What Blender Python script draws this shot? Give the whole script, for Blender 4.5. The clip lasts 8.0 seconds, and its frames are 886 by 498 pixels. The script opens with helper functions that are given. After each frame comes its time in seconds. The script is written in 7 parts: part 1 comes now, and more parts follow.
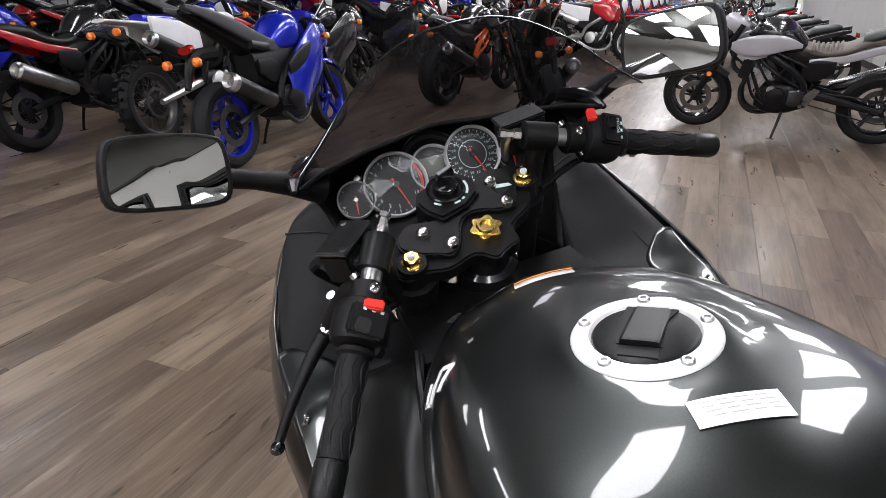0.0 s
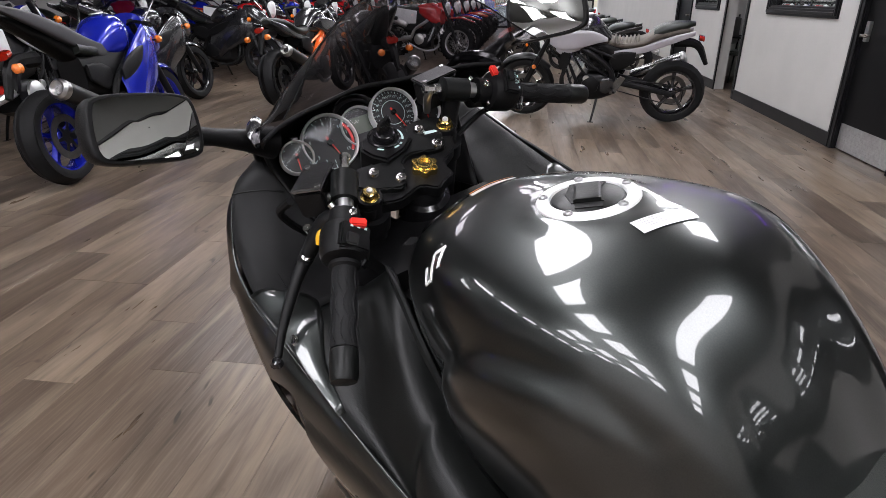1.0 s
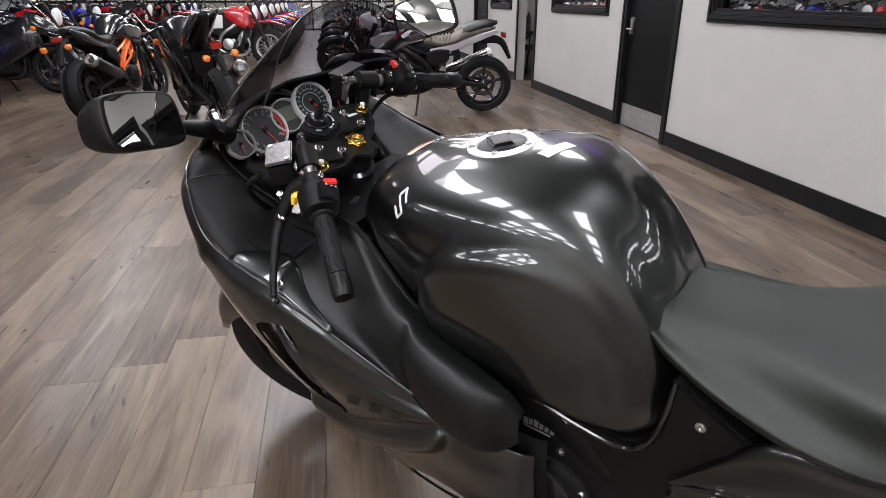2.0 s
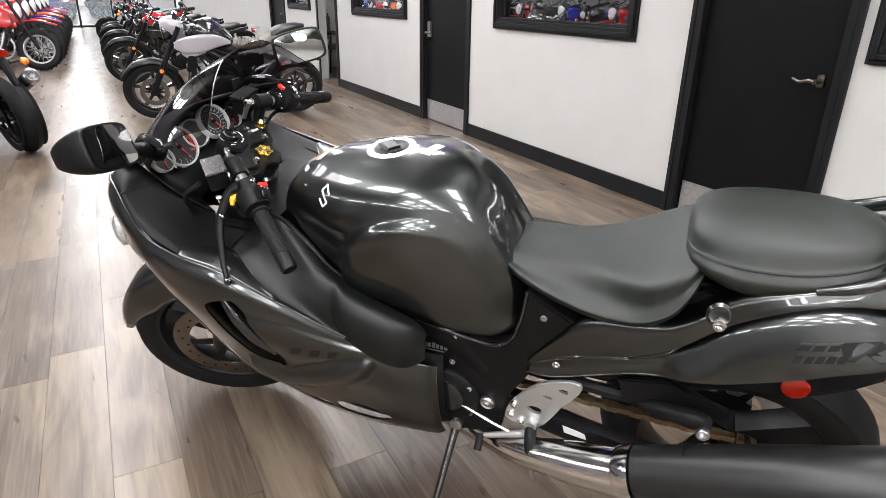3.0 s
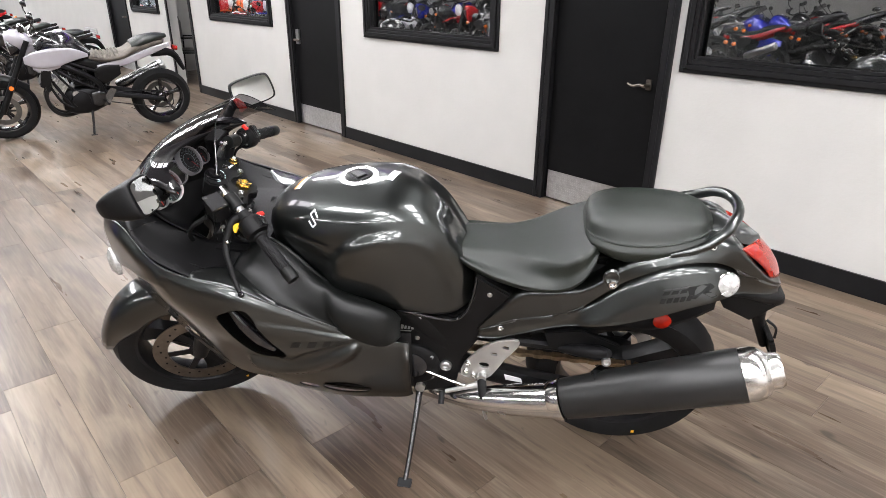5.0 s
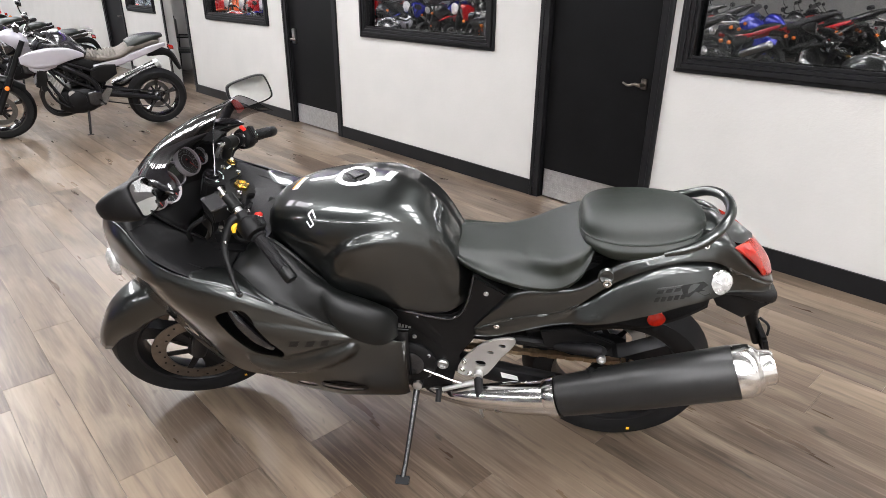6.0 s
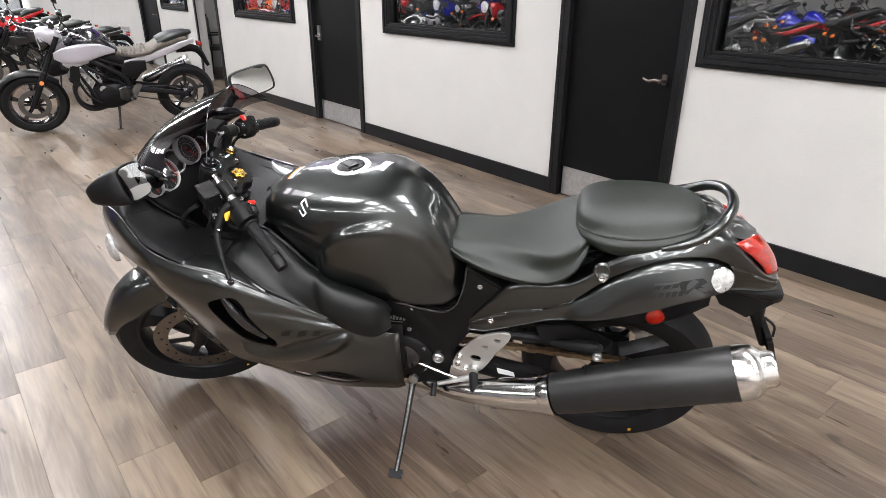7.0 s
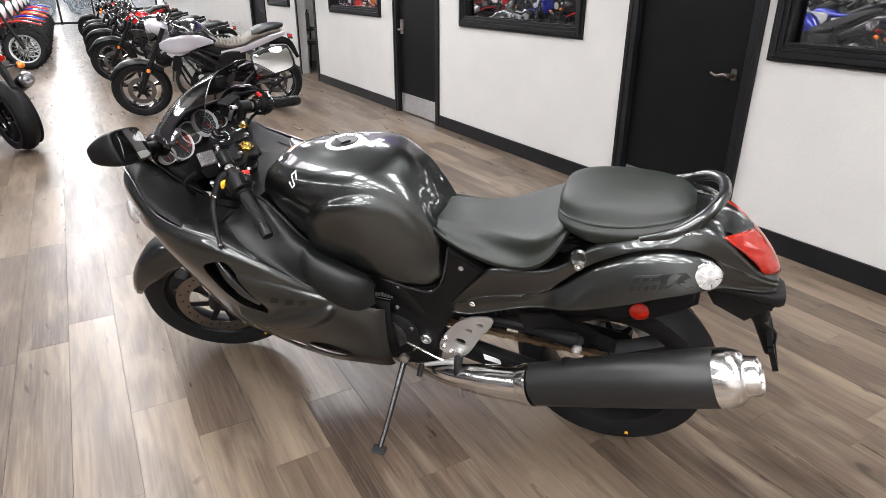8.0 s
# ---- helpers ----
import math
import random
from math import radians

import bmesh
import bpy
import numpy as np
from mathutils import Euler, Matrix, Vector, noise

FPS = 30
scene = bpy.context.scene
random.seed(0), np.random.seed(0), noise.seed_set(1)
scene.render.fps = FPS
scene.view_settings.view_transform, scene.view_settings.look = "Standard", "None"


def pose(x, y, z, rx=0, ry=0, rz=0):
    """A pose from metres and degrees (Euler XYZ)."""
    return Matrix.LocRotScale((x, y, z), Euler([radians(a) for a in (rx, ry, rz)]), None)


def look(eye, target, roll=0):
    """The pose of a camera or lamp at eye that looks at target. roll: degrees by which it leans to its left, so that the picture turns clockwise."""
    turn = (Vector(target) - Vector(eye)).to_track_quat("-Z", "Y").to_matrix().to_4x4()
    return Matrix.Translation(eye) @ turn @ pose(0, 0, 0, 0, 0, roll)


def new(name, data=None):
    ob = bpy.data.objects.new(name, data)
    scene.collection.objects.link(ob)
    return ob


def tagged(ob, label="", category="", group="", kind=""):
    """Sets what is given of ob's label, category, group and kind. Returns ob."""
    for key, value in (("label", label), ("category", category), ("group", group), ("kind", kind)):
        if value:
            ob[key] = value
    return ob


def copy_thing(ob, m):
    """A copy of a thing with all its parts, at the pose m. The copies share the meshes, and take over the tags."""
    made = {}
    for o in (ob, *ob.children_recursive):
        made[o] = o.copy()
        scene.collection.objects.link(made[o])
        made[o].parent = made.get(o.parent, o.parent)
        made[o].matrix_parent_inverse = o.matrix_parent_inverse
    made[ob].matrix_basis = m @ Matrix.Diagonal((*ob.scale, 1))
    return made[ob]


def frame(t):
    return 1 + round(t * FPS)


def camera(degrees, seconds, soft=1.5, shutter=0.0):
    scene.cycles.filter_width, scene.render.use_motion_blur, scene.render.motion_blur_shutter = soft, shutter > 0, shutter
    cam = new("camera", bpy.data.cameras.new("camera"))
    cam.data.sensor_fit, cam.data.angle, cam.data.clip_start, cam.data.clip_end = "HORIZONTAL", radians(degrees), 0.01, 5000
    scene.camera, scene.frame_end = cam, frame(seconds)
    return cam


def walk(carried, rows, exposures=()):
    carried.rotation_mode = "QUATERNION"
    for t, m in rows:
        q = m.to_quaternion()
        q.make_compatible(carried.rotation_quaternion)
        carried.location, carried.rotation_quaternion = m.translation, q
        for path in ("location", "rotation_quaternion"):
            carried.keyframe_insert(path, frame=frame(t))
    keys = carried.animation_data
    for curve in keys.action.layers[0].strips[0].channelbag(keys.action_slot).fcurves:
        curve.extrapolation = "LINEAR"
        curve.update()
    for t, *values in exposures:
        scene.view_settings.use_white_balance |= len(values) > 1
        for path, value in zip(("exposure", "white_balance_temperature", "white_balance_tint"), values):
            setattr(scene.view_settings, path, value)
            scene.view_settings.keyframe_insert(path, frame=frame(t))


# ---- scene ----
from mathutils.bvhtree import BVHTree
cam = camera(71.7, 8.0, 0.85)
PATH = [
    (0, (0.21, 0.049, 1.198), (-1.489, -0.655, 0.412), 0.8),
    (0.5, (0.299, 0.006, 1.175), (-1.483, -0.462, 0.397), 0.6),
    (1, (0.424, -0.04, 1.155), (-1.41, -0.268, 0.391), 0.6),
    (1.5, (0.558, -0.113, 1.149), (-1.293, -0.063, 0.393), 0.3),
    (1.7, (0.618, -0.153, 1.152), (-1.228, -0.003, 0.397), 0.0),
    (2.8, (0.963, -0.455, 1.252), (-0.703, 0.343, 0.484), 0.8),
    (3, (1.016, -0.511, 1.273), (-0.602, 0.377, 0.504), 0.8),
    (3.5, (1.094, -0.682, 1.33), (-0.358, 0.454, 0.556), 0.7),
    (4, (1.123, -0.819, 1.382), (-0.24, 0.419, 0.6), 0.7),
    (4.5, (1.154, -0.9, 1.432), (-0.204, 0.339, 0.643), 0.6),
    (6, (1.187, -0.932, 1.464), (-0.159, 0.315, 0.667), 0.5),
    (6.5, (1.187, -0.913, 1.45), (-0.162, 0.329, 0.651), 0.5),
    (7, (1.245, -0.846, 1.434), (-0.165, 0.327, 0.636), 0.3),
    (7.5, (1.35, -0.735, 1.402), (-0.17, 0.296, 0.609), 0.1),
    (8, (1.442, -0.594, 1.38), (-0.147, 0.321, 0.581), 0.0),
]
walk(cam, [(t, look(eye, target, roll)) for t, eye, target, roll in PATH], [(0.0, 0.60, 6250, 13), (1.7, 0.58, 6300, 14), (2.8, 1.26, 6400, 11), (4.5, 1.37, 6380, 11), (8.0, 1.29, 6380, 11)])

# ---- world and lights ----
W = scene.world = bpy.data.worlds.new("world")
W.use_nodes = True
sky = W.node_tree.nodes.new("ShaderNodeTexSky")
sky.sky_type, sky.sun_disc = "NISHITA", False
sky.sun_elevation, sky.sun_rotation = radians(51), radians(207)
W.node_tree.links.new(sky.outputs[0], W.node_tree.nodes["Background"].inputs[0])
W.node_tree.nodes["Background"].inputs[1].default_value = 0.15
PANEL_GLOW = 11.3
sun = new("sun", bpy.data.lights.new("sun", "SUN"))
sun.data.energy, sun.data.angle, sun.data.color = 5.0, radians(0.5), (1.0, 0.95, 0.88)
sun.matrix_world = look((-10, -20, 28), (0, 0, 0))
skylight = new("shopfront_skylight", bpy.data.lights.new("shopfront_skylight", "AREA"))
skylight.data.shape, skylight.data.size, skylight.data.size_y = "RECTANGLE", 12.4, 2.75
skylight.data.energy, skylight.data.color = 90.0, (0.76, 0.88, 1.0)
skylight.matrix_world = look((-25.12, -4.0, 1.46), (0, -4.0, 1.46))


# ---- materials ----
def material(name, base, rough=0.5, metal=0.0, coat=0.0, spec=0.5, vary=0.0, scale=8.0, bump=0.0, bump_scale=200.0, rough_vary=0.0, second=None, mix_scale=3.0):
    """A principled material with colour variation at two scales, uneven gloss and fine relief."""
    m = bpy.data.materials.new(name)
    m.use_nodes = True
    nt = m.node_tree
    b = nt.nodes["Principled BSDF"]
    b.inputs["Base Color"].default_value = (*base, 1)
    b.inputs["Roughness"].default_value = rough
    b.inputs["Metallic"].default_value = metal
    b.inputs["Coat Weight"].default_value = coat
    b.inputs["Coat Roughness"].default_value = 0.04
    b.inputs["Specular IOR Level"].default_value = spec
    tc = nt.nodes.new("ShaderNodeTexCoord")
    if vary or second:
        big = nt.nodes.new("ShaderNodeTexNoise")
        big.inputs["Scale"].default_value = mix_scale if second else scale
        big.inputs["Detail"].default_value = 6
        nt.links.new(tc.outputs["Object"], big.inputs["Vector"])
        ramp = nt.nodes.new("ShaderNodeValToRGB")
        lo = second or tuple(c * (1 - vary) for c in base)
        hi = base if second else tuple(min(1, c * (1 + vary)) for c in base)
        ramp.color_ramp.elements[0].color, ramp.color_ramp.elements[1].color = (*lo, 1), (*hi, 1)
        ramp.color_ramp.elements[0].position, ramp.color_ramp.elements[1].position = 0.3, 0.7
        nt.links.new(big.outputs["Fac"], ramp.inputs[0])
        nt.links.new(ramp.outputs[0], b.inputs["Base Color"])
    if rough_vary:
        rn = nt.nodes.new("ShaderNodeTexNoise")
        rn.inputs["Scale"].default_value = 14
        rn.inputs["Detail"].default_value = 5
        nt.links.new(tc.outputs["Object"], rn.inputs["Vector"])
        mr = nt.nodes.new("ShaderNodeMapRange")
        mr.inputs["To Min"].default_value, mr.inputs["To Max"].default_value = max(0.02, rough - rough_vary), min(1, rough + rough_vary)
        nt.links.new(rn.outputs["Fac"], mr.inputs["Value"])
        nt.links.new(mr.outputs[0], b.inputs["Roughness"])
    if bump:
        fine = nt.nodes.new("ShaderNodeTexNoise")
        fine.inputs["Scale"].default_value = bump_scale
        fine.inputs["Detail"].default_value = 3
        nt.links.new(tc.outputs["Object"], fine.inputs["Vector"])
        bn = nt.nodes.new("ShaderNodeBump")
        bn.inputs["Strength"].default_value = bump
        bn.inputs["Distance"].default_value = 0.002
        nt.links.new(fine.outputs["Fac"], bn.inputs["Height"])
        nt.links.new(bn.outputs[0], b.inputs["Normal"])
    return m


def glow(name, colour, strength):
    m = material(name, colour)
    b = m.node_tree.nodes["Principled BSDF"]
    b.inputs["Emission Color"].default_value = (*colour, 1)
    b.inputs["Emission Strength"].default_value = strength
    return m


def clear(name, colour, rough=0.02, base=0.04, edge=0.7):
    """Thin see-through plastic or glass: tinted passage under a gloss that grows towards grazing views."""
    m = bpy.data.materials.new(name)
    m.use_nodes = True
    nt = m.node_tree
    nt.nodes.remove(nt.nodes["Principled BSDF"])
    out = nt.nodes["Material Output"]
    thru, gloss, mix, lw, power, fac = (nt.nodes.new("ShaderNode" + n) for n in ("BsdfTransparent", "BsdfGlossy", "MixShader", "LayerWeight", "Math", "MapRange"))
    thru.inputs[0].default_value = (*colour, 1)
    gloss.inputs["Roughness"].default_value = rough
    lw.inputs["Blend"].default_value = 0.5
    power.operation = "POWER"
    power.inputs[1].default_value = 4.0
    fac.inputs["To Min"].default_value, fac.inputs["To Max"].default_value = base, edge
    nt.links.new(lw.outputs["Facing"], power.inputs[0])
    nt.links.new(power.outputs[0], fac.inputs["Value"])
    nt.links.new(fac.outputs[0], mix.inputs[0])
    nt.links.new(thru.outputs[0], mix.inputs[1])
    nt.links.new(gloss.outputs[0], mix.inputs[2])
    nt.links.new(mix.outputs[0], out.inputs[0])
    return m


PAINT = material("dark grey metallic paint", (0.048, 0.052, 0.0505), 0.33, 1.0, 1.0, vary=0.08, scale=700, rough_vary=0.03)
SATIN = material("satin dark grey plastic", (0.005, 0.0055, 0.0053), 0.35, 0.0, spec=0.25, bump=0.15, bump_scale=900, vary=0.1, scale=30)
MATTE = material("matte black plastic", (0.004, 0.004, 0.0043), 0.45, spec=0.2, bump=0.25, bump_scale=1200, vary=0.15, scale=25)
GLOSS = material("glossy black plastic", (0.008, 0.008, 0.009), 0.15, coat=0.5, vary=0.1)
VINYL = material("black seat vinyl", (0.0060, 0.0090, 0.0064), 0.38, spec=0.52, bump=0.35, bump_scale=1500, vary=0.12, scale=12, rough_vary=0.06)
RUBBER = material("tyre rubber", (0.0065, 0.0065, 0.007), 0.6, spec=0.2, bump=0.3, bump_scale=400, vary=0.2, scale=20)
CHROME = material("polished chrome", (0.75, 0.74, 0.72), 0.16, 1.0, vary=0.08, scale=9, rough_vary=0.05)
TIP = material("polished exhaust steel", (0.74, 0.73, 0.71), 0.2, 1.0, vary=0.06, scale=12, rough_vary=0.05)
TAILGREY = material("dark grey plastic", (0.036, 0.035, 0.038), 0.42, vary=0.08, bump=0.15, bump_scale=500)
STEEL = material("brushed steel", (0.5, 0.5, 0.5), 0.32, 1.0, vary=0.12, scale=40)
ALLOY = material("cast alloy", (0.52, 0.52, 0.51), 0.38, 0.85, vary=0.08, bump=0.2, bump_scale=500)
DARKMETAL = material("dark cast metal", (0.011, 0.011, 0.012), 0.4, 0.4, spec=0.25, vary=0.2, scale=15, bump=0.2, bump_scale=300)
GOLD = material("gold anodised metal", (0.80, 0.58, 0.20), 0.22, 1.0, vary=0.1)
MUFFLER = material("satin black muffler coating", (0.017, 0.017, 0.017), 0.38, 0.4, vary=0.1, scale=25, bump=0.1, bump_scale=700)
RED = material("red plastic", (0.7, 0.03, 0.02), 0.3, vary=0.1)
ALLOYLID = material("grey cast alloy", (0.20, 0.20, 0.20), 0.27, 1.0, vary=0.2, scale=120)
REDLENS = material("red lens", (0.26, 0.009, 0.003), 0.16, spec=0.3, coat=0.8, vary=0.2, scale=60)
ORANGELENS = material("orange lens", (0.85, 0.2, 0.02), 0.15, coat=1.0, vary=0.2, scale=60)
CLEARLENS = material("clear lens", (0.40, 0.40, 0.39), 0.12, coat=1.0, vary=0.25, scale=90)
YELLOW = material("yellow plastic", (0.85, 0.45, 0.02), 0.35, vary=0.1)
WHITEINK = material("white print", (0.6, 0.75, 0.74), 0.5, vary=0.05)
DARKINK = material("dark print", (0.008, 0.008, 0.008), 0.5, spec=0.2, vary=0.05)
ORANGEINK = material("orange print", (0.85, 0.3, 0.03), 0.5, vary=0.05)
GREYINK = material("grey print", (0.38, 0.38, 0.38), 0.5, vary=0.05)
DIALFACE = material("black dial face", (0.012, 0.012, 0.013), 0.5, vary=0.1)
LCD = material("grey display", (0.10, 0.12, 0.09), 0.3, vary=0.1)
SILVER = material("silver ring", (0.72, 0.72, 0.72), 0.42, 0.15, vary=0.05)
BRONZEDISC = material("worn disc steel", (0.20, 0.175, 0.15), 0.38, 1.0, vary=0.15, scale=40)
CHAIN = material("chain steel", (0.26, 0.18, 0.11), 0.38, 0.9, vary=0.3, scale=60)
MIRRORGLASS = material("tinted mirror glass", (0.54, 0.55, 0.54), 0.01, 1.0, vary=0.01)
SCREEN = clear("smoked screen", (0.30, 0.285, 0.30), 0.02, 0.05, 0.6)
WINDOWGLASS = clear("window glass", (0.70, 0.72, 0.72), 0.008, 0.50, 0.88)
DIALGLASS = clear("dial glass", (0.95, 0.95, 0.95), 0.02, 0.012, 0.4)
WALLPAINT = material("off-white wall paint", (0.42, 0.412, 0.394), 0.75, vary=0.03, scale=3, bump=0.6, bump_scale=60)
BLACKTRIM = material("black painted trim", (0.007, 0.007, 0.0078), 0.45, spec=0.18, vary=0.2, scale=6, bump=0.15, bump_scale=90)
DOORPAINT = material("black door paint", (0.0042, 0.0042, 0.0046), 0.46, spec=0.10, vary=0.15, scale=5, bump=0.1, bump_scale=60)
# whitened beyond the other walls, so the unseen end wall works as a reflector
BOUNCEWALL = material("white wall paint", (0.74, 0.73, 0.71), 0.7, vary=0.03, scale=3, bump=0.6, bump_scale=60)
SOUTHPAINT = material("pale grey showroom wall paint", (0.52, 0.51, 0.49), 0.75, vary=0.08, scale=1.5, bump=0.6, bump_scale=40)
CEILING = material("grey ceiling paint", (0.085, 0.085, 0.080), 0.85, vary=0.06, scale=2, bump=0.4, bump_scale=50)
LIGHTPANEL = glow("light panel", (0.985, 0.97, 0.97), PANEL_GLOW)
LAMPFRAME = material("white lamp frame", (0.75, 0.75, 0.74), 0.4, vary=0.04)
BLUE = material("blue paint", (0.01, 0.02, 0.42), 0.22, 0.3, 1.0, vary=0.1)
WHITEPAINT = material("pale grey paint", (0.36, 0.345, 0.375), 0.3, 0.1, 0.8, vary=0.05)
REDPAINT = material("red paint", (0.45, 0.012, 0.015), 0.25, 0.0, 1.0, vary=0.1)
ORANGEPAINT = material("orange paint", (0.8, 0.13, 0.01), 0.3, 0.0, 0.6, vary=0.1)
BLACKPAINT = material("black paint", (0.012, 0.012, 0.014), 0.2, 0.0, 1.0, vary=0.1)
BLUERIM = material("blue rim paint", (0.008, 0.015, 0.33), 0.25, 0.4, 0.5, vary=0.1)
WHITEPLASTIC = material("white plastic", (0.7, 0.7, 0.7), 0.35, vary=0.05)



def plank_material():
    """Worn grey-brown wood: every plank its own tone, long grain, darker streaks and knots."""
    m = material("wood planks", (0.12, 0.1, 0.08), 0.3)
    nt, b = m.node_tree, m.node_tree.nodes["Principled BSDF"]
    tc, info, geo = nt.nodes.new("ShaderNodeTexCoord"), nt.nodes.new("ShaderNodeObjectInfo"), nt.nodes.new("ShaderNodeNewGeometry")
    add = nt.nodes.new("ShaderNodeMath")
    nt.links.new(info.outputs["Random"], add.inputs[0])
    nt.links.new(geo.outputs["Random Per Island"], add.inputs[1])
    frac = nt.nodes.new("ShaderNodeMath")
    frac.operation = "FRACT"
    nt.links.new(add.outputs[0], frac.inputs[0])
    shift = nt.nodes.new("ShaderNodeVectorMath")
    shift.operation = "MULTIPLY_ADD"
    comb = nt.nodes.new("ShaderNodeCombineXYZ")
    for i in range(3):
        nt.links.new(frac.outputs[0], comb.inputs[i])
    shift.inputs[1].default_value = (37, 91, 53)
    nt.links.new(comb.outputs[0], shift.inputs[0])
    nt.links.new(tc.outputs["Object"], shift.inputs[2])

    def streak(sx, sy, detail, lo, hi, bend=0.08):
        mp, n = nt.nodes.new("ShaderNodeMapping"), nt.nodes.new("ShaderNodeTexNoise")
        mp.inputs["Scale"].default_value = (sx, sy, 1)
        n.inputs["Scale"].default_value, n.inputs["Detail"].default_value = 1, detail
        n.inputs["Distortion"].default_value = bend
        nt.links.new(shift.outputs[0], mp.inputs[0])
        nt.links.new(mp.outputs[0], n.inputs["Vector"])
        r = nt.nodes.new("ShaderNodeMapRange")
        r.inputs["From Min"].default_value, r.inputs["From Max"].default_value = lo, hi
        nt.links.new(n.outputs["Fac"], r.inputs["Value"])
        return r.outputs[0]

    tone = nt.nodes.new("ShaderNodeValToRGB")
    e = tone.color_ramp.elements
    e[0].color, e[1].color = (0.0604, 0.0418, 0.0294, 1), (0.1698, 0.1284, 0.0924, 1)
    mid = tone.color_ramp.elements.new(0.5)
    mid.color = (0.1072, 0.0779, 0.0554, 1)
    nt.links.new(frac.outputs[0], tone.inputs[0])
    last = tone.outputs[0]
    smoke, bright, knots = (0.0242, 0.0159, 0.0117, 1), (0.2566, 0.2056, 0.154, 1), (0.0136, 0.0087, 0.0062, 1)
    for args, dark, amount in (((1.1, 6.0, 5, 0.46, 0.74, 0.9), smoke, 0.85), ((1.7, 9.0, 5, 0.52, 0.80, 0.7), bright, 0.60), ((2.6, 34, 4, 0.50, 0.78, 0.5), smoke, 0.55), ((5, 120, 3, 0.45, 0.85, 0.1), bright, 0.28), ((4.5, 15, 1, 0.70, 0.80, 1.6), knots, 0.75)):
        mx = nt.nodes.new("ShaderNodeMix")
        mx.data_type = "RGBA"
        mult = nt.nodes.new("ShaderNodeMath")
        mult.operation = "MULTIPLY"
        mult.inputs[1].default_value = amount
        nt.links.new(streak(*args), mult.inputs[0])
        nt.links.new(mult.outputs[0], mx.inputs["Factor"])
        nt.links.new(last, mx.inputs["A"])
        mx.inputs["B"].default_value = dark
        last = mx.outputs["Result"]
    nt.links.new(last, b.inputs["Base Color"])
    rr = nt.nodes.new("ShaderNodeMapRange")
    rr.inputs["To Min"].default_value, rr.inputs["To Max"].default_value = 0.27, 0.40
    nt.links.new(streak(2, 12, 4, 0.3, 0.7), rr.inputs["Value"])
    nt.links.new(rr.outputs[0], b.inputs["Roughness"])
    b.inputs["Specular IOR Level"].default_value = 0.33
    return m


PLANK = plank_material()


# ---- mesh tools ----
def part(name, bm, mat, parent=None, label="", smooth=True, angle=40):
    """Links a bmesh as one mesh object under a thing or a part."""
    bmesh.ops.recalc_face_normals(bm, faces=bm.faces)
    me = bpy.data.meshes.new(name)
    bm.to_mesh(me)
    bm.free()
    me.materials.append(mat)
    if smooth:
        me.shade_smooth()
        me.set_sharp_from_angle(angle=radians(angle))
    ob = new(name, me)
    if parent:
        ob.parent = parent
    if label:
        tagged(ob, label)
    return ob


def thing(name, m, label, category, group="", kind=""):
    ob = new(name)
    ob.empty_display_size = 0.1
    ob.matrix_world = m
    return tagged(ob, label, category, group, kind)


def spline(pts, n, closed=False):
    """Points along a Catmull-Rom curve, n to a span."""
    p = np.array(pts, float)
    if closed:
        q = np.concatenate([p[-1:], p, p[:2]])
        spans = len(p)
    else:
        q = np.concatenate([2 * p[:1] - p[1:2], p, 2 * p[-1:] - p[-2:-1]])
        spans = len(p) - 1
    out = []
    for i in range(spans):
        a, b, c, d = q[i:i + 4]
        for s in np.arange(n) / n:
            out.append(0.5 * (2 * b + (c - a) * s + (2 * a - 5 * b + 4 * c - d) * s ** 2 + (3 * b - a - 3 * c + d) * s ** 3))
    if not closed:
        out.append(p[-1])
    return np.array(out)


def grid(bm, rows, closed=False, caps=False):
    """Faces over rows of points."""
    vs = [[bm.verts.new(p) for p in row] for row in rows]
    n = len(vs[0])
    for a, b in zip(vs, vs[1:]):
        for i in range(n if closed else n - 1):
            j = (i + 1) % n
            bm.faces.new((a[i], a[j], b[j], b[i]))
    if caps:
        bm.faces.new(vs[0][::-1])
        bm.faces.new(vs[-1])
    return vs


def loft(sections, nu=5, nv=5, closed=False, caps=False):
    """A smooth skin over sections of control points."""
    rings = np.array([spline(s, nv, closed) for s in sections])
    rows = np.stack([spline(rings[:, k], nu) for k in range(rings.shape[1])], 1)
    bm = bmesh.new()
    grid(bm, rows, closed, caps)
    return bm


def both(half):
    """A left half-section, from the edge to the middle line, with its right half."""
    return list(half) + [(x, -y, z) for x, y, z in reversed(half[:-1])]


def flipped(bm):
    """The mirror image to the bike's other side."""
    o = bm.copy()
    for v in o.verts:
        v.co.y = -v.co.y
    return o


def tube(path, radius, n=10, per=4, bm=None, caps=True):
    """A round bar along a smooth path; radius: one, or one for each point of the path."""
    bm = bm or bmesh.new()
    pts = spline(path, per)
    rad = np.interp(np.linspace(0, 1, len(pts)), np.linspace(0, 1, len(path)), radius) if hasattr(radius, "__len__") else np.full(len(pts), radius)
    rows, side = [], None
    for i, p in enumerate(pts):
        t = Vector(pts[min(i + 1, len(pts) - 1)] - pts[max(i - 1, 0)]).normalized()
        side = (Vector((0.31, 0.22, 0.92)) if side is None else side)
        side = (side - t * side.dot(t)).normalized()
        up = t.cross(side)
        rows.append([Vector(p) + float(rad[i]) * (math.cos(a) * side + math.sin(a) * up) for a in np.arange(n) * math.tau / n])
    grid(bm, rows, True, caps)
    return bm


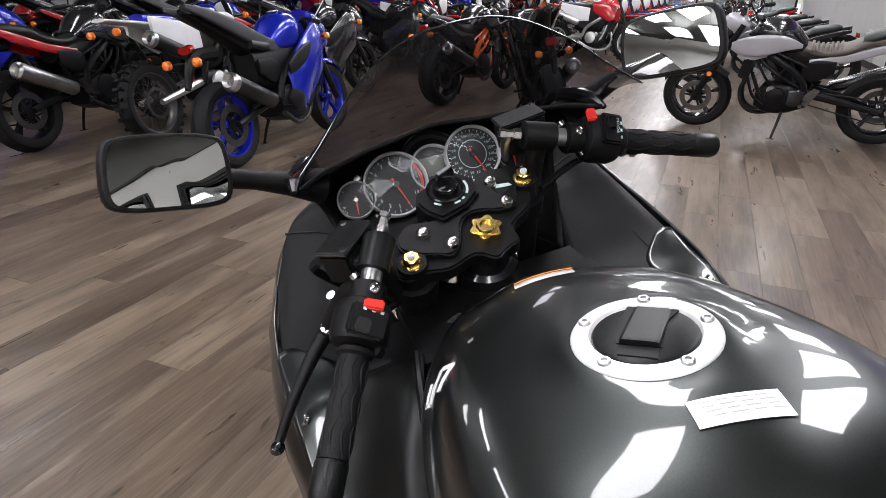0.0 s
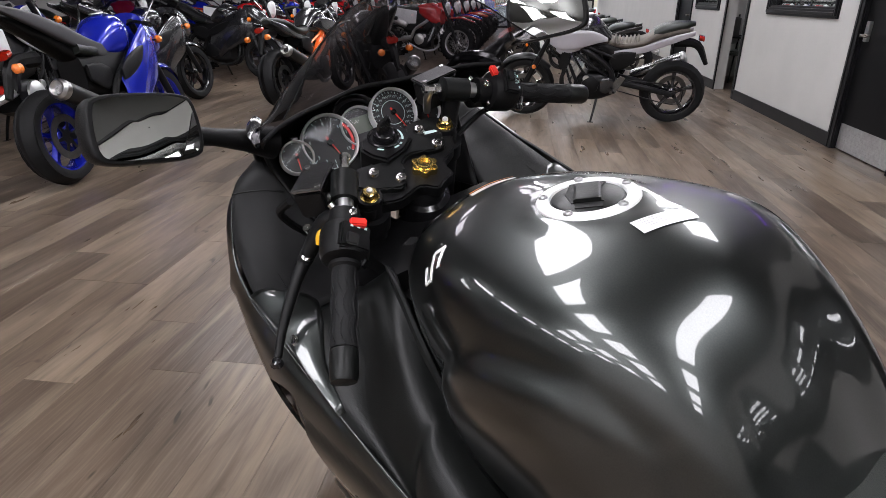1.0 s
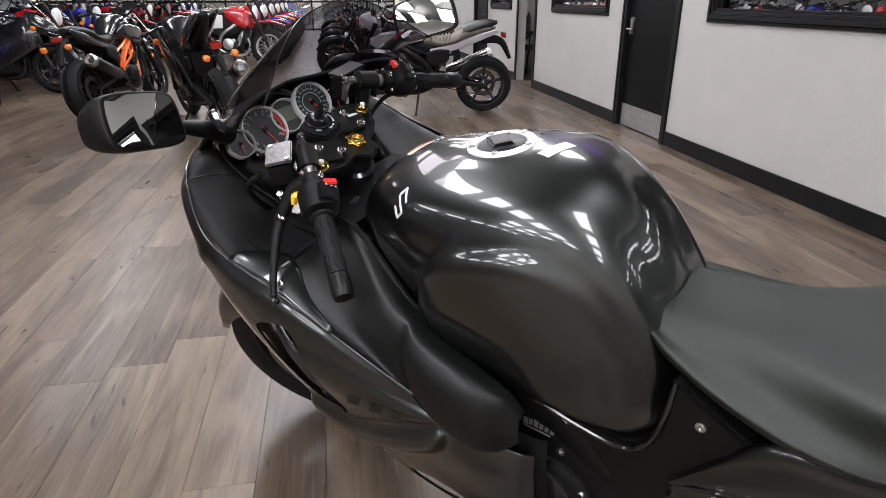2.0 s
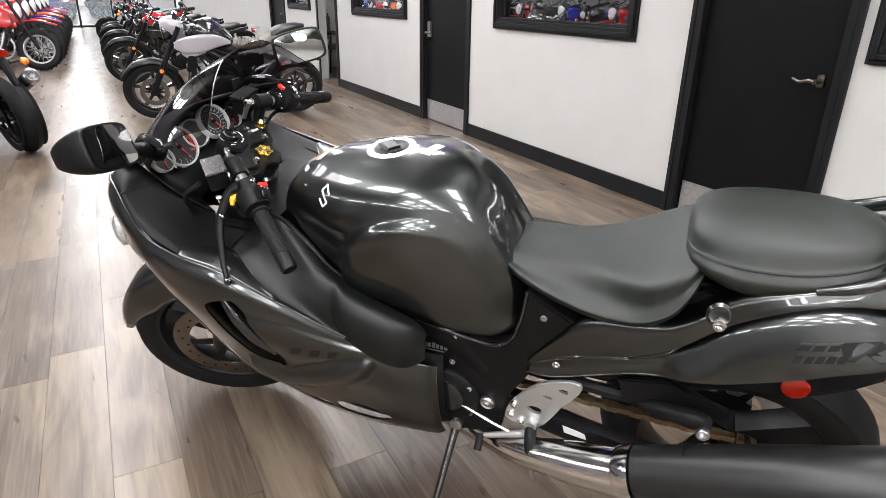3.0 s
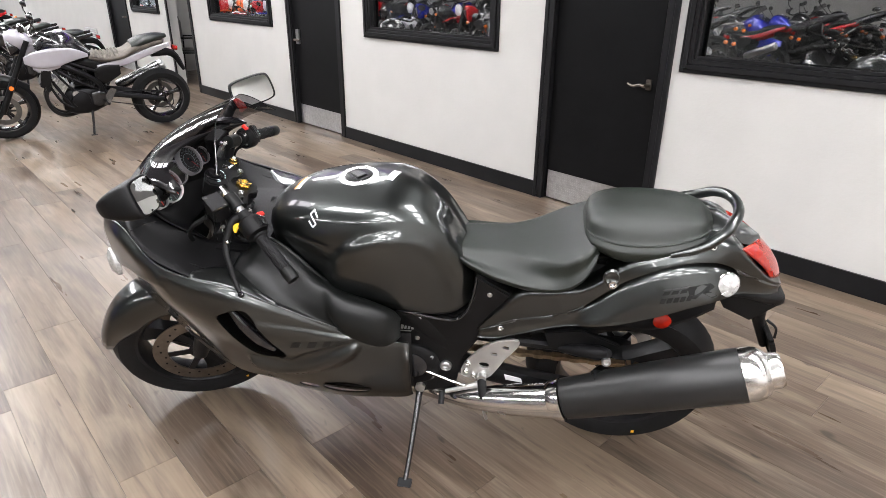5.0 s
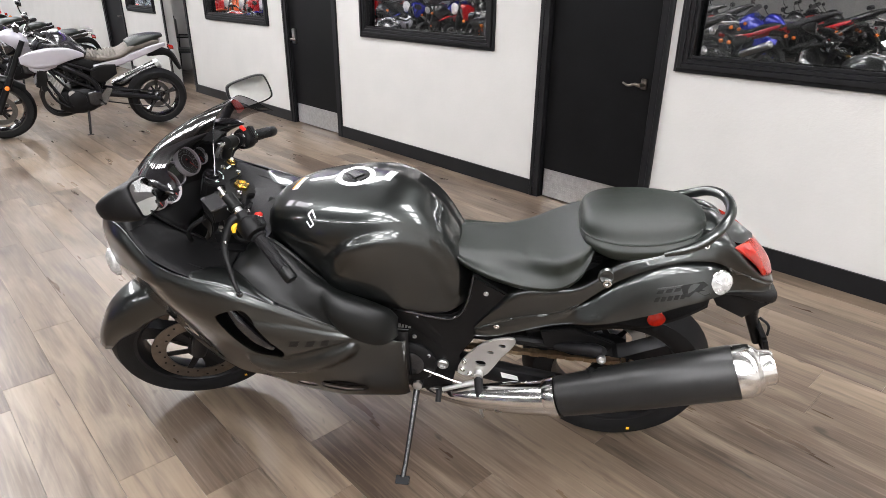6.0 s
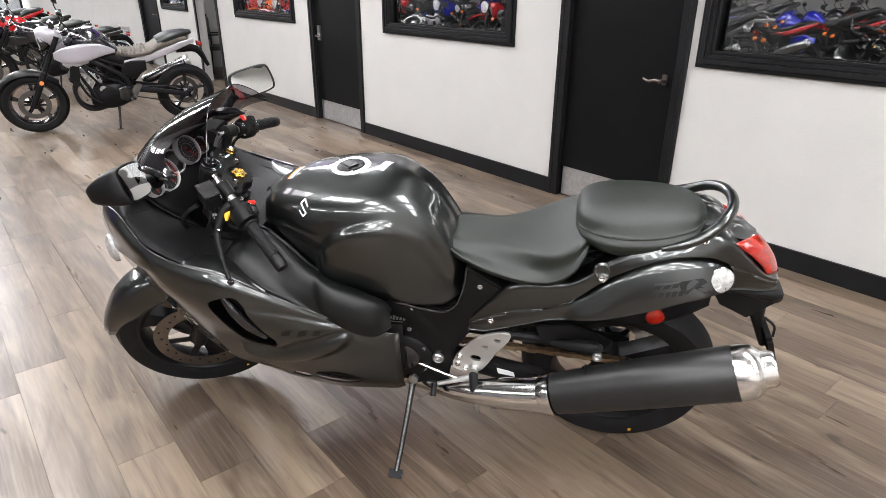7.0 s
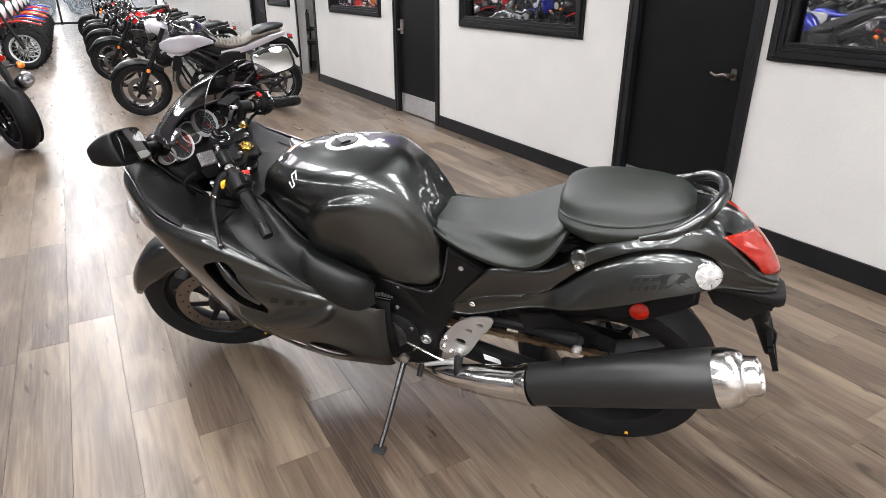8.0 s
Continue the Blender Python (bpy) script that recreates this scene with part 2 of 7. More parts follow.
def lathe(profile, origin, axis, n=24, bm=None, caps=True, squash=1.0, up=(0, 0, 1)):
    """Turns (distance along the axis, radius) pairs about the axis."""
    bm = bm or bmesh.new()
    t = Vector(axis).normalized()
    s = Vector(up) - t * Vector(up).dot(t)
    s = s.normalized() if s.length > 1e-3 else t.orthogonal().normalized()
    u = t.cross(s)
    o = Vector(origin)
    grid(bm, [[o + t * d + r * (math.cos(a) * u + squash * math.sin(a) * s) for a in np.arange(n) * math.tau / n] for d, r in profile], True, caps)
    return bm


def box(size, at=(0, 0, 0), bevel=0.0, m=None, bm=None, segments=2):
    b = bmesh.new()
    bmesh.ops.create_cube(b, size=1, matrix=Matrix.Translation(at) @ Matrix.Diagonal((*size, 1)))
    if bevel:
        bmesh.ops.bevel(b, geom=b.edges[:], offset=bevel, segments=segments, affect="EDGES")
    if m is not None:
        b.transform(m)
    if bm is None:
        return b
    return joined(bm, b)


def joined(a, b):
    """Adds b's faces to a."""
    at = {v: a.verts.new(v.co) for v in b.verts}
    for f in b.faces:
        a.faces.new([at[v] for v in f.verts])
    b.free()
    return a


def slab(outline, thick, m=None, bevel=0.0, smooth=0):
    """A plate from an outline in its own x-y plane, thick along z from 0 up."""
    pts = [(x, y, 0) for x, y in outline]
    if smooth:
        pts = spline(pts, smooth, True)
    b = bmesh.new()
    f = b.faces.new([b.verts.new(p) for p in pts])
    r = bmesh.ops.extrude_face_region(b, geom=[f])
    for v in r["geom"]:
        if isinstance(v, bmesh.types.BMVert):
            v.co.z += thick
    if bevel:
        top = [e for e in b.edges if all(v.co.z > thick * 0.5 for v in e.verts)]
        bmesh.ops.bevel(b, geom=top, offset=bevel, segments=2, affect="EDGES")
    if m is not None:
        b.transform(m)
    return b


def thick(ob, d, offset=-1):
    """Gives a skin its thickness."""
    s = ob.modifiers.new("thickness", "SOLIDIFY")
    s.thickness, s.offset = d, offset
    return ob


def frame_of(origin, normal, up=(0, 0, 1)):
    """A matrix whose z is the normal and whose y is up as far as it can be."""
    z = Vector(normal).normalized()
    y = Vector(up) - z * Vector(up).dot(z)
    y.normalize()
    x = y.cross(z)
    m = Matrix((x, y, z)).transposed().to_4x4()
    m.translation = origin
    return m


def hull(secs, mat_nu=4, power=0.75, nv=3):
    """A closed body from (station, half width, bottom, top) rows."""
    out = []
    for x, h, lo, hi in secs:
        ring = []
        for a in np.radians(np.arange(8) * 45):
            c, s = math.cos(a), math.sin(a)
            ring.append((x, h * math.copysign(abs(c) ** power, c), (lo + hi) / 2 + (hi - lo) / 2 * math.copysign(abs(s) ** power, s)))
        out.append(ring)
    return loft(out, mat_nu, nv, True, True)


def smoothstep(lo, hi, v):
    k = np.clip((np.asarray(v, float) - lo) / (hi - lo), 0, 1)
    return k * k * (3 - 2 * k)


def inside_depth(pts, outline):
    """How far points of a plane lie inside a closed outline (negative outside it)."""
    p, q = np.asarray(pts, float), np.asarray(spline([(a, b, 0) for a, b in outline], 5, True))[:, :2]
    a, b = q, np.roll(q, -1, 0)
    ab = b - a
    k = np.clip(((p[:, None] - a) * ab).sum(2) / ((ab ** 2).sum(1) + 1e-12), 0, 1)
    dist = np.sqrt((((p[:, None] - a - k[..., None] * ab)) ** 2).sum(2)).min(1)
    cross = ((a[:, 1] > p[:, None, 1]) != (b[:, 1] > p[:, None, 1])) & (p[:, None, 0] < (b[:, 0] - a[:, 0]) * (p[:, None, 1] - a[:, 1]) / (b[:, 1] - a[:, 1] + 1e-12) + a[:, 0])
    return np.where(cross.sum(1) % 2 == 1, dist, -dist)


def emboss(bm, outline, depth, soft, lip=0.0, fade=None):
    """Presses a side-view outline (ahead, up) into both flanks of a panel; depth over zero raises it. lip: a ridge along the outline."""
    vs = bm.verts[:]
    co = np.array([v.co for v in vs])
    d = inside_depth(co[:, [0, 2]], outline)
    move = depth * (1 - np.exp(-np.maximum(d + soft * 0.12, 0) / soft)) + lip * np.exp(-(d / (soft * 0.5)) ** 2)
    if fade:
        move = move * np.interp(co[:, 0], *fade)
    for v, m in zip(vs, move):
        v.co.y += math.copysign(m, v.co.y) if abs(v.co.y) > 0.03 else 0
    return bm


def ridge(bm, path, radius, lift):
    """Raises a soft ridge (or, with lift under zero, a groove) along a path lying on a skin."""
    bm.normal_update()
    line = spline(path, 6)
    for v in bm.verts:
        d = np.sqrt(((line - np.array(v.co)) ** 2).sum(1).min())
        if d < radius * 2:
            v.co += Vector((0, math.copysign(1, v.co.y), 0.25)) * (lift * math.exp(-(d / radius) ** 2 * 1.5))
    return bm


def surface(ob):
    return BVHTree.FromPolygons([v.co for v in ob.data.vertices], [p.vertices for p in ob.data.polygons])


def decal(name, tree, outline, side, mat, parent, lift=0.0012, label=""):
    """A thin printed or raised shape laid on a flank; outline: (ahead, up) seen from the side."""
    b = bmesh.new()
    vs = []
    for x, z in outline:
        hit, n = tree.ray_cast(Vector((x, side * 0.6, z)), Vector((0, -side, 0)))[:2]
        if hit is None:
            return None
        vs.append(b.verts.new(hit + Vector((0, side, 0.3)).normalized() * lift))
    b.faces.new(vs)
    r = bmesh.ops.extrude_face_region(b, geom=b.faces[:])
    for v in r["geom"]:
        if isinstance(v, bmesh.types.BMVert):
            v.co += Vector((0, -side, -0.3)).normalized() * (lift + 0.001)
    return part(name, b, mat, parent, label, False)


def lettering(words, size, m, bm):
    """Adds flat lettering to a mesh, centred on the matrix's origin."""
    cu = bpy.data.curves.new("lettering", "FONT")
    cu.body, cu.size, cu.align_x, cu.align_y, cu.resolution_u = words, size, "CENTER", "CENTER", 1
    ob = bpy.data.objects.new("lettering", cu)
    scene.collection.objects.link(ob)
    bpy.context.view_layer.update()
    me = bpy.data.meshes.new_from_object(ob.evaluated_get(bpy.context.evaluated_depsgraph_get()))
    bpy.data.objects.remove(ob)
    me.transform(m)
    bm.from_mesh(me)
    bpy.data.meshes.remove(me)
    return bm


# ---- the room ----
WALL_Y, CEIL = 2.56, 3.5
WEST, EAST, SOUTH = -25.0, 8.0, -10.5


def structure(name, bm, mat, label, category, smooth=False):
    return tagged(part(name, bm, mat, None, "", smooth), label, category, "", "structure")


DOORS = [(-11.5, -10.45), (-5.122, -4.101), (-1.617, -0.66)]
WINDOWS = [(-10.2, -8.95), (-7.13, -5.456), (-3.717, -2.037), (-0.612, 1.07), (1.49, 3.17)]
PASSAGE = (-8.66, -7.74)
SILL, HEAD, DOOR_H = 1.003, 2.25, 2.08

holes = [(a + 0.05, b - 0.05, 0.0, DOOR_H) for a, b in DOORS] + [(a + 0.06, b - 0.06, SILL + 0.06, HEAD - 0.06) for a, b in WINDOWS] + [(*PASSAGE, 0.0, 2.15)]
wall = bmesh.new()
x = WEST
for a, b, lo, hi in sorted(holes):
    box((a - x, 0.14, CEIL), ((a + x) / 2, WALL_Y + 0.07, CEIL / 2), bm=wall)
    if lo > 0:
        box((b - a, 0.14, lo), ((a + b) / 2, WALL_Y + 0.07, lo / 2), bm=wall)
    box((b - a, 0.14, CEIL - hi), ((a + b) / 2, WALL_Y + 0.07, (CEIL + hi) / 2), bm=wall)
    x = b
box((EAST - x, 0.14, CEIL), ((EAST + x) / 2, WALL_Y + 0.07, CEIL / 2), bm=wall)
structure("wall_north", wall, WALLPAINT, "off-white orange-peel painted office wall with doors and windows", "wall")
structure("wall_south", box((EAST - WEST, 0.14, CEIL), ((EAST + WEST) / 2, SOUTH - 0.07, CEIL / 2)), SOUTHPAINT, "pale grey painted showroom wall", "wall")
# unseen wall; its white colour is chosen to throw light on the bike's tail
structure("wall_east", box((0.14, 16.5, CEIL), (EAST + 0.07, -2.4, CEIL / 2)), BOUNCEWALL, "unseen end wall, made white to bounce light", "wall")
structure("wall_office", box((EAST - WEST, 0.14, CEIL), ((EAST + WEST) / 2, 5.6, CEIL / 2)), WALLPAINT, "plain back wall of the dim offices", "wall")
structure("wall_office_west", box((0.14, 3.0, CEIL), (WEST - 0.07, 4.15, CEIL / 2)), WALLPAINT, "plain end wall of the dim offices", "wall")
structure("ceiling", box((EAST - WEST + 0.3, 16.4, 0.12), ((EAST + WEST) / 2, -2.45, CEIL + 0.06)), CEILING, "grey painted showroom ceiling", "ceiling")

# partitions between the offices
for n, px in enumerate((-10.3, -7.4, -3.9, -0.64, 2.0)):
    structure(f"wall_partition_{n + 1}", box((0.1, 2.8, CEIL), (px, 4.13, CEIL / 2)), WALLPAINT, "plain partition between two offices", "wall")

base = bmesh.new()
x = WEST
for a, b in sorted(DOORS + [PASSAGE]):
    box((a - x, 0.014, 0.115), ((a + x) / 2, WALL_Y - 0.0075, 0.0575), bm=base)
    x = b
box((EAST - x, 0.014, 0.115), ((EAST + x) / 2, WALL_Y - 0.0075, 0.0575), bm=base)
structure("baseboard", base, BLACKTRIM, "black vinyl baseboard along the office wall", "baseboard")


def casing(a, b, lo, hi, w, steps):
    """A stepped frame of mitred mouldings round an opening, proud of the wall; the foot side is left out where lo is 0."""
    bm = bmesh.new()
    for i, (inner, outer, deep) in enumerate(steps):
        y = WALL_Y - deep / 2
        z0 = lo + (inner if lo else 0)
        box((outer - inner, deep, hi - lo - (2 if lo else 1) * inner), (a + (inner + outer) / 2, y, (z0 + hi - inner) / 2), 0.003, bm=bm, segments=1)
        box((outer - inner, deep, hi - lo - (2 if lo else 1) * inner), (b - (inner + outer) / 2, y, (z0 + hi - inner) / 2), 0.003, bm=bm, segments=1)
        for z in ([hi - (inner + outer) / 2] + ([lo + (inner + outer) / 2] if lo else [])):
            box((b - a - 2 * outer, deep, outer - inner), ((a + b) / 2, y, z), 0.003, bm=bm, segments=1)
    return bm


for n, (a, b) in enumerate(WINDOWS):
    win = thing(f"window_{n + 1}", Matrix(), "office window in a stepped black wooden frame", "window", "office windows", "structure")
    part("window_frame", casing(a, b, SILL, HEAD, 0.09, ((0.0, 0.022, 0.018), (0.0225, 0.05, 0.034), (0.0505, 0.075, 0.024), (0.0755, 0.095, 0.012))), BLACKTRIM, win, "stepped black moulding", False)
    jamb = bmesh.new()
    for zz in (SILL + 0.068, HEAD - 0.068):
        box((b - a - 0.12, 0.13, 0.012), ((a + b) / 2, WALL_Y + 0.068, zz), bm=jamb)
    for xx in (a + 0.068, b - 0.068):
        box((0.012, 0.13, HEAD - SILL - 0.152), (xx, WALL_Y + 0.068, (SILL + HEAD) / 2), bm=jamb)
    part("jamb", jamb, BLACKTRIM, win, "", False)
    g = part("pane", box((b - a - 0.15, 0.006, HEAD - SILL - 0.15), ((a + b) / 2, WALL_Y + 0.045, (SILL + HEAD) / 2)), WINDOWGLASS, win, "reflecting clear glass", False)
    g.visible_shadow = False

for n, (a, b) in enumerate(DOORS):
    door = thing(f"door_{n + 1}", Matrix(), "closed black painted office door with a diamond-plate kick plate", "door", "office doors", "structure")
    part("door_frame", casing(a, b, 0.0, DOOR_H + 0.05, 0.075, ((0.0, 0.03, 0.022), (0.0305, 0.075, 0.016))), BLACKTRIM, door, "black painted casing", False)
    jamb = bmesh.new()
    for xx in (a + 0.062, b - 0.062):
        box((0.024, 0.12, DOOR_H - 0.02), (xx, WALL_Y + 0.064, DOOR_H / 2 - 0.01), bm=jamb)
    part("jamb", jamb, BLACKTRIM, door, "", False)
    part("door_leaf", box((b - a - 0.156, 0.044, DOOR_H - 0.02), ((a + b) / 2, WALL_Y + 0.05, DOOR_H / 2), 0.002), DOORPAINT, door, "", False)
    plate = box((b - a - 0.19, 0.0025, 0.205), ((a + b) / 2, WALL_Y + 0.0262, 0.1145))
    k = 0
    for row in range(11):
        for col in range(int((b - a - 0.2) / 0.018)):
            cx, cz = a + 0.105 + col * 0.018, 0.022 + row * 0.018
            m = Matrix.Translation((cx, WALL_Y + 0.0245, cz)) @ Matrix.Rotation(radians(45 if (row + col) % 2 else -45), 4, "Y")
            d = [plate.verts.new(m @ Vector(p)) for p in ((-0.009, 0, 0), (0, 0, 0.0032), (0.009, 0, 0), (0, 0, -0.0032), (0, -0.0022, 0))]
            for i in range(4):
                plate.faces.new((d[i], d[(i + 1) % 4], d[4]))
    part("kick_plate", plate, STEEL, door, "raised diamond pattern steel", False)
    hx = b - 0.15 if n == 2 else (a + 0.16 if n == 1 else b - 0.15)
    s = -1 if n != 1 else 1
    hz = 0.90
    lever = tube([(hx, WALL_Y - 0.03, hz), (hx + s * 0.03, WALL_Y - 0.035, hz + 0.004), (hx + s * 0.075, WALL_Y - 0.033, hz - 0.006), (hx + s * 0.115, WALL_Y - 0.028, hz + 0.006)], [0.011, 0.009, 0.0075, 0.006])
    lathe([(0, 0.013), (0.035, 0.012), (0.05, 0.012)], (hx, WALL_Y + 0.015, hz), (0, -1, 0), 12, lever)
    part("door_handle", lever, BRONZEDISC, door, "satin chrome lever")
    part("rose", box((0.055, 0.026, 0.15) if n == 1 else (0.042, 0.008, 0.065), (hx, WALL_Y + (0.016 if n == 1 else 0.024), hz + (0.03 if n == 1 else 0.003)), 0.004), STEEL if n == 1 else BRONZEDISC, door, "grey keypad lock" if n == 1 else "")
    part("hinge", box((0.012, 0.012, 0.1), ((a + 0.083) if n != 1 else b - 0.083, WALL_Y + 0.024, 1.75), 0.003), DARKMETAL, door)

trim = casing(PASSAGE[0] - 0.0, PASSAGE[1] + 0.0, 0.0, 2.2, 0.07, ((0.0, 0.06, 0.018),))
structure("trim", trim, BLACKTRIM, "black casing round the open passage", "trim")

# storefront at the far end
front = bmesh.new()
for k in range(13):
    yy = SOUTH + 0.3 + k * 1.05
    box((0.07, 0.07, 2.9), (WEST, yy, 1.45), 0.004, bm=front, segments=1)
for zz in (0.05, 1.05, 2.15, 2.87):
    box((0.06, 12.8, 0.07), (WEST, -4.0, zz), 0.004, bm=front, segments=1)
shop = thing("window_6", Matrix(), "tall glazed shopfront with black aluminium mullions", "shopfront", "", "structure")
part("window_frame", front, BLACKTRIM, shop, "", False)
for k in range(12):
    g = part("pane", box((0.008, 0.97, 2.76), (WEST + 0.002, SOUTH + 0.3 + 0.525 + k * 1.05, 1.46)), WINDOWGLASS, shop, "", False)
    g.visible_shadow = False
structure("wall_west", box((0.14, 13.2, CEIL - 2.9), (WEST, SOUTH + 6.53, (CEIL + 2.9) / 2)), WALLPAINT, "off-white wall above the shopfront", "wall")
structure("ground", box((60, 120, 0.1), (WEST - 30.1, 0, -0.09)), material("concrete forecourt", (0.36, 0.36, 0.355), 0.8, vary=0.15, scale=1.5, bump=0.3), "sunlit pale concrete forecourt outside", "ground")

# grey return-air grille low on the wall
vent = thing("wall_vent", pose(-12.9, WALL_Y - 0.002, 0.36), "grey metal return-air grille low on the wall", "vent")
fr = bmesh.new()
for sx, sz, px, pz in ((0.80, 0.03, 0, 0.235), (0.80, 0.03, 0, -0.235), (0.03, 0.44, 0.385, 0), (0.03, 0.44, -0.385, 0)):
    box((sx, 0.016, sz), (px, -0.008, pz), 0.002, bm=fr, segments=1)
part("frame", fr, ALLOY, vent, "", False)
for k in range(11):
    part("slat", box((0.74, 0.012, 0.018), (0, 0, 0), 0, Matrix.Translation((0, -0.008, -0.2 + k * 0.04)) @ Matrix.Rotation(radians(35), 4, "X")), ALLOY, vent, "", False)

# visitor chair in the passage
chair = thing("office_chair", pose(-9.05, 3.05, 0) @ Matrix.Rotation(radians(60), 4, "Z"), "black metal-framed visitor chair in the passage", "chair")
part("seat", box((0.46, 0.46, 0.06), (0, 0, 0.45), 0.02), VINYL, chair)
part("backrest", box((0.05, 0.44, 0.36), (-0.22, 0, 0.74), 0.02), VINYL, chair)
for s in (1, -1):
    part("side_frame", tube([(0.22, s * 0.25, 0.0), (0.22, s * 0.25, 0.62), (0.18, s * 0.25, 0.66), (-0.16, s * 0.25, 0.66), (-0.22, s * 0.25, 0.70), (-0.24, s * 0.25, 0.95)], 0.012, 8), BLACKTRIM, chair)
    part("leg", tube([(-0.20, s * 0.25, 0.66), (-0.24, s * 0.25, 0.0)], 0.012, 8), BLACKTRIM, chair)
part("cross_bar", tube([(0.2, -0.25, 0.42), (0.2, 0.25, 0.42)], 0.010, 8), BLACKTRIM, chair)

# ceiling lights
HANG = CEIL - 0.32
lamp = thing("ceiling_light", pose(0, 0, HANG), "flat white suspended ceiling light panel", "ceiling light", "ceiling lights")
part("diffuser", box((1.16, 0.56, 0.01), (0, 0, -0.012)), LIGHTPANEL, lamp, "", False)
rim = bmesh.new()
for sx, sy, px, py in ((1.22, 0.03, 0, 0.295), (1.22, 0.03, 0, -0.295), (0.03, 0.56, 0.595, 0), (0.03, 0.56, -0.595, 0)):
    box((sx, sy, 0.025), (px, py, -0.0125), bm=rim)
part("frame", rim, LAMPFRAME, lamp, "", False)
for px in (-0.45, 0.45):
    part("hanger", tube([(px, 0, -0.005), (px, 0, CEIL - HANG)], 0.004, 6), STEEL, lamp, "", False)
lamp.matrix_world = pose(-2.5, 1.2, HANG)
for k in range(-12, 6):
    copy_thing(lamp, pose(-2.5 + k * 1.7, -1.0, HANG))
for i in range(-6, 3):
    for y in (1.2, -3.4) if i < 0 else (1.2, -5.6):
        if (i, y) != (0, 1.2):
            copy_thing(lamp, pose(-2.5 + i * 3.4, y, HANG))
for k in range(3):
    copy_thing(lamp, pose(-0.8 + k * 3.4, -5.6, HANG))
    # unseen extra row, added to brighten the tail and the floor near it
    copy_thing(lamp, pose(2.3 + k * 2.0, -2.35, HANG))
copy_thing(lamp, pose(-7.6, -3.4, HANG))
for px in (2.6, 4.3, 6.0):
    copy_thing(lamp, pose(px, -3.4, HANG))
# the panel at -4.2 is unseen, added to brighten the seat tops
for px in (-4.2, 2.6, 6.0):
    copy_thing(lamp, pose(px, 1.2, HANG))

# grey painted upper wall above the offices, with a black line under it
structure("upper_wall", box((EAST - WEST - 0.02, 0.012, CEIL - 2.64), ((EAST + WEST) / 2, WALL_Y - 0.007, (CEIL + 2.64) / 2)), CEILING, "grey painted upper part of the office wall", "wall")
structure("wall_line", box((EAST - WEST - 0.02, 0.02, 0.03), ((EAST + WEST) / 2, WALL_Y - 0.011, 2.624)), BLACKTRIM, "thin black line along the office wall", "trim")
# violet neon tube high on the office wall
neon = thing("neon_tube", pose(-7.2, WALL_Y - 0.05, 3.02), "violet neon tube on clips high on the office wall", "neon light")
part("tube", tube([(-4.2, 0, 0), (-1.4, 0, 0), (1.4, 0, 0), (4.2, 0, 0)], 0.011, 10), glow("violet neon", (0.30, 0.06, 1.0), 5.0), neon, "glowing violet glass tube")
for k in range(7):
    part("clip", box((0.02, 0.042, 0.03), (-3.9 + k * 1.3, 0.026, 0.004), 0.003), BLACKTRIM, neon, "", False)
for px in (-4.22, 4.22):
    part("end_cap", lathe([(-0.03, 0.014), (0.03, 0.014)], (px, 0, 0), (1, 0, 0), 10), BLACKTRIM, neon)


# ---- the sport motorcycle ----
HEADING, LEAN = radians(219.6), radians(12)
U = Vector((math.cos(HEADING), math.sin(HEADING), 0))
LEFT = Vector((-U.y, U.x, 0))
UP = Vector((0, 0, 1))
bm3 = Matrix((U, LEFT * math.cos(LEAN) - UP * math.sin(LEAN), LEFT * math.sin(LEAN) + UP * math.cos(LEAN))).transposed().to_4x4()
bm3.translation = LEFT * -0.37
hyper = thing("sport_motorcycle", bm3, "large dark grey metallic sport motorcycle leaning on its side stand", "motorcycle")
REAR, FRONT = Vector((-0.66, 0, 0.307)), Vector((0.795, 0, 0.302))
NUT = Vector((0.507, 0, 0.924))
KA = Vector((-0.397, 0, 0.918))
STEER = Matrix.Translation(NUT) @ Matrix.Rotation(radians(24.5), 4, KA) @ Matrix.Translation(-NUT)
STF = Matrix.Translation(NUT) @ Matrix(((0.918, 0, -0.397), (0, 1, 0), (0.397, 0, 0.918))).to_4x4()


def turned(name, bm, mat, parent=None, label="", clampframe=True, **k):
    """A part that turns with the handlebar; made in the clamp's own frame (ahead, left, along the steering axis)."""
    if clampframe:
        bm.transform(STF)
    bm.transform(STEER)
    return part(name, bm, mat, parent or hyper, label, **k)


def pair(name, bm, mat, parent, label="", **k):
    """A part and its mirror image on the bike's other side."""
    o = flipped(bm)
    return part(name, bm, mat, parent, label, **k), part(name, o, mat, parent, label, **k)


def bolt(at, normal, r, mat, parent, name="bolt", h=0.006, socket=True):
    prof = [(0, r), (h * 0.7, r), (h, r * 0.8), (h, r * 0.5), (h * 0.4, r * 0.45)] if socket else [(0, r), (h * 0.7, r), (h, r * 0.7)]
    return part(name, lathe(prof, at, normal, 12), mat, parent)


# tank: station, top, shoulder (y, z), crease (y, z), recess (y, z), foot (y, z)
def faired(bm, times):
    """Evens out a pressed panel, leaving its free edges where they are."""
    inner = [v for v in bm.verts if not v.is_boundary]
    for k in range(times):
        bmesh.ops.smooth_vert(bm, verts=inner, factor=0.5, use_axis_x=True, use_axis_y=True, use_axis_z=True)
    return bm


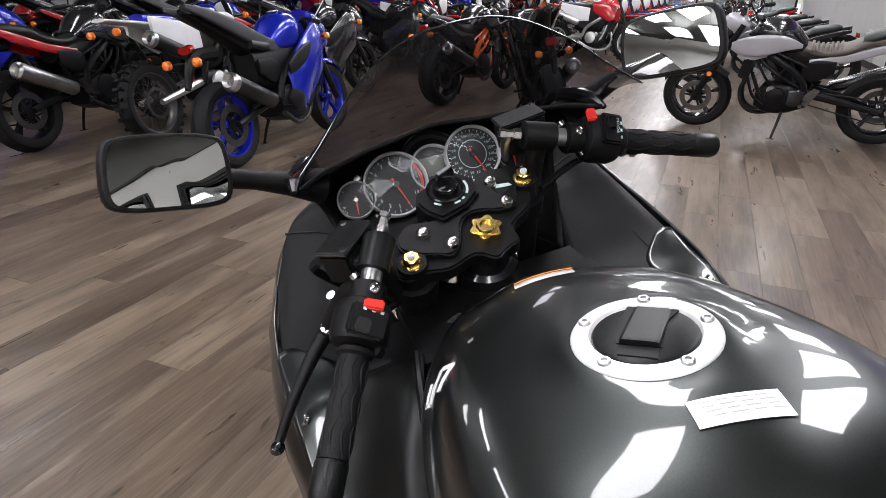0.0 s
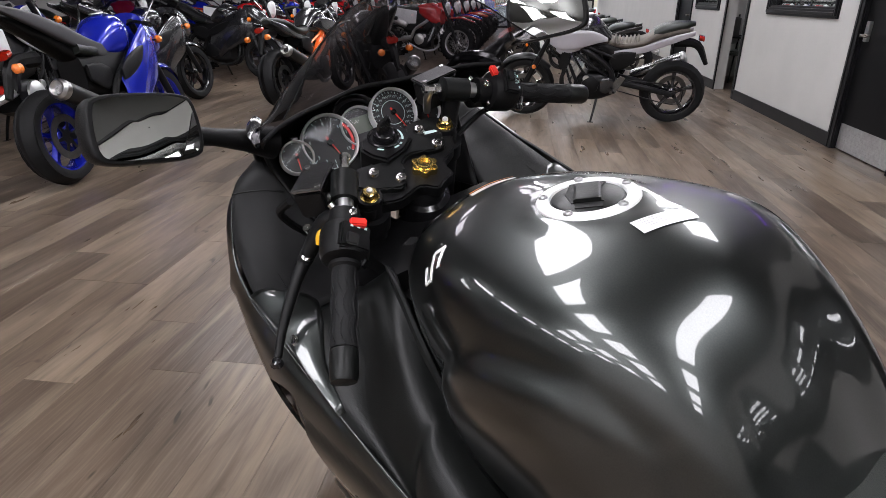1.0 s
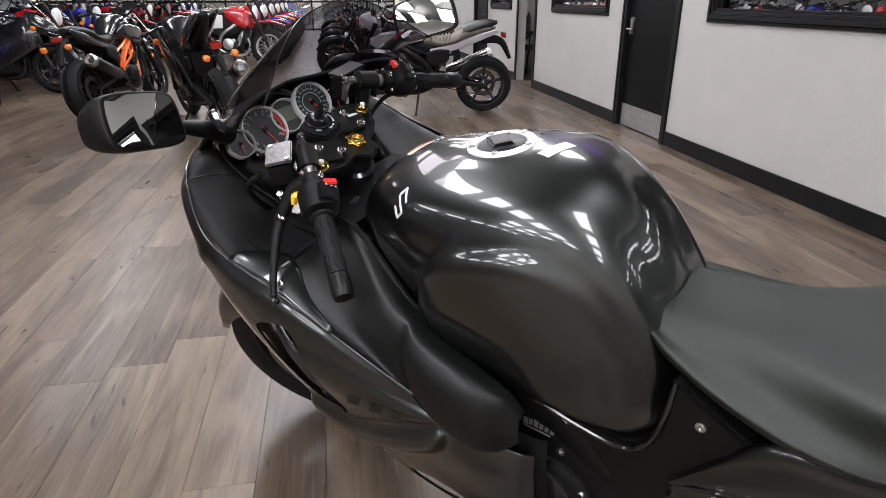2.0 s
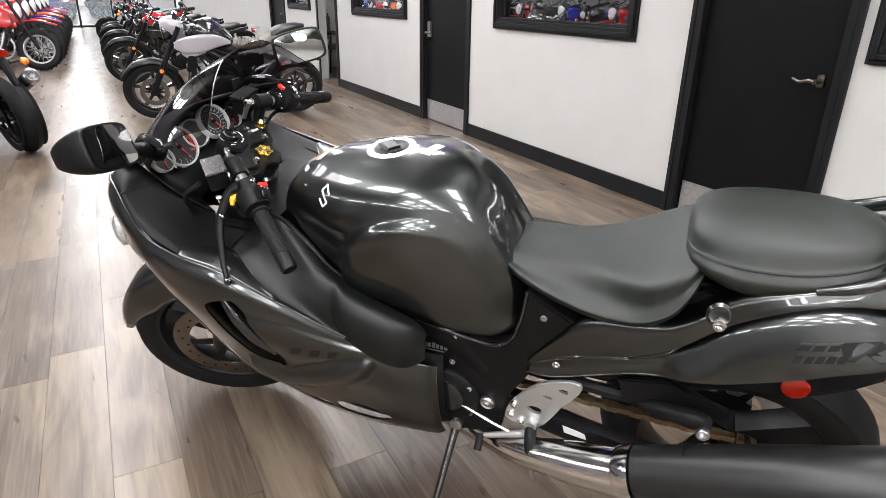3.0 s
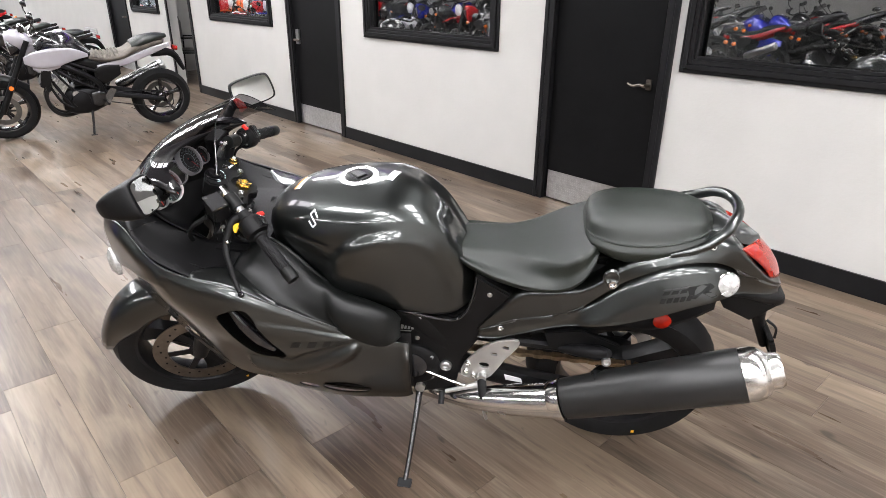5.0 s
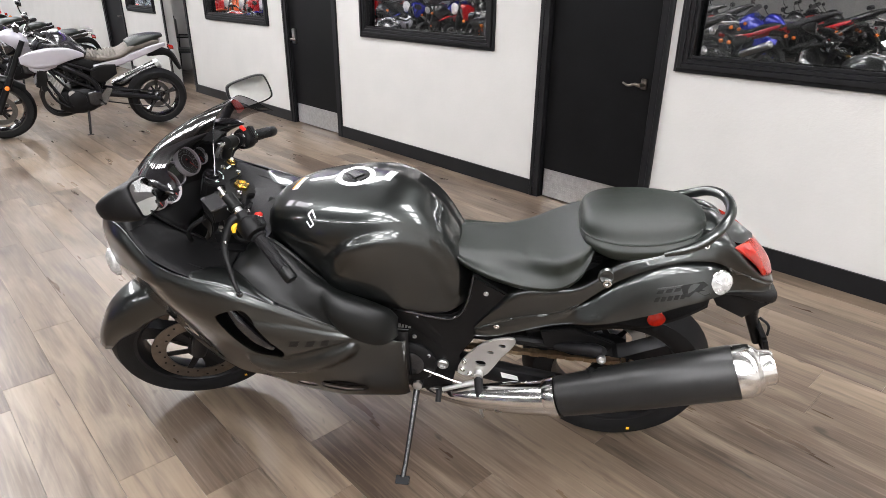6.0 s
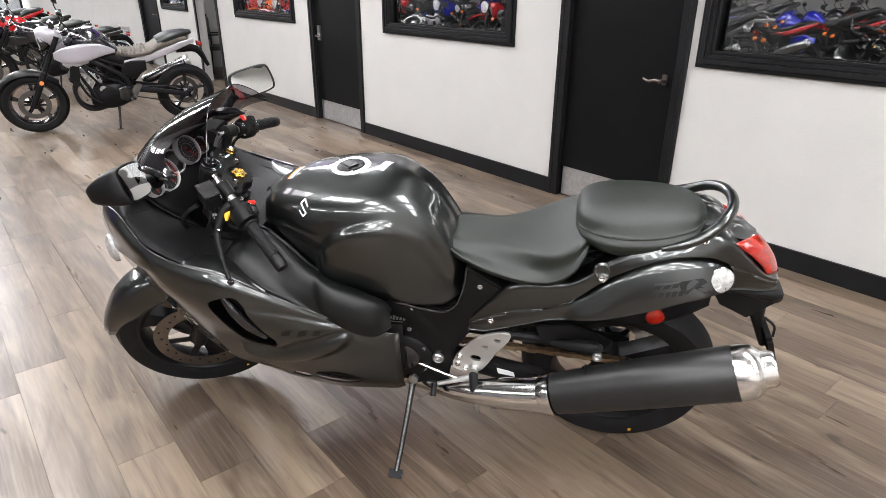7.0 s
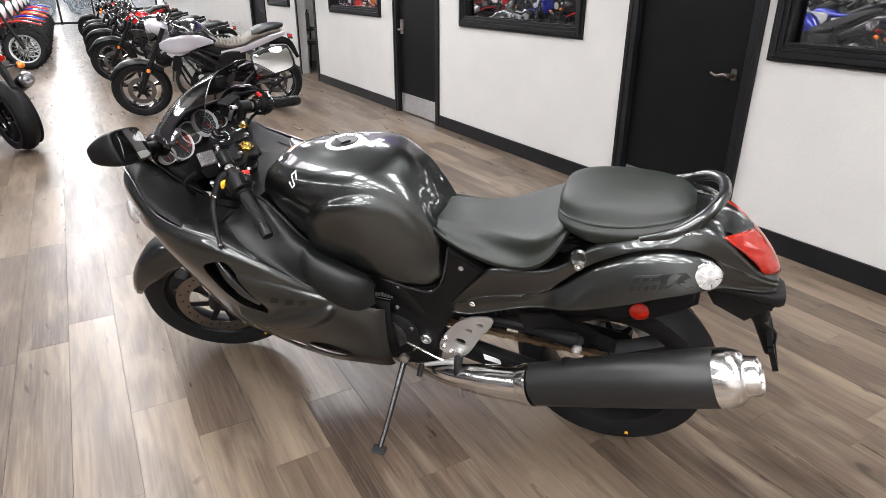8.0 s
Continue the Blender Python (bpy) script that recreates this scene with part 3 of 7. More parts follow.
def tank_section(x, top, shoulder, crease, side, foot):
    (sy, sz), (cy, cz), (ry, rz), (fy, fz) = shoulder, crease, side, foot
    return both([(x, fy * 0.8, fz - 0.012), (x, fy, fz), (x, ry * 0.6 + fy * 0.4, rz * 0.45 + fz * 0.55), (x, ry, rz), (x, cy * 0.5 + ry * 0.5 + 0.003, (cz + rz) / 2), (x, cy, cz), (x, sy, sz), (x, sy * 0.55, top - 0.012), (x, 0, top)])


TANK = [
    tank_section(0.405, 0.895, (0.055, 0.88), (0.075, 0.855), (0.078, 0.825), (0.07, 0.80)),
    tank_section(0.375, 0.922, (0.090, 0.898), (0.118, 0.864), (0.122, 0.82), (0.10, 0.78)),
    tank_section(0.30, 0.955, (0.126, 0.921), (0.156, 0.872), (0.158, 0.81), (0.138, 0.745)),
    tank_section(0.20, 0.971, (0.150, 0.935), (0.182, 0.874), (0.177, 0.79), (0.150, 0.69)),
    tank_section(0.10, 0.979, (0.152, 0.947), (0.181, 0.896), (0.172, 0.78), (0.146, 0.655)),
    tank_section(0.03, 0.979, (0.136, 0.950), (0.166, 0.906), (0.162, 0.77), (0.142, 0.63)),
    tank_section(-0.035, 0.958, (0.110, 0.932), (0.140, 0.892), (0.150, 0.755), (0.140, 0.615)),
    tank_section(-0.09, 0.911, (0.092, 0.892), (0.122, 0.856), (0.142, 0.735), (0.138, 0.61)),
    tank_section(-0.13, 0.848, (0.082, 0.834), (0.109, 0.812), (0.132, 0.715), (0.135, 0.613)),
    tank_section(-0.162, 0.785, (0.080, 0.772), (0.102, 0.758), (0.116, 0.70), (0.127, 0.630)),
    tank_section(-0.185, 0.735, (0.072, 0.726), (0.090, 0.715), (0.100, 0.68), (0.110, 0.650)),
]
CAP = Vector((0.152, -0.006, 0.9745))
CAPN = Vector((0.06, 0.0, 1))
RECESS = [(0.245, 0.57), (0.236, 0.70), (0.215, 0.785), (0.182, 0.846), (0.13, 0.884), (0.06, 0.902), (0.0, 0.899), (-0.06, 0.868), (-0.105, 0.815), (-0.14, 0.745), (-0.16, 0.66), (-0.16, 0.57)]
tank_bm = faired(loft(TANK, 9, 7, False), 10)
emboss(tank_bm, RECESS, -0.027, 0.017, 0.0025, ((-0.16, -0.08, 0.02, 0.12), (0.0, 0.45, 0.85, 1.0)))
faired(tank_bm, 1)
for v in tank_bm.verts:
    if v.co.z > 0.9:
        away = math.hypot(v.co.x - CAP.x, v.co.y - CAP.y)
        level = CAP.z - 0.0015 - 0.06 * (v.co.x - CAP.x)
        v.co.z += (level - v.co.z) * float(smoothstep(0.078, 0.058, away))
tank = part("fuel_tank", tank_bm, PAINT, hyper, "glossy dark grey metallic tank", angle=80)

# filler cap
part("filler_ring", lathe([(-0.014, 0.0570), (-0.001, 0.0568), (0.0008, 0.0555), (0.0018, 0.0535), (0.0020, 0.0425), (-0.002, 0.0405), (-0.003, 0.0)], CAP, CAPN, 48, caps=False), SILVER, tank, "brushed silver filler ring")
part("filler_lid", lathe([(-0.006, 0.0395), (0.0005, 0.0395), (0.002, 0.037), (0.0022, 0.0)], CAP, CAPN, 40, caps=False), SATIN, tank, "dark grey filler lid")
m = frame_of(CAP + Vector((0, 0, 0.001)), CAPN, (0.72, -0.7, 0))
part("key_flap", loft([[(-0.0145, y, -0.004), (-0.0145, y, z), (-0.012, y, z + 0.0012), (0.012, y, z + 0.0012), (0.0145, y, z), (0.0145, y, -0.004)] for y, z in ((-0.020, 0.0052), (-0.016, 0.0056), (0.0, 0.0046), (0.018, 0.0030), (0.034, 0.0016))], 2, 1, True, True), SATIN, tank, "folding key cover", angle=25).data.transform(m)
part("key_recess", slab([(-0.013, -0.034), (0.016, -0.034), (0.015, -0.0215), (-0.014, -0.0215)], 0.0022, m), DARKINK, tank)
part("finger_notch", slab([(-0.020, 0.034), (0.020, 0.034), (0.010, 0.004), (0.017, -0.02), (-0.017, -0.02), (-0.024, 0.004)], 0.0021, m), MATTE, tank)
for k in range(5):
    a = radians(72 * k + 30)
    p = m @ Vector((0.0485 * math.cos(a), 0.0485 * math.sin(a), 0.0008))
    bolt(p, CAPN, 0.0052, STEEL, tank, "screw", 0.003)


TANK_TREE = surface(tank)


def on_tank(x, y):
    """The tank's top at a place, found from its surface."""
    return TANK_TREE.ray_cast(Vector((x, y, 2)), Vector((0, 0, -1)))[0].z


def tank_label(name, centre, ax, size, mat, lift=0.002, label=""):
    """A sticker laid on the tank's curved top."""
    ax = Vector((ax[0], ax[1])).normalized()
    ay = Vector((-ax.y, ax.x))
    rows = []
    for i in range(7):
        row = []
        for j in range(5):
            p = Vector(centre) + ax * ((i / 6 - 0.5) * size[0]) + ay * ((j / 4 - 0.5) * size[1])
            row.append((p.x, p.y, on_tank(p.x, p.y) + lift))
        rows.append(row)
    b = bmesh.new()
    grid(b, rows)
    return part(name, b, mat, tank, label)


st = tank_label("warning_sticker", (0.052, -0.008), (-0.25, -1), (0.060, 0.024), WHITEPLASTIC, 0.0012, "white sticker with small dark print")
for k in range(4):
    for j in range(4):
        tank_label("print_bar", (0.0595 - k * 0.0045 - (j - 1.5) * 0.0031, -0.0075 - (j - 1.5) * 0.0122 - k * 0.0012), (-0.25, -1), (0.0095 - 0.002 * ((j + k) % 2), 0.0011), GREYINK, 0.0022)
tank_label("front_sticker", (0.318, 0.004), (-0.3, -1), (0.062, 0.020), WHITEPLASTIC, 0.0012, "white and orange caution sticker")
tank_label("sticker_band", (0.3255, 0.0015), (-0.3, -1), (0.062, 0.006), ORANGEINK, 0.0028)

# badge on the tank's side: a slanted angular figure
zig = [(0.228, 0.925), (0.245, 0.940), (0.258, 0.929), (0.234, 0.907), (0.246, 0.896), (0.262, 0.911)]
zig = [(0.245 + (x - 0.245) * 0.78, 0.918 + (z - 0.918) * 0.82) for x, z in zig]
for (ax0, az0), (bx0, bz0) in zip(zig, zig[1:]):
    dv = Vector((bx0 - ax0, bz0 - az0)).normalized()
    nx, nz = -dv.y * 0.0018, dv.x * 0.0018
    for s in (1, -1):
        decal("tank_badge", TANK_TREE, [(ax0 + nx, az0 + nz), ((ax0 + bx0) / 2 + nx, (az0 + bz0) / 2 + nz), (bx0 + nx, bz0 + nz), (bx0 - nx, bz0 - nz), ((ax0 + bx0) / 2 - nx, (az0 + bz0) / 2 - nz), (ax0 - nx, az0 - nz)], s, SILVER, tank, 0.0015, "raised silver angular badge")


# seats
def pad_section(x, top, crest, half, low, inset=0.03):
    """A seat slice: flat top, a crisp crest line, a slightly hollow flank and a tucked lower edge."""
    edge = low + 0.020
    return both([(x, half - inset, low), (x, half - 0.008, low + 0.006), (x, half, edge), (x, half - 0.004, edge + 0.008), (x, half * 0.5 + crest * 0.5, edge * 0.55 + top * 0.45 - 0.003), (x, crest + 0.010, top - 0.010), (x, crest - 0.008, top - 0.0005), (x, crest * 0.5, top + 0.002), (x, 0, top + 0.003)])


SEAT = [
    pad_section(-0.112, 0.802, 0.040, 0.058, 0.778),
    pad_section(-0.130, 0.800, 0.060, 0.086, 0.768),
    pad_section(-0.165, 0.797, 0.072, 0.110, 0.754),
    pad_section(-0.21, 0.796, 0.077, 0.128, 0.741),
    pad_section(-0.27, 0.798, 0.078, 0.146, 0.729),
    pad_section(-0.35, 0.805, 0.104, 0.167, 0.725),
    pad_section(-0.43, 0.824, 0.136, 0.173, 0.732),
    pad_section(-0.485, 0.851, 0.134, 0.166, 0.764),
    pad_section(-0.515, 0.869, 0.112, 0.143, 0.806),
    pad_section(-0.53, 0.864, 0.076, 0.105, 0.826),
]
rider = part("rider_seat", loft(SEAT, 7, 6, False, True), VINYL, hyper, "black vinyl rider seat with a swept crest line", angle=80)


def pillion_section(x, top, seam, seam_z, half, low):
    seam, seam_z = seam + 0.009, seam_z - 0.017
    return both([(x, half - 0.03, low - 0.006), (x, half - 0.010, low + 0.001), (x, half, low * 0.6 + seam_z * 0.4), (x, half + 0.001, low * 0.2 + seam_z * 0.8), (x, half - 0.009, seam_z + 0.006), (x, seam + 0.004, seam_z + 0.0095), (x, seam, seam_z + 0.0095), (x, seam - 0.005, seam_z + 0.013), (x, seam * 0.78, top * 0.6 + seam_z * 0.4 + 0.006), (x, seam * 0.45, top - 0.003), (x, 0, top)])


PILL = [
    pillion_section(-0.488, 0.902, 0.035, 0.884, 0.060, 0.866),
    pillion_section(-0.502, 0.924, 0.080, 0.892, 0.105, 0.858),
    pillion_section(-0.54, 0.938, 0.110, 0.893, 0.134, 0.843),
    pillion_section(-0.60, 0.945, 0.124, 0.893, 0.146, 0.832),
    pillion_section(-0.68, 0.947, 0.121, 0.897, 0.143, 0.843),
    pillion_section(-0.745, 0.943, 0.104, 0.905, 0.127, 0.864),
    pillion_section(-0.79, 0.933, 0.076, 0.911, 0.098, 0.886),
    pillion_section(-0.816, 0.920, 0.034, 0.910, 0.050, 0.900),
]
pillion = part("pillion_seat", loft(PILL, 6, 6, False, True), VINYL, hyper, "black vinyl pillion pad with a seamed top", angle=80)


# tail cowl: an upper band, a dark step, and the pod below it that carries the script and the indicator
def tail_section(x, yt, zt, ys, zs, low, foot, g):
    inner = ys - 0.036 * g
    return [(x, yt * 0.55, zt + 0.004), (x, yt, zt), (x, (yt + ys) / 2 + 0.004, (zt + zs) / 2 + 0.002), (x, ys, zs + 0.004 * g + 0.001), (x, ys - 0.002 * g, zs), (x, inner, zs - 0.001), (x, inner, zs - 0.008 * g - 0.001),
            (x, ys - 0.035 * g, zs - 0.012 * g - 0.003), (x, ys - 0.012 * g, zs * 0.80 + low * 0.20 - 0.004), (x, ys + 0.013 * g, zs * 0.45 + low * 0.55), (x, ys + 0.004 + 0.025 * g, low + 0.020 * g + 0.004), (x, ys + 0.003 + 0.021 * g, low + 0.010 * g), (x, foot, low - 0.004)]


TAIL = [
    tail_section(-0.205, 0.140, 0.566, 0.146, 0.560, 0.535, 0.11, 0),
    tail_section(-0.26, 0.142, 0.64, 0.150, 0.590, 0.542, 0.11, 0),
    tail_section(-0.33, 0.145, 0.712, 0.154, 0.622, 0.570, 0.11, 0),
    tail_section(-0.42, 0.148, 0.730, 0.158, 0.648, 0.608, 0.11, 0),
    tail_section(-0.48, 0.149, 0.742, 0.159, 0.676, 0.624, 0.11, 0.15),
    tail_section(-0.52, 0.148, 0.765, 0.160, 0.714, 0.630, 0.11, 0.75),
    tail_section(-0.56, 0.145, 0.800, 0.161, 0.756, 0.640, 0.105, 1),
    tail_section(-0.60, 0.141, 0.832, 0.161, 0.790, 0.652, 0.10, 1),
    tail_section(-0.66, 0.136, 0.856, 0.159, 0.824, 0.674, 0.095, 1),
    tail_section(-0.71, 0.130, 0.872, 0.155, 0.843, 0.692, 0.09, 1),
    tail_section(-0.76, 0.121, 0.886, 0.147, 0.851, 0.710, 0.085, 1),
    tail_section(-0.82, 0.109, 0.895, 0.135, 0.848, 0.726, 0.07, 1),
    tail_section(-0.865, 0.100, 0.886, 0.121, 0.828, 0.734, 0.06, 0.6),
    tail_section(-0.90, 0.094, 0.856, 0.108, 0.800, 0.738, 0.055, 0.15),
    tail_section(-0.95, 0.079, 0.802, 0.087, 0.770, 0.724, 0.045, 0),
    tail_section(-0.995, 0.060, 0.756, 0.065, 0.742, 0.708, 0.03, 0),
    tail_section(-1.035, 0.036, 0.731, 0.040, 0.722, 0.698, 0.02, 0),
]
tl, tr = pair("tail_panel", loft(TAIL, 5, 3), PAINT, hyper, "glossy dark grey metallic tail panel", angle=50)
for o in (tl, tr):
    thick(o, 0.004)
# deck between the panels, behind the pillion pad
part("tail_deck", loft([both([(x, h, z), (x, h * 0.5, z + 0.009), (x, 0, z + 0.012)]) for x, h, z in ((-0.5, 0.09, 0.79), (-0.62, 0.095, 0.83), (-0.76, 0.085, 0.872), (-0.84, 0.075, 0.889), (-0.89, 0.072, 0.872), (-0.925, 0.058, 0.861), (-0.955, 0.02, 0.846))], 5, 4), PAINT, hyper, "glossy dark grey tail top", angle=80)
# dark floor of the step along each flank
for s in (1, -1):
    part("tail_seam", tube([(q[5][0], s * (q[5][1] - 0.001), q[5][2] - 0.003) for q in TAIL[4:14]], [0.002, 0.004, 0.005, 0.005, 0.005, 0.005, 0.005, 0.005, 0.004, 0.002], 8), MATTE, hyper, "dark recessed seam")

# tail lamp
front_line = [(-0.884, 0.0985, 0.872), (-0.912, 0.070, 0.869), (-0.938, 0.035, 0.860), (-0.952, 0, 0.855)]
rear_line = [(-0.996, 0.0615, 0.757), (-1.015, 0.045, 0.749), (-1.033, 0.022, 0.741), (-1.040, 0, 0.738)]
lamp_rows = [both([tuple(p + (q - p) * k + b * math.sin(math.pi * k) for p, q, b in zip(f, r, (-0.010, 0.003, 0.004))) for f, r in zip(front_line, rear_line)]) for k in (0, 0.33, 0.67, 1)]
rear_lamp = part("tail_light", loft(lamp_rows, 5, 5), REDLENS, hyper, "red tail light lens", angle=80)
LAMP_TREE = surface(rear_lamp)
thick(rear_lamp, 0.01)
for s in (1, -1):
    at = LAMP_TREE.ray_cast(Vector((-0.945, s * 0.3, 0.820)), Vector((0, -s, 0)))[0]
    if at:
        # orange dome whose colour stands in for the glow at the lens's centre
        part("bulb_glint", lathe([(-0.006, 0.015), (0.0002, 0.014), (0.0012, 0.009), (0.0016, 0)], at, (-0.35, s, 0.45), 16, squash=0.8), ORANGELENS, rear_lamp, "orange patch coloured as the glow in the lens")
part("tail_tip", hull([(-0.88, 0.100, 0.712, 0.732), (-0.95, 0.084, 0.690, 0.718), (-1.01, 0.066, 0.660, 0.700), (-1.045, 0.052, 0.646, 0.689), (-1.062, 0.040, 0.648, 0.682)], 4, 0.5, 4), MATTE, hyper, "matte black lower tail lip")
for s in (1, -1):
    nrm = Vector((-0.42, s, 0.22)).normalized()
    at = Vector((-0.864, s * 0.122, 0.770))
    ind = part("indicator", lathe([(-0.012, 0.037), (0.004, 0.037), (0.010, 0.034), (0.016, 0.026), (0.019, 0.013), (0.020, 0.0)], at, nrm, 28, squash=0.98), CLEARLENS, hyper, "clear rear turn signal")
    part("reflector_rim", lathe([(-0.012, 0.0385), (0.0025, 0.0395), (0.004, 0.0375)], at, nrm, 28, caps=False), CHROME, ind, "bright reflector rim")
    for k in range(5):
        a = math.tau * k / 5
        fm = frame_of(at, nrm)
        part("lens_rib", tube([fm @ Vector((0.012 * math.cos(a), 0.012 * math.sin(a), 0.0185)), fm @ Vector((0.030 * math.cos(a), 0.030 * math.sin(a), 0.0135))], 0.0015, 5, 2), CHROME, ind)

# grab rail
rail = [(-0.70, 0.140, 0.866), (-0.755, 0.137, 0.884), (-0.800, 0.122, 0.903), (-0.840, 0.096, 0.930), (-0.867, 0.053, 0.945), (-0.876, 0, 0.949)]
full = rail + [(x, -y, z) for x, y, z in reversed(rail[:-1])]
grab = part("grab_rail", tube(full, [0.007, 0.012] + [0.014] * 7 + [0.012, 0.007], 14), PAINT, hyper, "glossy dark grey tubular grab rail")
for s in (1, -1):
    bolt((-0.803, s * 0.116, 0.886), (0, s, 0.5), 0.010, CHROME, grab, "bolt", 0.016)
    bolt((-0.565, s * 0.155, 0.775), (0.1, s, 0.3), 0.013, CHROME, hyper, "strap_bolt", 0.018)
    part("strap_ring", lathe([(0, 0.024), (0.004, 0.024), (0.008, 0.018), (0.006, 0.014)], (-0.563, s * 0.150, 0.79), (0.1, s, 0.35), 20), PAINT, hyper)


# ---- fairing: station, then (y, z) from the upper edge down ----
def fair_section(x, *yz):
    return [(x, y, z) for y, z in yz]


FAIR = [
    fair_section(0.90, (0.110, 0.875), (0.130, 0.84), (0.135, 0.79), (0.125, 0.74), (0.112, 0.69), (0.10, 0.65)),
    fair_section(0.85, (0.172, 0.905), (0.194, 0.866), (0.198, 0.81), (0.187, 0.75), (0.170, 0.69), (0.15, 0.635)),
    fair_section(0.75, (0.243, 0.918), (0.268, 0.876), (0.262, 0.80), (0.236, 0.70), (0.206, 0.61), (0.18, 0.545)),
    fair_section(0.65, (0.298, 0.848), (0.313, 0.805), (0.302, 0.72), (0.265, 0.615), (0.222, 0.51), (0.195, 0.43)),
    fair_section(0.55, (0.310, 0.812), (0.328, 0.772), (0.325, 0.69), (0.292, 0.575), (0.245, 0.45), (0.205, 0.36)),
    fair_section(0.45, (0.304, 0.785), (0.325, 0.748), (0.328, 0.665), (0.298, 0.545), (0.250, 0.42), (0.205, 0.335)),
    fair_section(0.35, (0.288, 0.728), (0.304, 0.698), (0.306, 0.615), (0.280, 0.505), (0.243, 0.38), (0.200, 0.295)),
    fair_section(0.22, (0.262, 0.645), (0.272, 0.618), (0.272, 0.55), (0.258, 0.455), (0.232, 0.345), (0.195, 0.270)),
    fair_section(0.10, (0.236, 0.578), (0.243, 0.555), (0.245, 0.50), (0.238, 0.42), (0.220, 0.335), (0.190, 0.275)),
    fair_section(0.02, (0.212, 0.545), (0.219, 0.525), (0.224, 0.475), (0.222, 0.405), (0.210, 0.335), (0.188, 0.285)),
    fair_section(-0.005, (0.192, 0.53), (0.197, 0.51), (0.203, 0.46), (0.203, 0.40), (0.195, 0.335), (0.178, 0.290)),
]


def cut(ob, cutter):
    """Takes the cutter's volume out of a part."""
    me = bpy.data.meshes.new("cutter")
    bmesh.ops.recalc_face_normals(cutter, faces=cutter.faces)
    cutter.to_mesh(me)
    cutter.free()
    c = new("cutter", me)
    c.matrix_world = ob.parent.matrix_world if ob.parent else Matrix()
    mod = ob.modifiers.new("cut", "BOOLEAN")
    mod.operation, mod.object, mod.solver = "DIFFERENCE", c, "EXACT"
    bpy.context.view_layer.update()
    done = bpy.data.meshes.new_from_object(ob.evaluated_get(bpy.context.evaluated_depsgraph_get()))
    ob.modifiers.clear()
    ob.data = done
    bpy.data.objects.remove(c)
    return ob


BULGE = [(0.448, 0.520), (0.360, 0.496), (0.270, 0.518), (0.175, 0.558), (0.135, 0.570), (0.128, 0.545), (0.164, 0.500), (0.275, 0.445), (0.40, 0.425), (0.458, 0.465)]
HOLLOW = [(0.418, 0.672), (0.322, 0.660), (0.184, 0.606), (0.125, 0.585), (0.20, 0.562), (0.285, 0.535), (0.360, 0.510)]
SLOT = [(0.49, 0.705), (0.419, 0.722), (0.388, 0.669), (0.359, 0.598), (0.335, 0.545), (0.359, 0.517), (0.422, 0.535), (0.457, 0.586), (0.482, 0.651)]
for side in (1, -1):
    b = loft(FAIR, 15, 13)
    emboss(b, BULGE, 0.024, 0.013, -0.001)
    emboss(b, HOLLOW, -0.009, 0.007)
    ridge(b, [(0.87, 0.170, 0.765), (0.80, 0.235, 0.775), (0.72, 0.275, 0.785), (0.64, 0.305, 0.795)], 0.022, 0.008)
    if side < 0:
        b = flipped(b)
    panel = thick(part("side_fairing", b, PAINT, hyper, "glossy dark grey metallic side fairing", angle=60), 0.005)
    cm = Matrix(((1, 0, 0, 0), (0, 0, side, 0), (0, 1, 0, 0), (0, 0, 0, 1)))
    cut(panel, slab(SLOT, 0.35, cm @ Matrix.Translation((0, 0, 0.1)), smooth=4))
    if side > 0:
        for hole in ([(0.345, 0.360), (0.300, 0.362), (0.280, 0.345), (0.300, 0.330), (0.340, 0.335)], [(0.262, 0.372), (0.21, 0.388), (0.15, 0.374), (0.118, 0.345), (0.15, 0.322), (0.21, 0.318), (0.262, 0.336)]):
            cut(panel, slab(hole, 0.35, cm @ Matrix.Translation((0, 0, 0.1)), smooth=4))
        part("hole_backing", slab([(0.40, 0.40), (0.08, 0.42), (0.06, 0.305), (0.40, 0.315)], 0.02, cm @ Matrix.Translation((0, 0, 0.165)), 0.004), MATTE, hyper, "black inner cover behind the fairing openings")
    inner = loft([[(x, y * 0.86 - 0.012, z) for x, y, z in s] for s in FAIR[2:]], 3, 3)
    part("fairing_liner", inner if side > 0 else flipped(inner), MATTE, hyper, "matte black inner panel")
    duct_b = tube([(0.47, side * 0.300, 0.712), (0.438, side * 0.302, 0.655), (0.408, side * 0.292, 0.595), (0.375, side * 0.278, 0.545)], [0.008, 0.017, 0.018, 0.010], 10)
    part("vent_fin", duct_b, GLOSS, panel, "glossy black vent fin")
    bolt((0.344, side * 0.279, 0.575), (0, side, 0), 0.009, CHROME, panel, "fastener", 0.005)
    bolt((0.437, side * 0.288, 0.783), (0, side * 0.8, 0.6), 0.008, CHROME, panel, "fastener", 0.005)
    for fx, fz, fy in ((0.445, 0.515, 0.286), (0.42, 0.50, 0.278), (0.03, 0.375, 0.204)):
        bolt((fx, side * fy, fz), (0, side, -0.2), 0.006, CHROME, panel, "fastener", 0.004)

# bars standing in for the embossed script on each side panel
for o in [x for x in hyper.children if x.name.startswith("side_fairing")]:
    side = 1 if o.data.vertices[0].co.y > 0 else -1
    tree = surface(o)
    for mx, mz, w in ((0.315, 0.590, 0.036), (0.270, 0.585, 0.034), (0.228, 0.582, 0.030), (0.193, 0.578, 0.024)):
        decal("script_bar", tree, [(mx, mz - 0.012), (mx - w * 0.7, mz - 0.012), (mx - w, mz + 0.010), (mx - w * 0.3, mz + 0.010)], side, SATIN, o, 0.001)

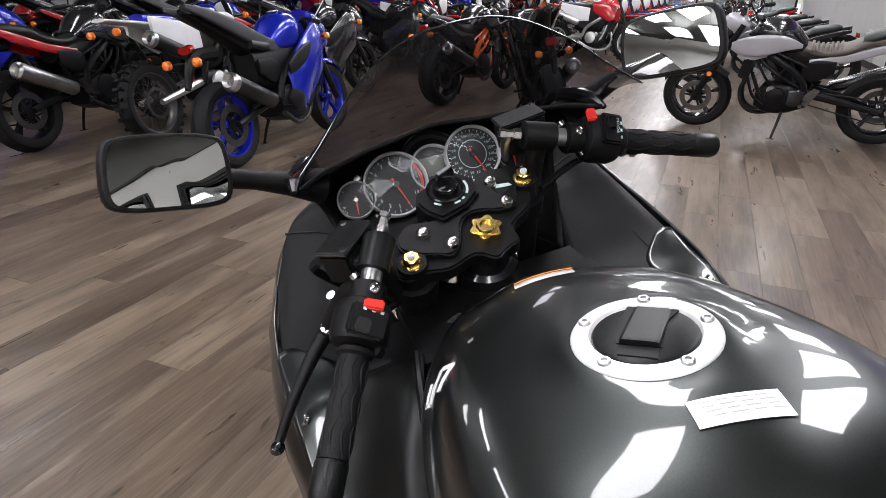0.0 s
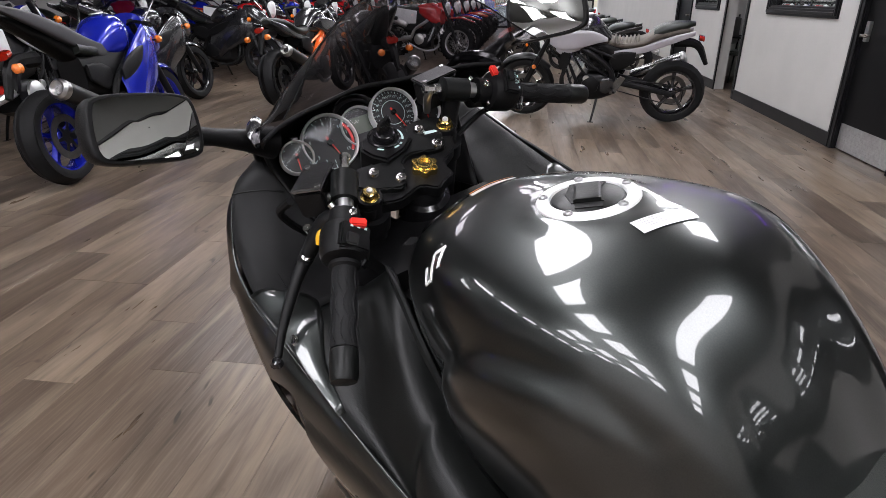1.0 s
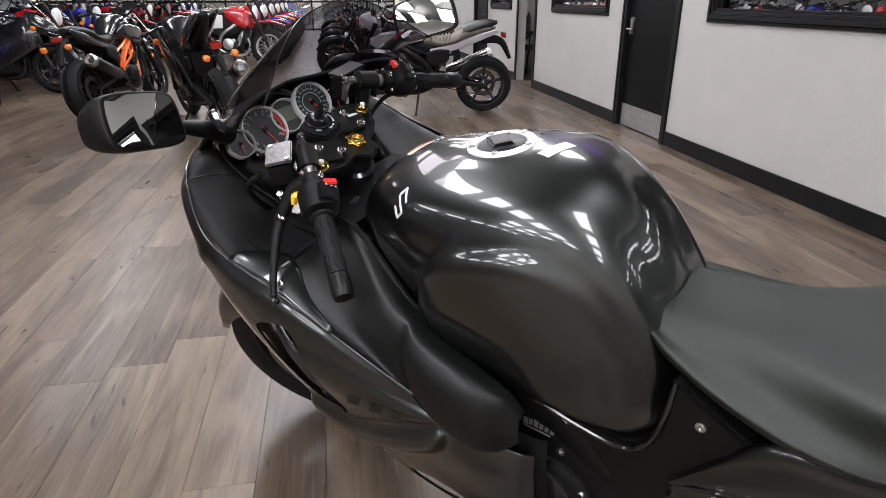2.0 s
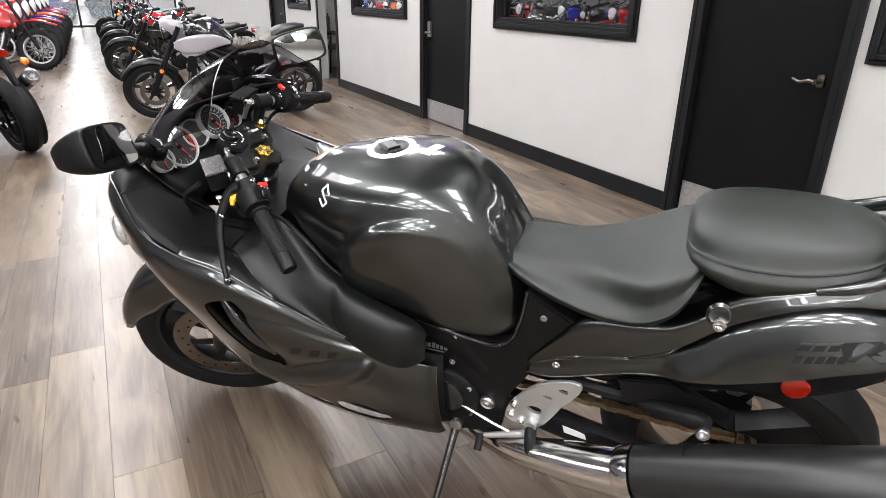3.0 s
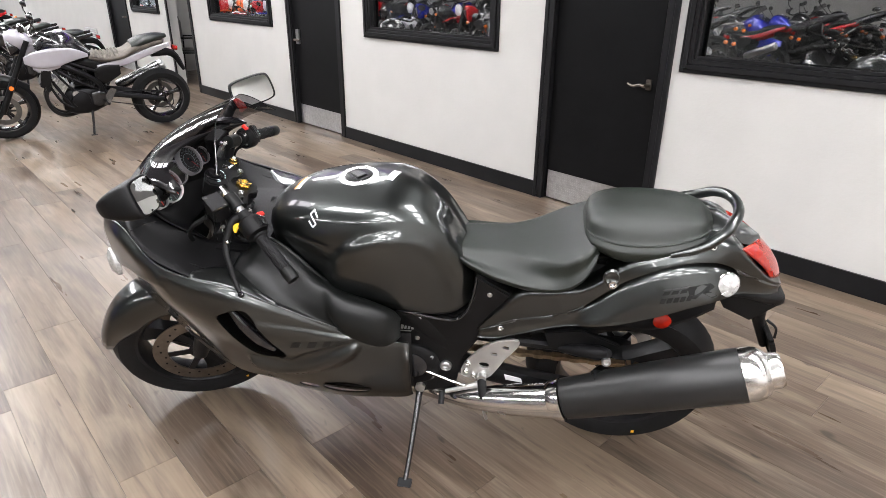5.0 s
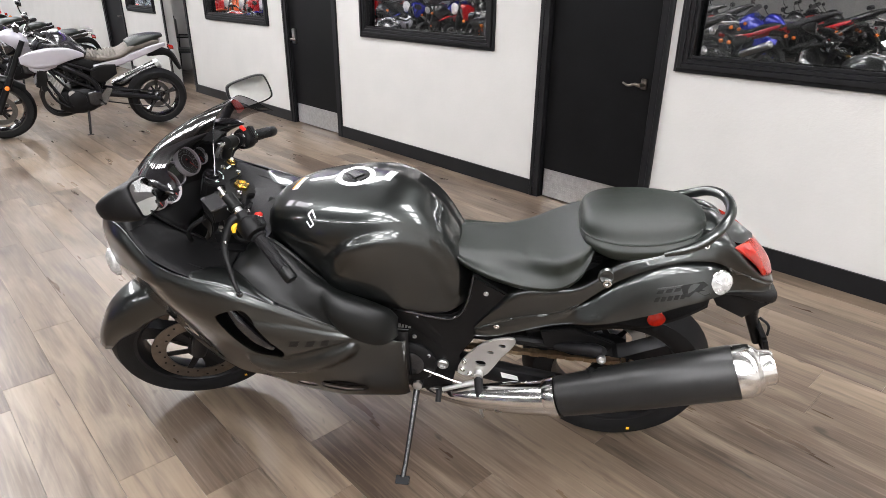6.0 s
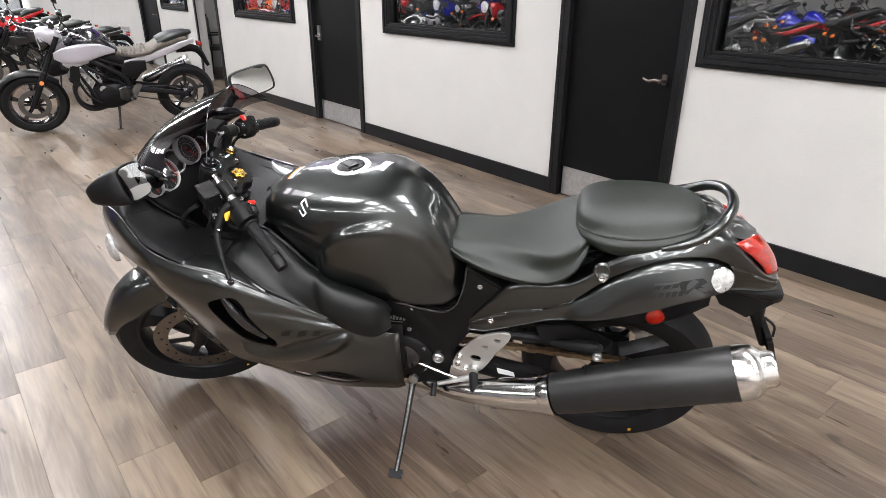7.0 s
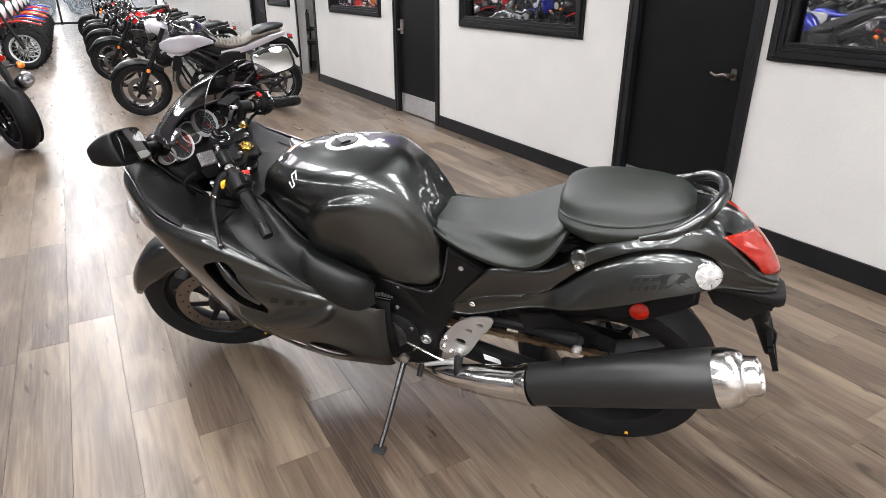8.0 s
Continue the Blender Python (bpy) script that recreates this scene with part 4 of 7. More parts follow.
# satin knee panels, and the matte cockpit panels ahead of them
KNEE = [
    fair_section(0.47, (0.12, 0.80), (0.17, 0.80), (0.23, 0.795), (0.28, 0.793), (0.304, 0.793)),
    fair_section(0.40, (0.135, 0.845), (0.17, 0.825), (0.225, 0.782), (0.275, 0.758), (0.299, 0.757)),
    fair_section(0.32, (0.155, 0.81), (0.19, 0.80), (0.232, 0.744), (0.262, 0.708), (0.284, 0.708)),
    fair_section(0.24, (0.165, 0.732), (0.206, 0.736), (0.238, 0.692), (0.255, 0.652), (0.268, 0.655)),
    fair_section(0.16, (0.165, 0.695), (0.213, 0.705), (0.245, 0.662), (0.252, 0.610), (0.250, 0.607)),
    fair_section(0.10, (0.165, 0.672), (0.212, 0.684), (0.244, 0.635), (0.246, 0.578), (0.238, 0.574)),
    fair_section(0.06, (0.165, 0.655), (0.207, 0.660), (0.234, 0.612), (0.235, 0.562), (0.226, 0.556)),
    fair_section(0.035, (0.165, 0.640), (0.194, 0.640), (0.214, 0.604), (0.217, 0.562), (0.211, 0.553)),
    fair_section(0.015, (0.165, 0.612), (0.177, 0.611), (0.186, 0.592), (0.188, 0.566), (0.184, 0.558)),
]
KNEE_PAD = [(0.205, 0.765), (0.13, 0.76), (0.05, 0.74), (-0.02, 0.66), (-0.02, 0.57), (0.03, 0.535), (0.11, 0.553), (0.17, 0.608), (0.205, 0.660), (0.215, 0.71)]
COCKPIT = [
    fair_section(0.80, (0.150, 0.955), (0.170, 0.945), (0.187, 0.936), (0.200, 0.926), (0.210, 0.914)),
    fair_section(0.74, (0.170, 0.950), (0.200, 0.940), (0.222, 0.934), (0.238, 0.927), (0.247, 0.917)),
    fair_section(0.70, (0.165, 0.913), (0.205, 0.900), (0.240, 0.897), (0.262, 0.893), (0.273, 0.885)),
    fair_section(0.65, (0.160, 0.875), (0.210, 0.862), (0.250, 0.859), (0.277, 0.857), (0.292, 0.850)),
    fair_section(0.56, (0.140, 0.815), (0.200, 0.812), (0.250, 0.813), (0.283, 0.815), (0.302, 0.813)),
    fair_section(0.473, (0.12, 0.80), (0.17, 0.80), (0.23, 0.795), (0.28, 0.793), (0.302, 0.790)),
]
for o in pair("knee_panel", emboss(loft(KNEE, 8, 7), KNEE_PAD, 0.016, 0.010), SATIN, hyper, "satin dark grey knee panel", angle=80):
    thick(o, 0.004)
for s in (1, -1):
    part("knee_lip", tube([(0.41, s * 0.139, 0.846), (0.36, s * 0.150, 0.833), (0.30, s * 0.162, 0.79), (0.24, s * 0.166, 0.727), (0.17, s * 0.166, 0.693), (0.10, s * 0.166, 0.666)], [0.003, 0.006, 0.007, 0.006, 0.005, 0.003], 8), SATIN, hyper, "rolled upper lip of the knee panel")
for o in pair("cockpit_panel", loft(COCKPIT, 5, 5), MATTE, hyper, "matte black inner cockpit panel", angle=80):
    thick(o, 0.004)

# glossy shelf where the side fairing turns in over the panels
SHELF = [
    fair_section(0.555, (0.285, 0.8165), (0.297, 0.8175), (0.310, 0.813)),
    fair_section(0.505, (0.232, 0.8005), (0.270, 0.8025), (0.308, 0.800)),
    fair_section(0.45, (0.238, 0.7935), (0.275, 0.7925), (0.304, 0.787)),
    fair_section(0.39, (0.268, 0.7595), (0.282, 0.7595), (0.297, 0.755)),
    fair_section(0.33, (0.276, 0.7165), (0.281, 0.7165), (0.287, 0.714)),
]
for o in pair("fairing_shelf", loft(SHELF, 5, 4), PAINT, hyper, "glossy grey upper edge of the fairing", angle=80):
    thick(o, 0.004)
for s in (1, -1):
    part("panel_gap", tube([(0.724, s * 0.256, 0.9145), (0.716, s * 0.235, 0.9135), (0.708, s * 0.205, 0.9075), (0.690, s * 0.180, 0.901)], 0.0018, 6), DARKINK, hyper, "dark gap between two panels")
    part("screen_trim", tube([(0.575, s * 0.222, 1.022), (0.60, s * 0.218, 1.03), (0.63, s * 0.206, 1.035), (0.67, s * 0.19, 1.03), (0.72, s * 0.18, 0.99), (0.80, s * 0.155, 0.93)], [0.004, 0.010, 0.011, 0.009, 0.008, 0.006], 8), GLOSS, hyper, "glossy black screen base trim")

# nose
NOSE = []
for x, h, top, low in ((0.62, 0.212, 1.03, 0.95), (0.70, 0.215, 0.98, 0.90), (0.78, 0.205, 0.945, 0.86), (0.85, 0.175, 0.915, 0.80), (0.90, 0.125, 0.88, 0.74), (0.935, 0.05, 0.84, 0.70)):
    NOSE.append(both([(x, h * 0.95, low), (x, h, (low * 2 + top) / 3), (x, h * 0.93, (low + top * 3) / 4), (x, h * 0.6, top), (x, 0, top + 0.008)]))
thick(part("nose_cowl", loft(NOSE[2:], 5, 4), PAINT, hyper, "glossy dark grey nose cowl", angle=80), 0.004)
part("headlight", lathe([(0, 0.05), (0.02, 0.045), (0.03, 0.02), (0.031, 0)], (0.885, 0, 0.73), (1, 0, 0.15), 20, squash=1.8), CLEARLENS, hyper, "clear headlight lens")
for s in (1, -1):
    part("front_indicator", lathe([(0, 0.036), (0.012, 0.034), (0.022, 0.02), (0.024, 0)], (0.852, s * 0.19, 0.76), (0.75, s * 0.8, 0.05), 18, squash=1.3), CLEARLENS, hyper, "clear front turn signal")

# windscreen
def screen_row(s):
    """From the base line (s = 0) to the rear edge (s = 1)."""
    base = [(0.90, 0, 0.888), (0.875, 0.07, 0.888), (0.83, 0.13, 0.895), (0.75, 0.18, 0.925), (0.65, 0.208, 0.985)]
    edge = [(0.478, 0, 1.19), (0.490, 0.07, 1.178), (0.481, 0.13, 1.143), (0.467, 0.175, 1.103), (0.457, 0.208, 1.076)]
    out = []
    for i, (p, q) in enumerate(zip(base, edge)):
        bow = 0.035 * math.sin(math.pi * s) * (1 - 0.15 * i)
        out.append((p[0] + (q[0] - p[0]) * s + bow * 0.5, p[1] + (q[1] - p[1]) * s + 0.02 * math.sin(math.pi * s) * (i > 1), p[2] + (q[2] - p[2]) * s + bow))
    return both(out[::-1])


SCR = [screen_row(s) for s in (0, 0.2, 0.4, 0.6, 0.8, 1.0)]
scr = part("windscreen", loft(SCR, 4, 5), SCREEN, hyper, "smoked see-through windscreen", angle=80)
scr.visible_shadow = False
part("screen_edge", tube(SCR[-1], 0.0012, 6), GLOSS, scr, "polished dark edge")

# mirrors
for s in (1, -1):
    c = Vector((0.568, 0.352, 1.09)) if s > 0 else Vector((0.586, -0.338, 1.083))
    fm = frame_of(c, (-0.904, -0.329, 0.272), (0.016, -0.017, 0.071)) if s > 0 else frame_of(c, (-0.61, 0.73, 0.31), (0.18, -0.036, 0.983))
    face = [(-0.066, -0.026), (-0.064, 0.026), (-0.048, 0.040), (0.0, 0.043), (0.048, 0.040), (0.064, 0.026), (0.066, -0.026), (0.048, -0.040), (0.0, -0.042), (-0.048, -0.040)]
    tip = fm.inverted() @ Vector((0.632, s * 0.405, 1.104))
    hull_rows = []
    for d, k in ((0.004, 0.99), (0.003, 1.05), (-0.006, 1.08), (-0.025, 1.02), (-0.055, 0.82), (-0.085, 0.5), (-0.10, 0.12)):
        q = max(0, -d) / 0.10
        hull_rows.append([fm @ Vector((x * k + tip.x * q * 0.55, y * k + tip.y * q * 0.3, d)) for x, y in face])
    mir = part("mirror", loft(hull_rows, 3, 3, True, True), MATTE, hyper, "black teardrop mirror housing", angle=60)
    dome = loft([[fm @ Vector((x * k * 0.96, y * k * 0.95, 0.0078 - 0.40 * ((x * k) ** 2 + (y * k) ** 2))) for x, y in face] for k in (0.01, 0.2, 0.4, 0.6, 0.8, 0.93, 1.0)], 2, 4, True)
    part("mirror_glass", dome, MIRRORGLASS, mir, "slightly domed mirror glass", angle=80)
    arm_path = [(0.645, 0.185, 1.0), (0.630, 0.225, 1.02), (0.618, 0.265, 1.04), (0.605, 0.31, 1.06)] if s > 0 else [(0.645, -0.185, 1.0), (0.648, -0.24, 1.02), (0.645, -0.29, 1.04), (0.628, -0.345, 1.062)]
    part("mirror_stalk", tube(arm_path, [0.026, 0.017, 0.013, 0.014], 12), MATTE, mir, "black mirror arm")


# ---- wheels ----
def tyre_bm(c, r, w, rim, knobs=0, n=48):
    prof = [(-0.42 * w, rim), (-0.49 * w, rim + (r - rim) * 0.3), (-0.48 * w, rim + (r - rim) * 0.62), (-0.38 * w, r - 0.25 * w), (-0.22 * w, r - 0.078 * w), (0, r),
            (0.22 * w, r - 0.078 * w), (0.38 * w, r - 0.25 * w), (0.48 * w, rim + (r - rim) * 0.62), (0.49 * w, rim + (r - rim) * 0.3), (0.42 * w, rim), (0, rim - 0.004), (-0.42 * w, rim)]
    b = lathe(prof, c, (0, 1, 0), n, caps=False)
    for k in range(knobs):
        a = math.tau * k / knobs
        for y, tilt in ((-0.3, 0.35), (0, 0), (0.3, -0.35)) if k % 2 else ((-0.15, 0.15), (0.15, -0.15), (0.42, -0.7), (-0.42, 0.7)):
            m = Matrix.Translation(c) @ Matrix.Rotation(-a, 4, "Y") @ Matrix.Translation((r - 0.16 * w * abs(y) * 2.2 * abs(y), y * w, 0)) @ Matrix.Rotation(tilt, 4, "Z")
            box((0.024, 0.2 * w, 0.024), bm=b, m=m)
    return b


def rim_bm(c, r, w, spokes, wire=False):
    b = lathe([(-0.40 * w, r), (-0.42 * w, r + 0.004), (-0.40 * w, r - 0.010), (-0.2 * w, r - 0.026), (0.2 * w, r - 0.026), (0.40 * w, r - 0.010), (0.42 * w, r + 0.004), (0.40 * w, r)], c, (0, 1, 0), 40, caps=False)
    lathe([(-0.3 * w, 0.028), (-0.22 * w, 0.042), (0.22 * w, 0.042), (0.3 * w, 0.028)], c, (0, 1, 0), 16, b)
    for k in range(spokes):
        a = math.tau * (k + 0.25) / spokes
        if wire:
            for s in (-1, 1):
                p = Vector(c) + Vector((0.035 * math.cos(a + s * 0.7), s * 0.2 * w, 0.035 * math.sin(a + s * 0.7)))
                q = Vector(c) + Vector(((r - 0.02) * math.cos(a), 0, (r - 0.02) * math.sin(a)))
                tube([p, (p + q) / 2, q], 0.0025, 4, 1, b, False)
            continue
        m = Matrix.Translation(c) @ Matrix.Rotation(-a, 4, "Y")
        h = r - 0.015
        sp = bmesh.new()
        rows = [[(x, -y, -z), (x, y, -z), (x, y, z), (x, -y, z)] for x, y, z in (((0.03, 0.2 * w, 0.036), (h * 0.35, 0.18 * w, 0.030), (h * 0.7, 0.18 * w, 0.026), (h, 0.26 * w, 0.036)) if spokes == 3 else ((0.03, 0.15 * w, 0.026), (h * 0.35, 0.13 * w, 0.014), (h * 0.7, 0.14 * w, 0.012), (h, 0.22 * w, 0.02)))]
        grid(sp, rows, True, True)
        sp.transform(m)
        joined(b, sp)
    return b


def disc_bm(c, y, r0, r1):
    return lathe([(y - 0.0025, r0), (y - 0.0025, r1), (y + 0.0025, r1), (y + 0.0025, r0), (y - 0.0025, r0)], c, (0, 1, 0), 48, caps=False)


def carrier_bm(c, y, r0):
    """The star that holds a brake disc to its hub."""
    star = []
    for k in range(36):
        a = math.tau * k / 36
        rr = r0 + 0.004 if k % 6 in (0, 1) else 0.045
        star.append((rr * math.cos(a), rr * math.sin(a)))
    return slab(star, 0.004, Matrix.Translation((c[0], c[1] + y + 0.002, c[2])) @ Matrix.Rotation(radians(90), 4, "X"))


def holes_bm(c, y, r0, r1, n=26):
    b = bmesh.new()
    for k in range(n):
        a = math.tau * k / n
        r = r0 + (r1 - r0) * (0.25, 0.5, 0.75)[k % 3]
        lathe([(0, 0.0042), (0.001, 0.0042)], Vector(c) + Vector((r * math.cos(a), y, r * math.sin(a))), (0, 1, 0), 8, b)
    return b


front_wheel = turned("front_wheel", tyre_bm(FRONT, 0.298, 0.12, 0.216), RUBBER, None, "black front tyre", False, angle=30)
turned("rim", rim_bm(FRONT, 0.216, 0.12, 3), DARKMETAL, front_wheel, "black three-spoke rim", False)
for s in (1, -1):
    turned("brake_disc", disc_bm(FRONT, s * 0.068, 0.112, 0.160), BRONZEDISC, front_wheel, "drilled steel brake disc", False)
    turned("disc_carrier", carrier_bm(FRONT, s * 0.068, 0.112), DARKMETAL, front_wheel, "", False, smooth=False)
    turned("disc_holes", holes_bm(FRONT, s * 0.0712 if s > 0 else -0.0722, 0.112, 0.155), DARKINK, front_wheel, "", False)
    turned("caliper", box((0.05, 0.05, 0.11), (0.70, s * 0.085, 0.345), 0.012), DARKMETAL, front_wheel, "black brake caliper", False)
turned("valve_dot", box((0.008, 0.002, 0.008), (0.69, 0.0595, 0.085)), YELLOW, front_wheel, "yellow paint dot", False)
rear_wheel = part("rear_wheel", tyre_bm(REAR, 0.304, 0.172, 0.216), RUBBER, hyper, "wide black rear tyre", angle=30)
part("rim", rim_bm(REAR, 0.216, 0.172, 3), DARKMETAL, rear_wheel, "black three-spoke rim")
part("sprocket", disc_bm(REAR, 0.085, 0.07, 0.10), DARKMETAL, rear_wheel)
part("brake_disc", disc_bm(REAR, -0.085, 0.075, 0.12), STEEL, rear_wheel)
part("sprocket_carrier", carrier_bm(REAR, 0.085, 0.07), DARKMETAL, rear_wheel, "", False)
part("disc_carrier", carrier_bm(REAR, -0.085, 0.075), DARKMETAL, rear_wheel, "", False)
part("valve_dot", box((0.010, 0.002, 0.012), (-0.735, 0.0835, 0.07)), YELLOW, rear_wheel, "yellow paint dot")
rear_wheel.location += Vector((0, -0.028, -0.006))

# front fender, hugging the wheel
rows = []
for a in np.radians(np.linspace(16, 152, 14)):
    w = np.interp(math.degrees(a), [16, 45, 120, 152], [0.052, 0.074, 0.079, 0.064])
    r = 0.322
    drop = np.interp(math.degrees(a), [16, 45, 120, 152], [0.040, 0.095, 0.105, 0.06])
    half = [(FRONT.x + (r - k) * math.cos(a), y * w, FRONT.z + (r - k) * math.sin(a)) for y, k in ((1.02, drop), (1.0, drop * 0.55), (0.88, 0.018), (0.5, 0.003), (0, 0))]
    rows.append(both(half))
fender = turned("front_fender", loft(rows, 2, 4), PAINT, None, "glossy dark grey front fender", False, angle=80)
thick(fender, 0.004)

# ---- fork, clamp and bars ----
for s in (1, -1):
    leg = turned("fork_leg", lathe([(0.006, 0.019), (-0.02, 0.020), (-0.03, 0.025), (-0.12, 0.026), (-0.3, 0.027), (-0.32, 0.031), (-0.62, 0.029), (-0.66, 0.024)], (0.028, s * 0.106, 0), (0, 0, 1), 20), DARKMETAL, None, "black upside-down fork leg")
    turned("fork_cap", lathe([(0.0, 0.0155), (0.009, 0.0155), (0.0105, 0.0135), (0.0105, 0.0)], (0.028, s * 0.106, -0.004), (0, 0, 1), 24), GOLD, leg, "gold fork cap")
    turned("cap_hex", lathe([(0.0, 0.0115), (0.014, 0.0115), (0.0155, 0.0095), (0.0155, 0.0)], (0.028, s * 0.106, 0.002), (0, 0, 1), 6), GOLD, leg, "gold hexagon")
    turned("cap_screw", lathe([(0.0, 0.0055), (0.004, 0.0045), (0.004, 0)], (0.028, s * 0.106, 0.0165), (0, 0, 1), 12), SILVER, leg)
clamp_half = [(-0.040, 0.0), (-0.040, 0.022), (-0.016, 0.036), (-0.010, 0.075), (0.008, 0.100), (0.012, 0.122), (0.027, 0.131), (0.052, 0.130), (0.070, 0.118), (0.076, 0.09), (0.074, 0.0)]
outline = clamp_half + [(a, -b) for a, b in reversed(clamp_half[1:-1])]
clamp = turned("top_clamp", slab(outline, 0.02, Matrix.Translation((0, 0, -0.022)), 0.003, 3), MATTE, None, "satin black top clamp")
cover_half = [(0.034, 0.0), (0.030, 0.015), (0.014, 0.032), (0.004, 0.046), (0.0, 0.062), (0.016, 0.078), (0.030, 0.091), (0.052, 0.102), (0.070, 0.094), (0.080, 0.072), (0.076, 0.058), (0.060, 0.034), (0.056, 0.0)]
outline = cover_half + [(a, -b) for a, b in reversed(cover_half[1:-1])]
turned("clamp_cover", slab(outline, 0.010, Matrix.Translation((0, 0, -0.0025)), 0.003, 3), SATIN, clamp, "satin black clamp cover")
for a, b in ((0.05, 0.066), (0.010, 0.051), (0.010, -0.051), (0.052, -0.064)):
    turned("bolt", lathe([(0, 0.0095), (0.004, 0.0095), (0.0075, 0.0080), (0.0085, 0.0055), (0.0085, 0.0026), (0.005, 0.0024), (0.005, 0)], (a, b, 0.0078), (0, 0, 1), 14), CHROME, clamp, "chrome socket bolt")
turned("clamp_badge", slab([(-0.011, -0.014), (0.011, -0.014), (0.011, 0.014), (-0.011, 0.014)], 0.001, Matrix.Translation((0.036, -0.072, 0.0072))), DARKINK, clamp, "", smooth=False)
turned("badge_bars", slab([(-0.008, -0.010), (-0.002, -0.010), (0.008, 0.004), (0.004, 0.010), (-0.004, -0.002)], 0.0012, Matrix.Translation((0.036, -0.072, 0.0078))), WHITEINK, clamp, "", smooth=False)
lobes = [((0.0215 if k % 4 < 2 else 0.0175) * math.cos(math.tau * k / 24), (0.0215 if k % 4 < 2 else 0.0175) * math.sin(math.tau * k / 24)) for k in range(24)]
turned("stem_nut", slab(lobes, 0.020, Matrix.Translation((0, 0, -0.010)), 0.0015, 2), GOLD, clamp, "gold castellated stem nut")
turned("stem_collar", lathe([(-0.012, 0.033), (0.002, 0.033), (0.005, 0.029)], (0, 0, -0.014), (0, 0, 1), 24), DARKMETAL, clamp)
turned("stem_plug", lathe([(0.004, 0.014), (0.0245, 0.0135), (0.0265, 0.012), (0.0265, 0.0085), (0.018, 0.008), (0.018, 0.0)], (0, 0, -0.012), (0, 0, 1), 18), GOLD, clamp)
turned("plug_hole", lathe([(0.0, 0.008), (0.0012, 0.008), (0.0012, 0)], (0, 0, 0.0145 - 0.012 + 0.004), (0, 0, 1), 6), DARKINK, clamp, "dark socket in the stem nut", smooth=False)
turned("steering_stem", lathe([(-0.012, 0.034), (-0.05, 0.036), (-0.055, 0.044), (-0.11, 0.044), (-0.115, 0.03), (-0.2, 0.03)], (0, 0, 0), (0, 0, 1), 24), GLOSS, clamp)
turned("lower_clamp", slab(outline, 0.04, Matrix.Translation((0, 0, -0.22)), 0.004, 3), DARKMETAL, clamp)
# ignition lock
IGN = STEER @ STF @ Matrix.Translation((0.083, -0.008, 0.016)) @ Matrix.Rotation(radians(-90), 4, "Z")
ign = part("ignition_lock", slab([(-0.047, -0.012), (-0.040, -0.036), (0.0, -0.042), (0.030, -0.034), (0.044, -0.008), (0.036, 0.018), (0.016, 0.026), (-0.030, 0.026), (-0.045, 0.012)], 0.05, IGN @ Matrix.Translation((0, 0, -0.05)), 0.004), MATTE, hyper, "black ignition lock surround")
part("lock_ring", lathe([(0, 0.027), (0.003, 0.027), (0.004, 0.025), (0.0005, 0.022)], IGN.translation, IGN.to_3x3() @ Vector((0, 0, 1)), 28, caps=False), GLOSS, ign)
part("lock_barrel", lathe([(0, 0.0185), (0.012, 0.017), (0.014, 0.014), (0.014, 0)], IGN.translation, IGN.to_3x3() @ Vector((0, 0, 1)), 20), GLOSS, ign)
prints = bmesh.new()
for a0, a1 in ((195, 215), (250, 268), (275, 285), (300, 350)):
    rows = [[IGN @ Vector((q * math.cos(radians(a)), q * math.sin(radians(a)), 0.0006)) for q in (0.028, 0.0315)] for a in np.linspace(a0, a1, 6)]
    grid(prints, rows)
part("lock_print", prints, WHITEINK, ign, "small white print bars", False)
part("key", slab([(-0.013, 0), (-0.016, 0.012), (-0.012, 0.024), (0.012, 0.024), (0.016, 0.012), (0.013, 0)], 0.006, IGN @ Matrix.Translation((0.0, 0.003, 0.012)) @ Matrix.Rotation(radians(90), 4, "X"), 0.001), GLOSS, ign, "black key head")

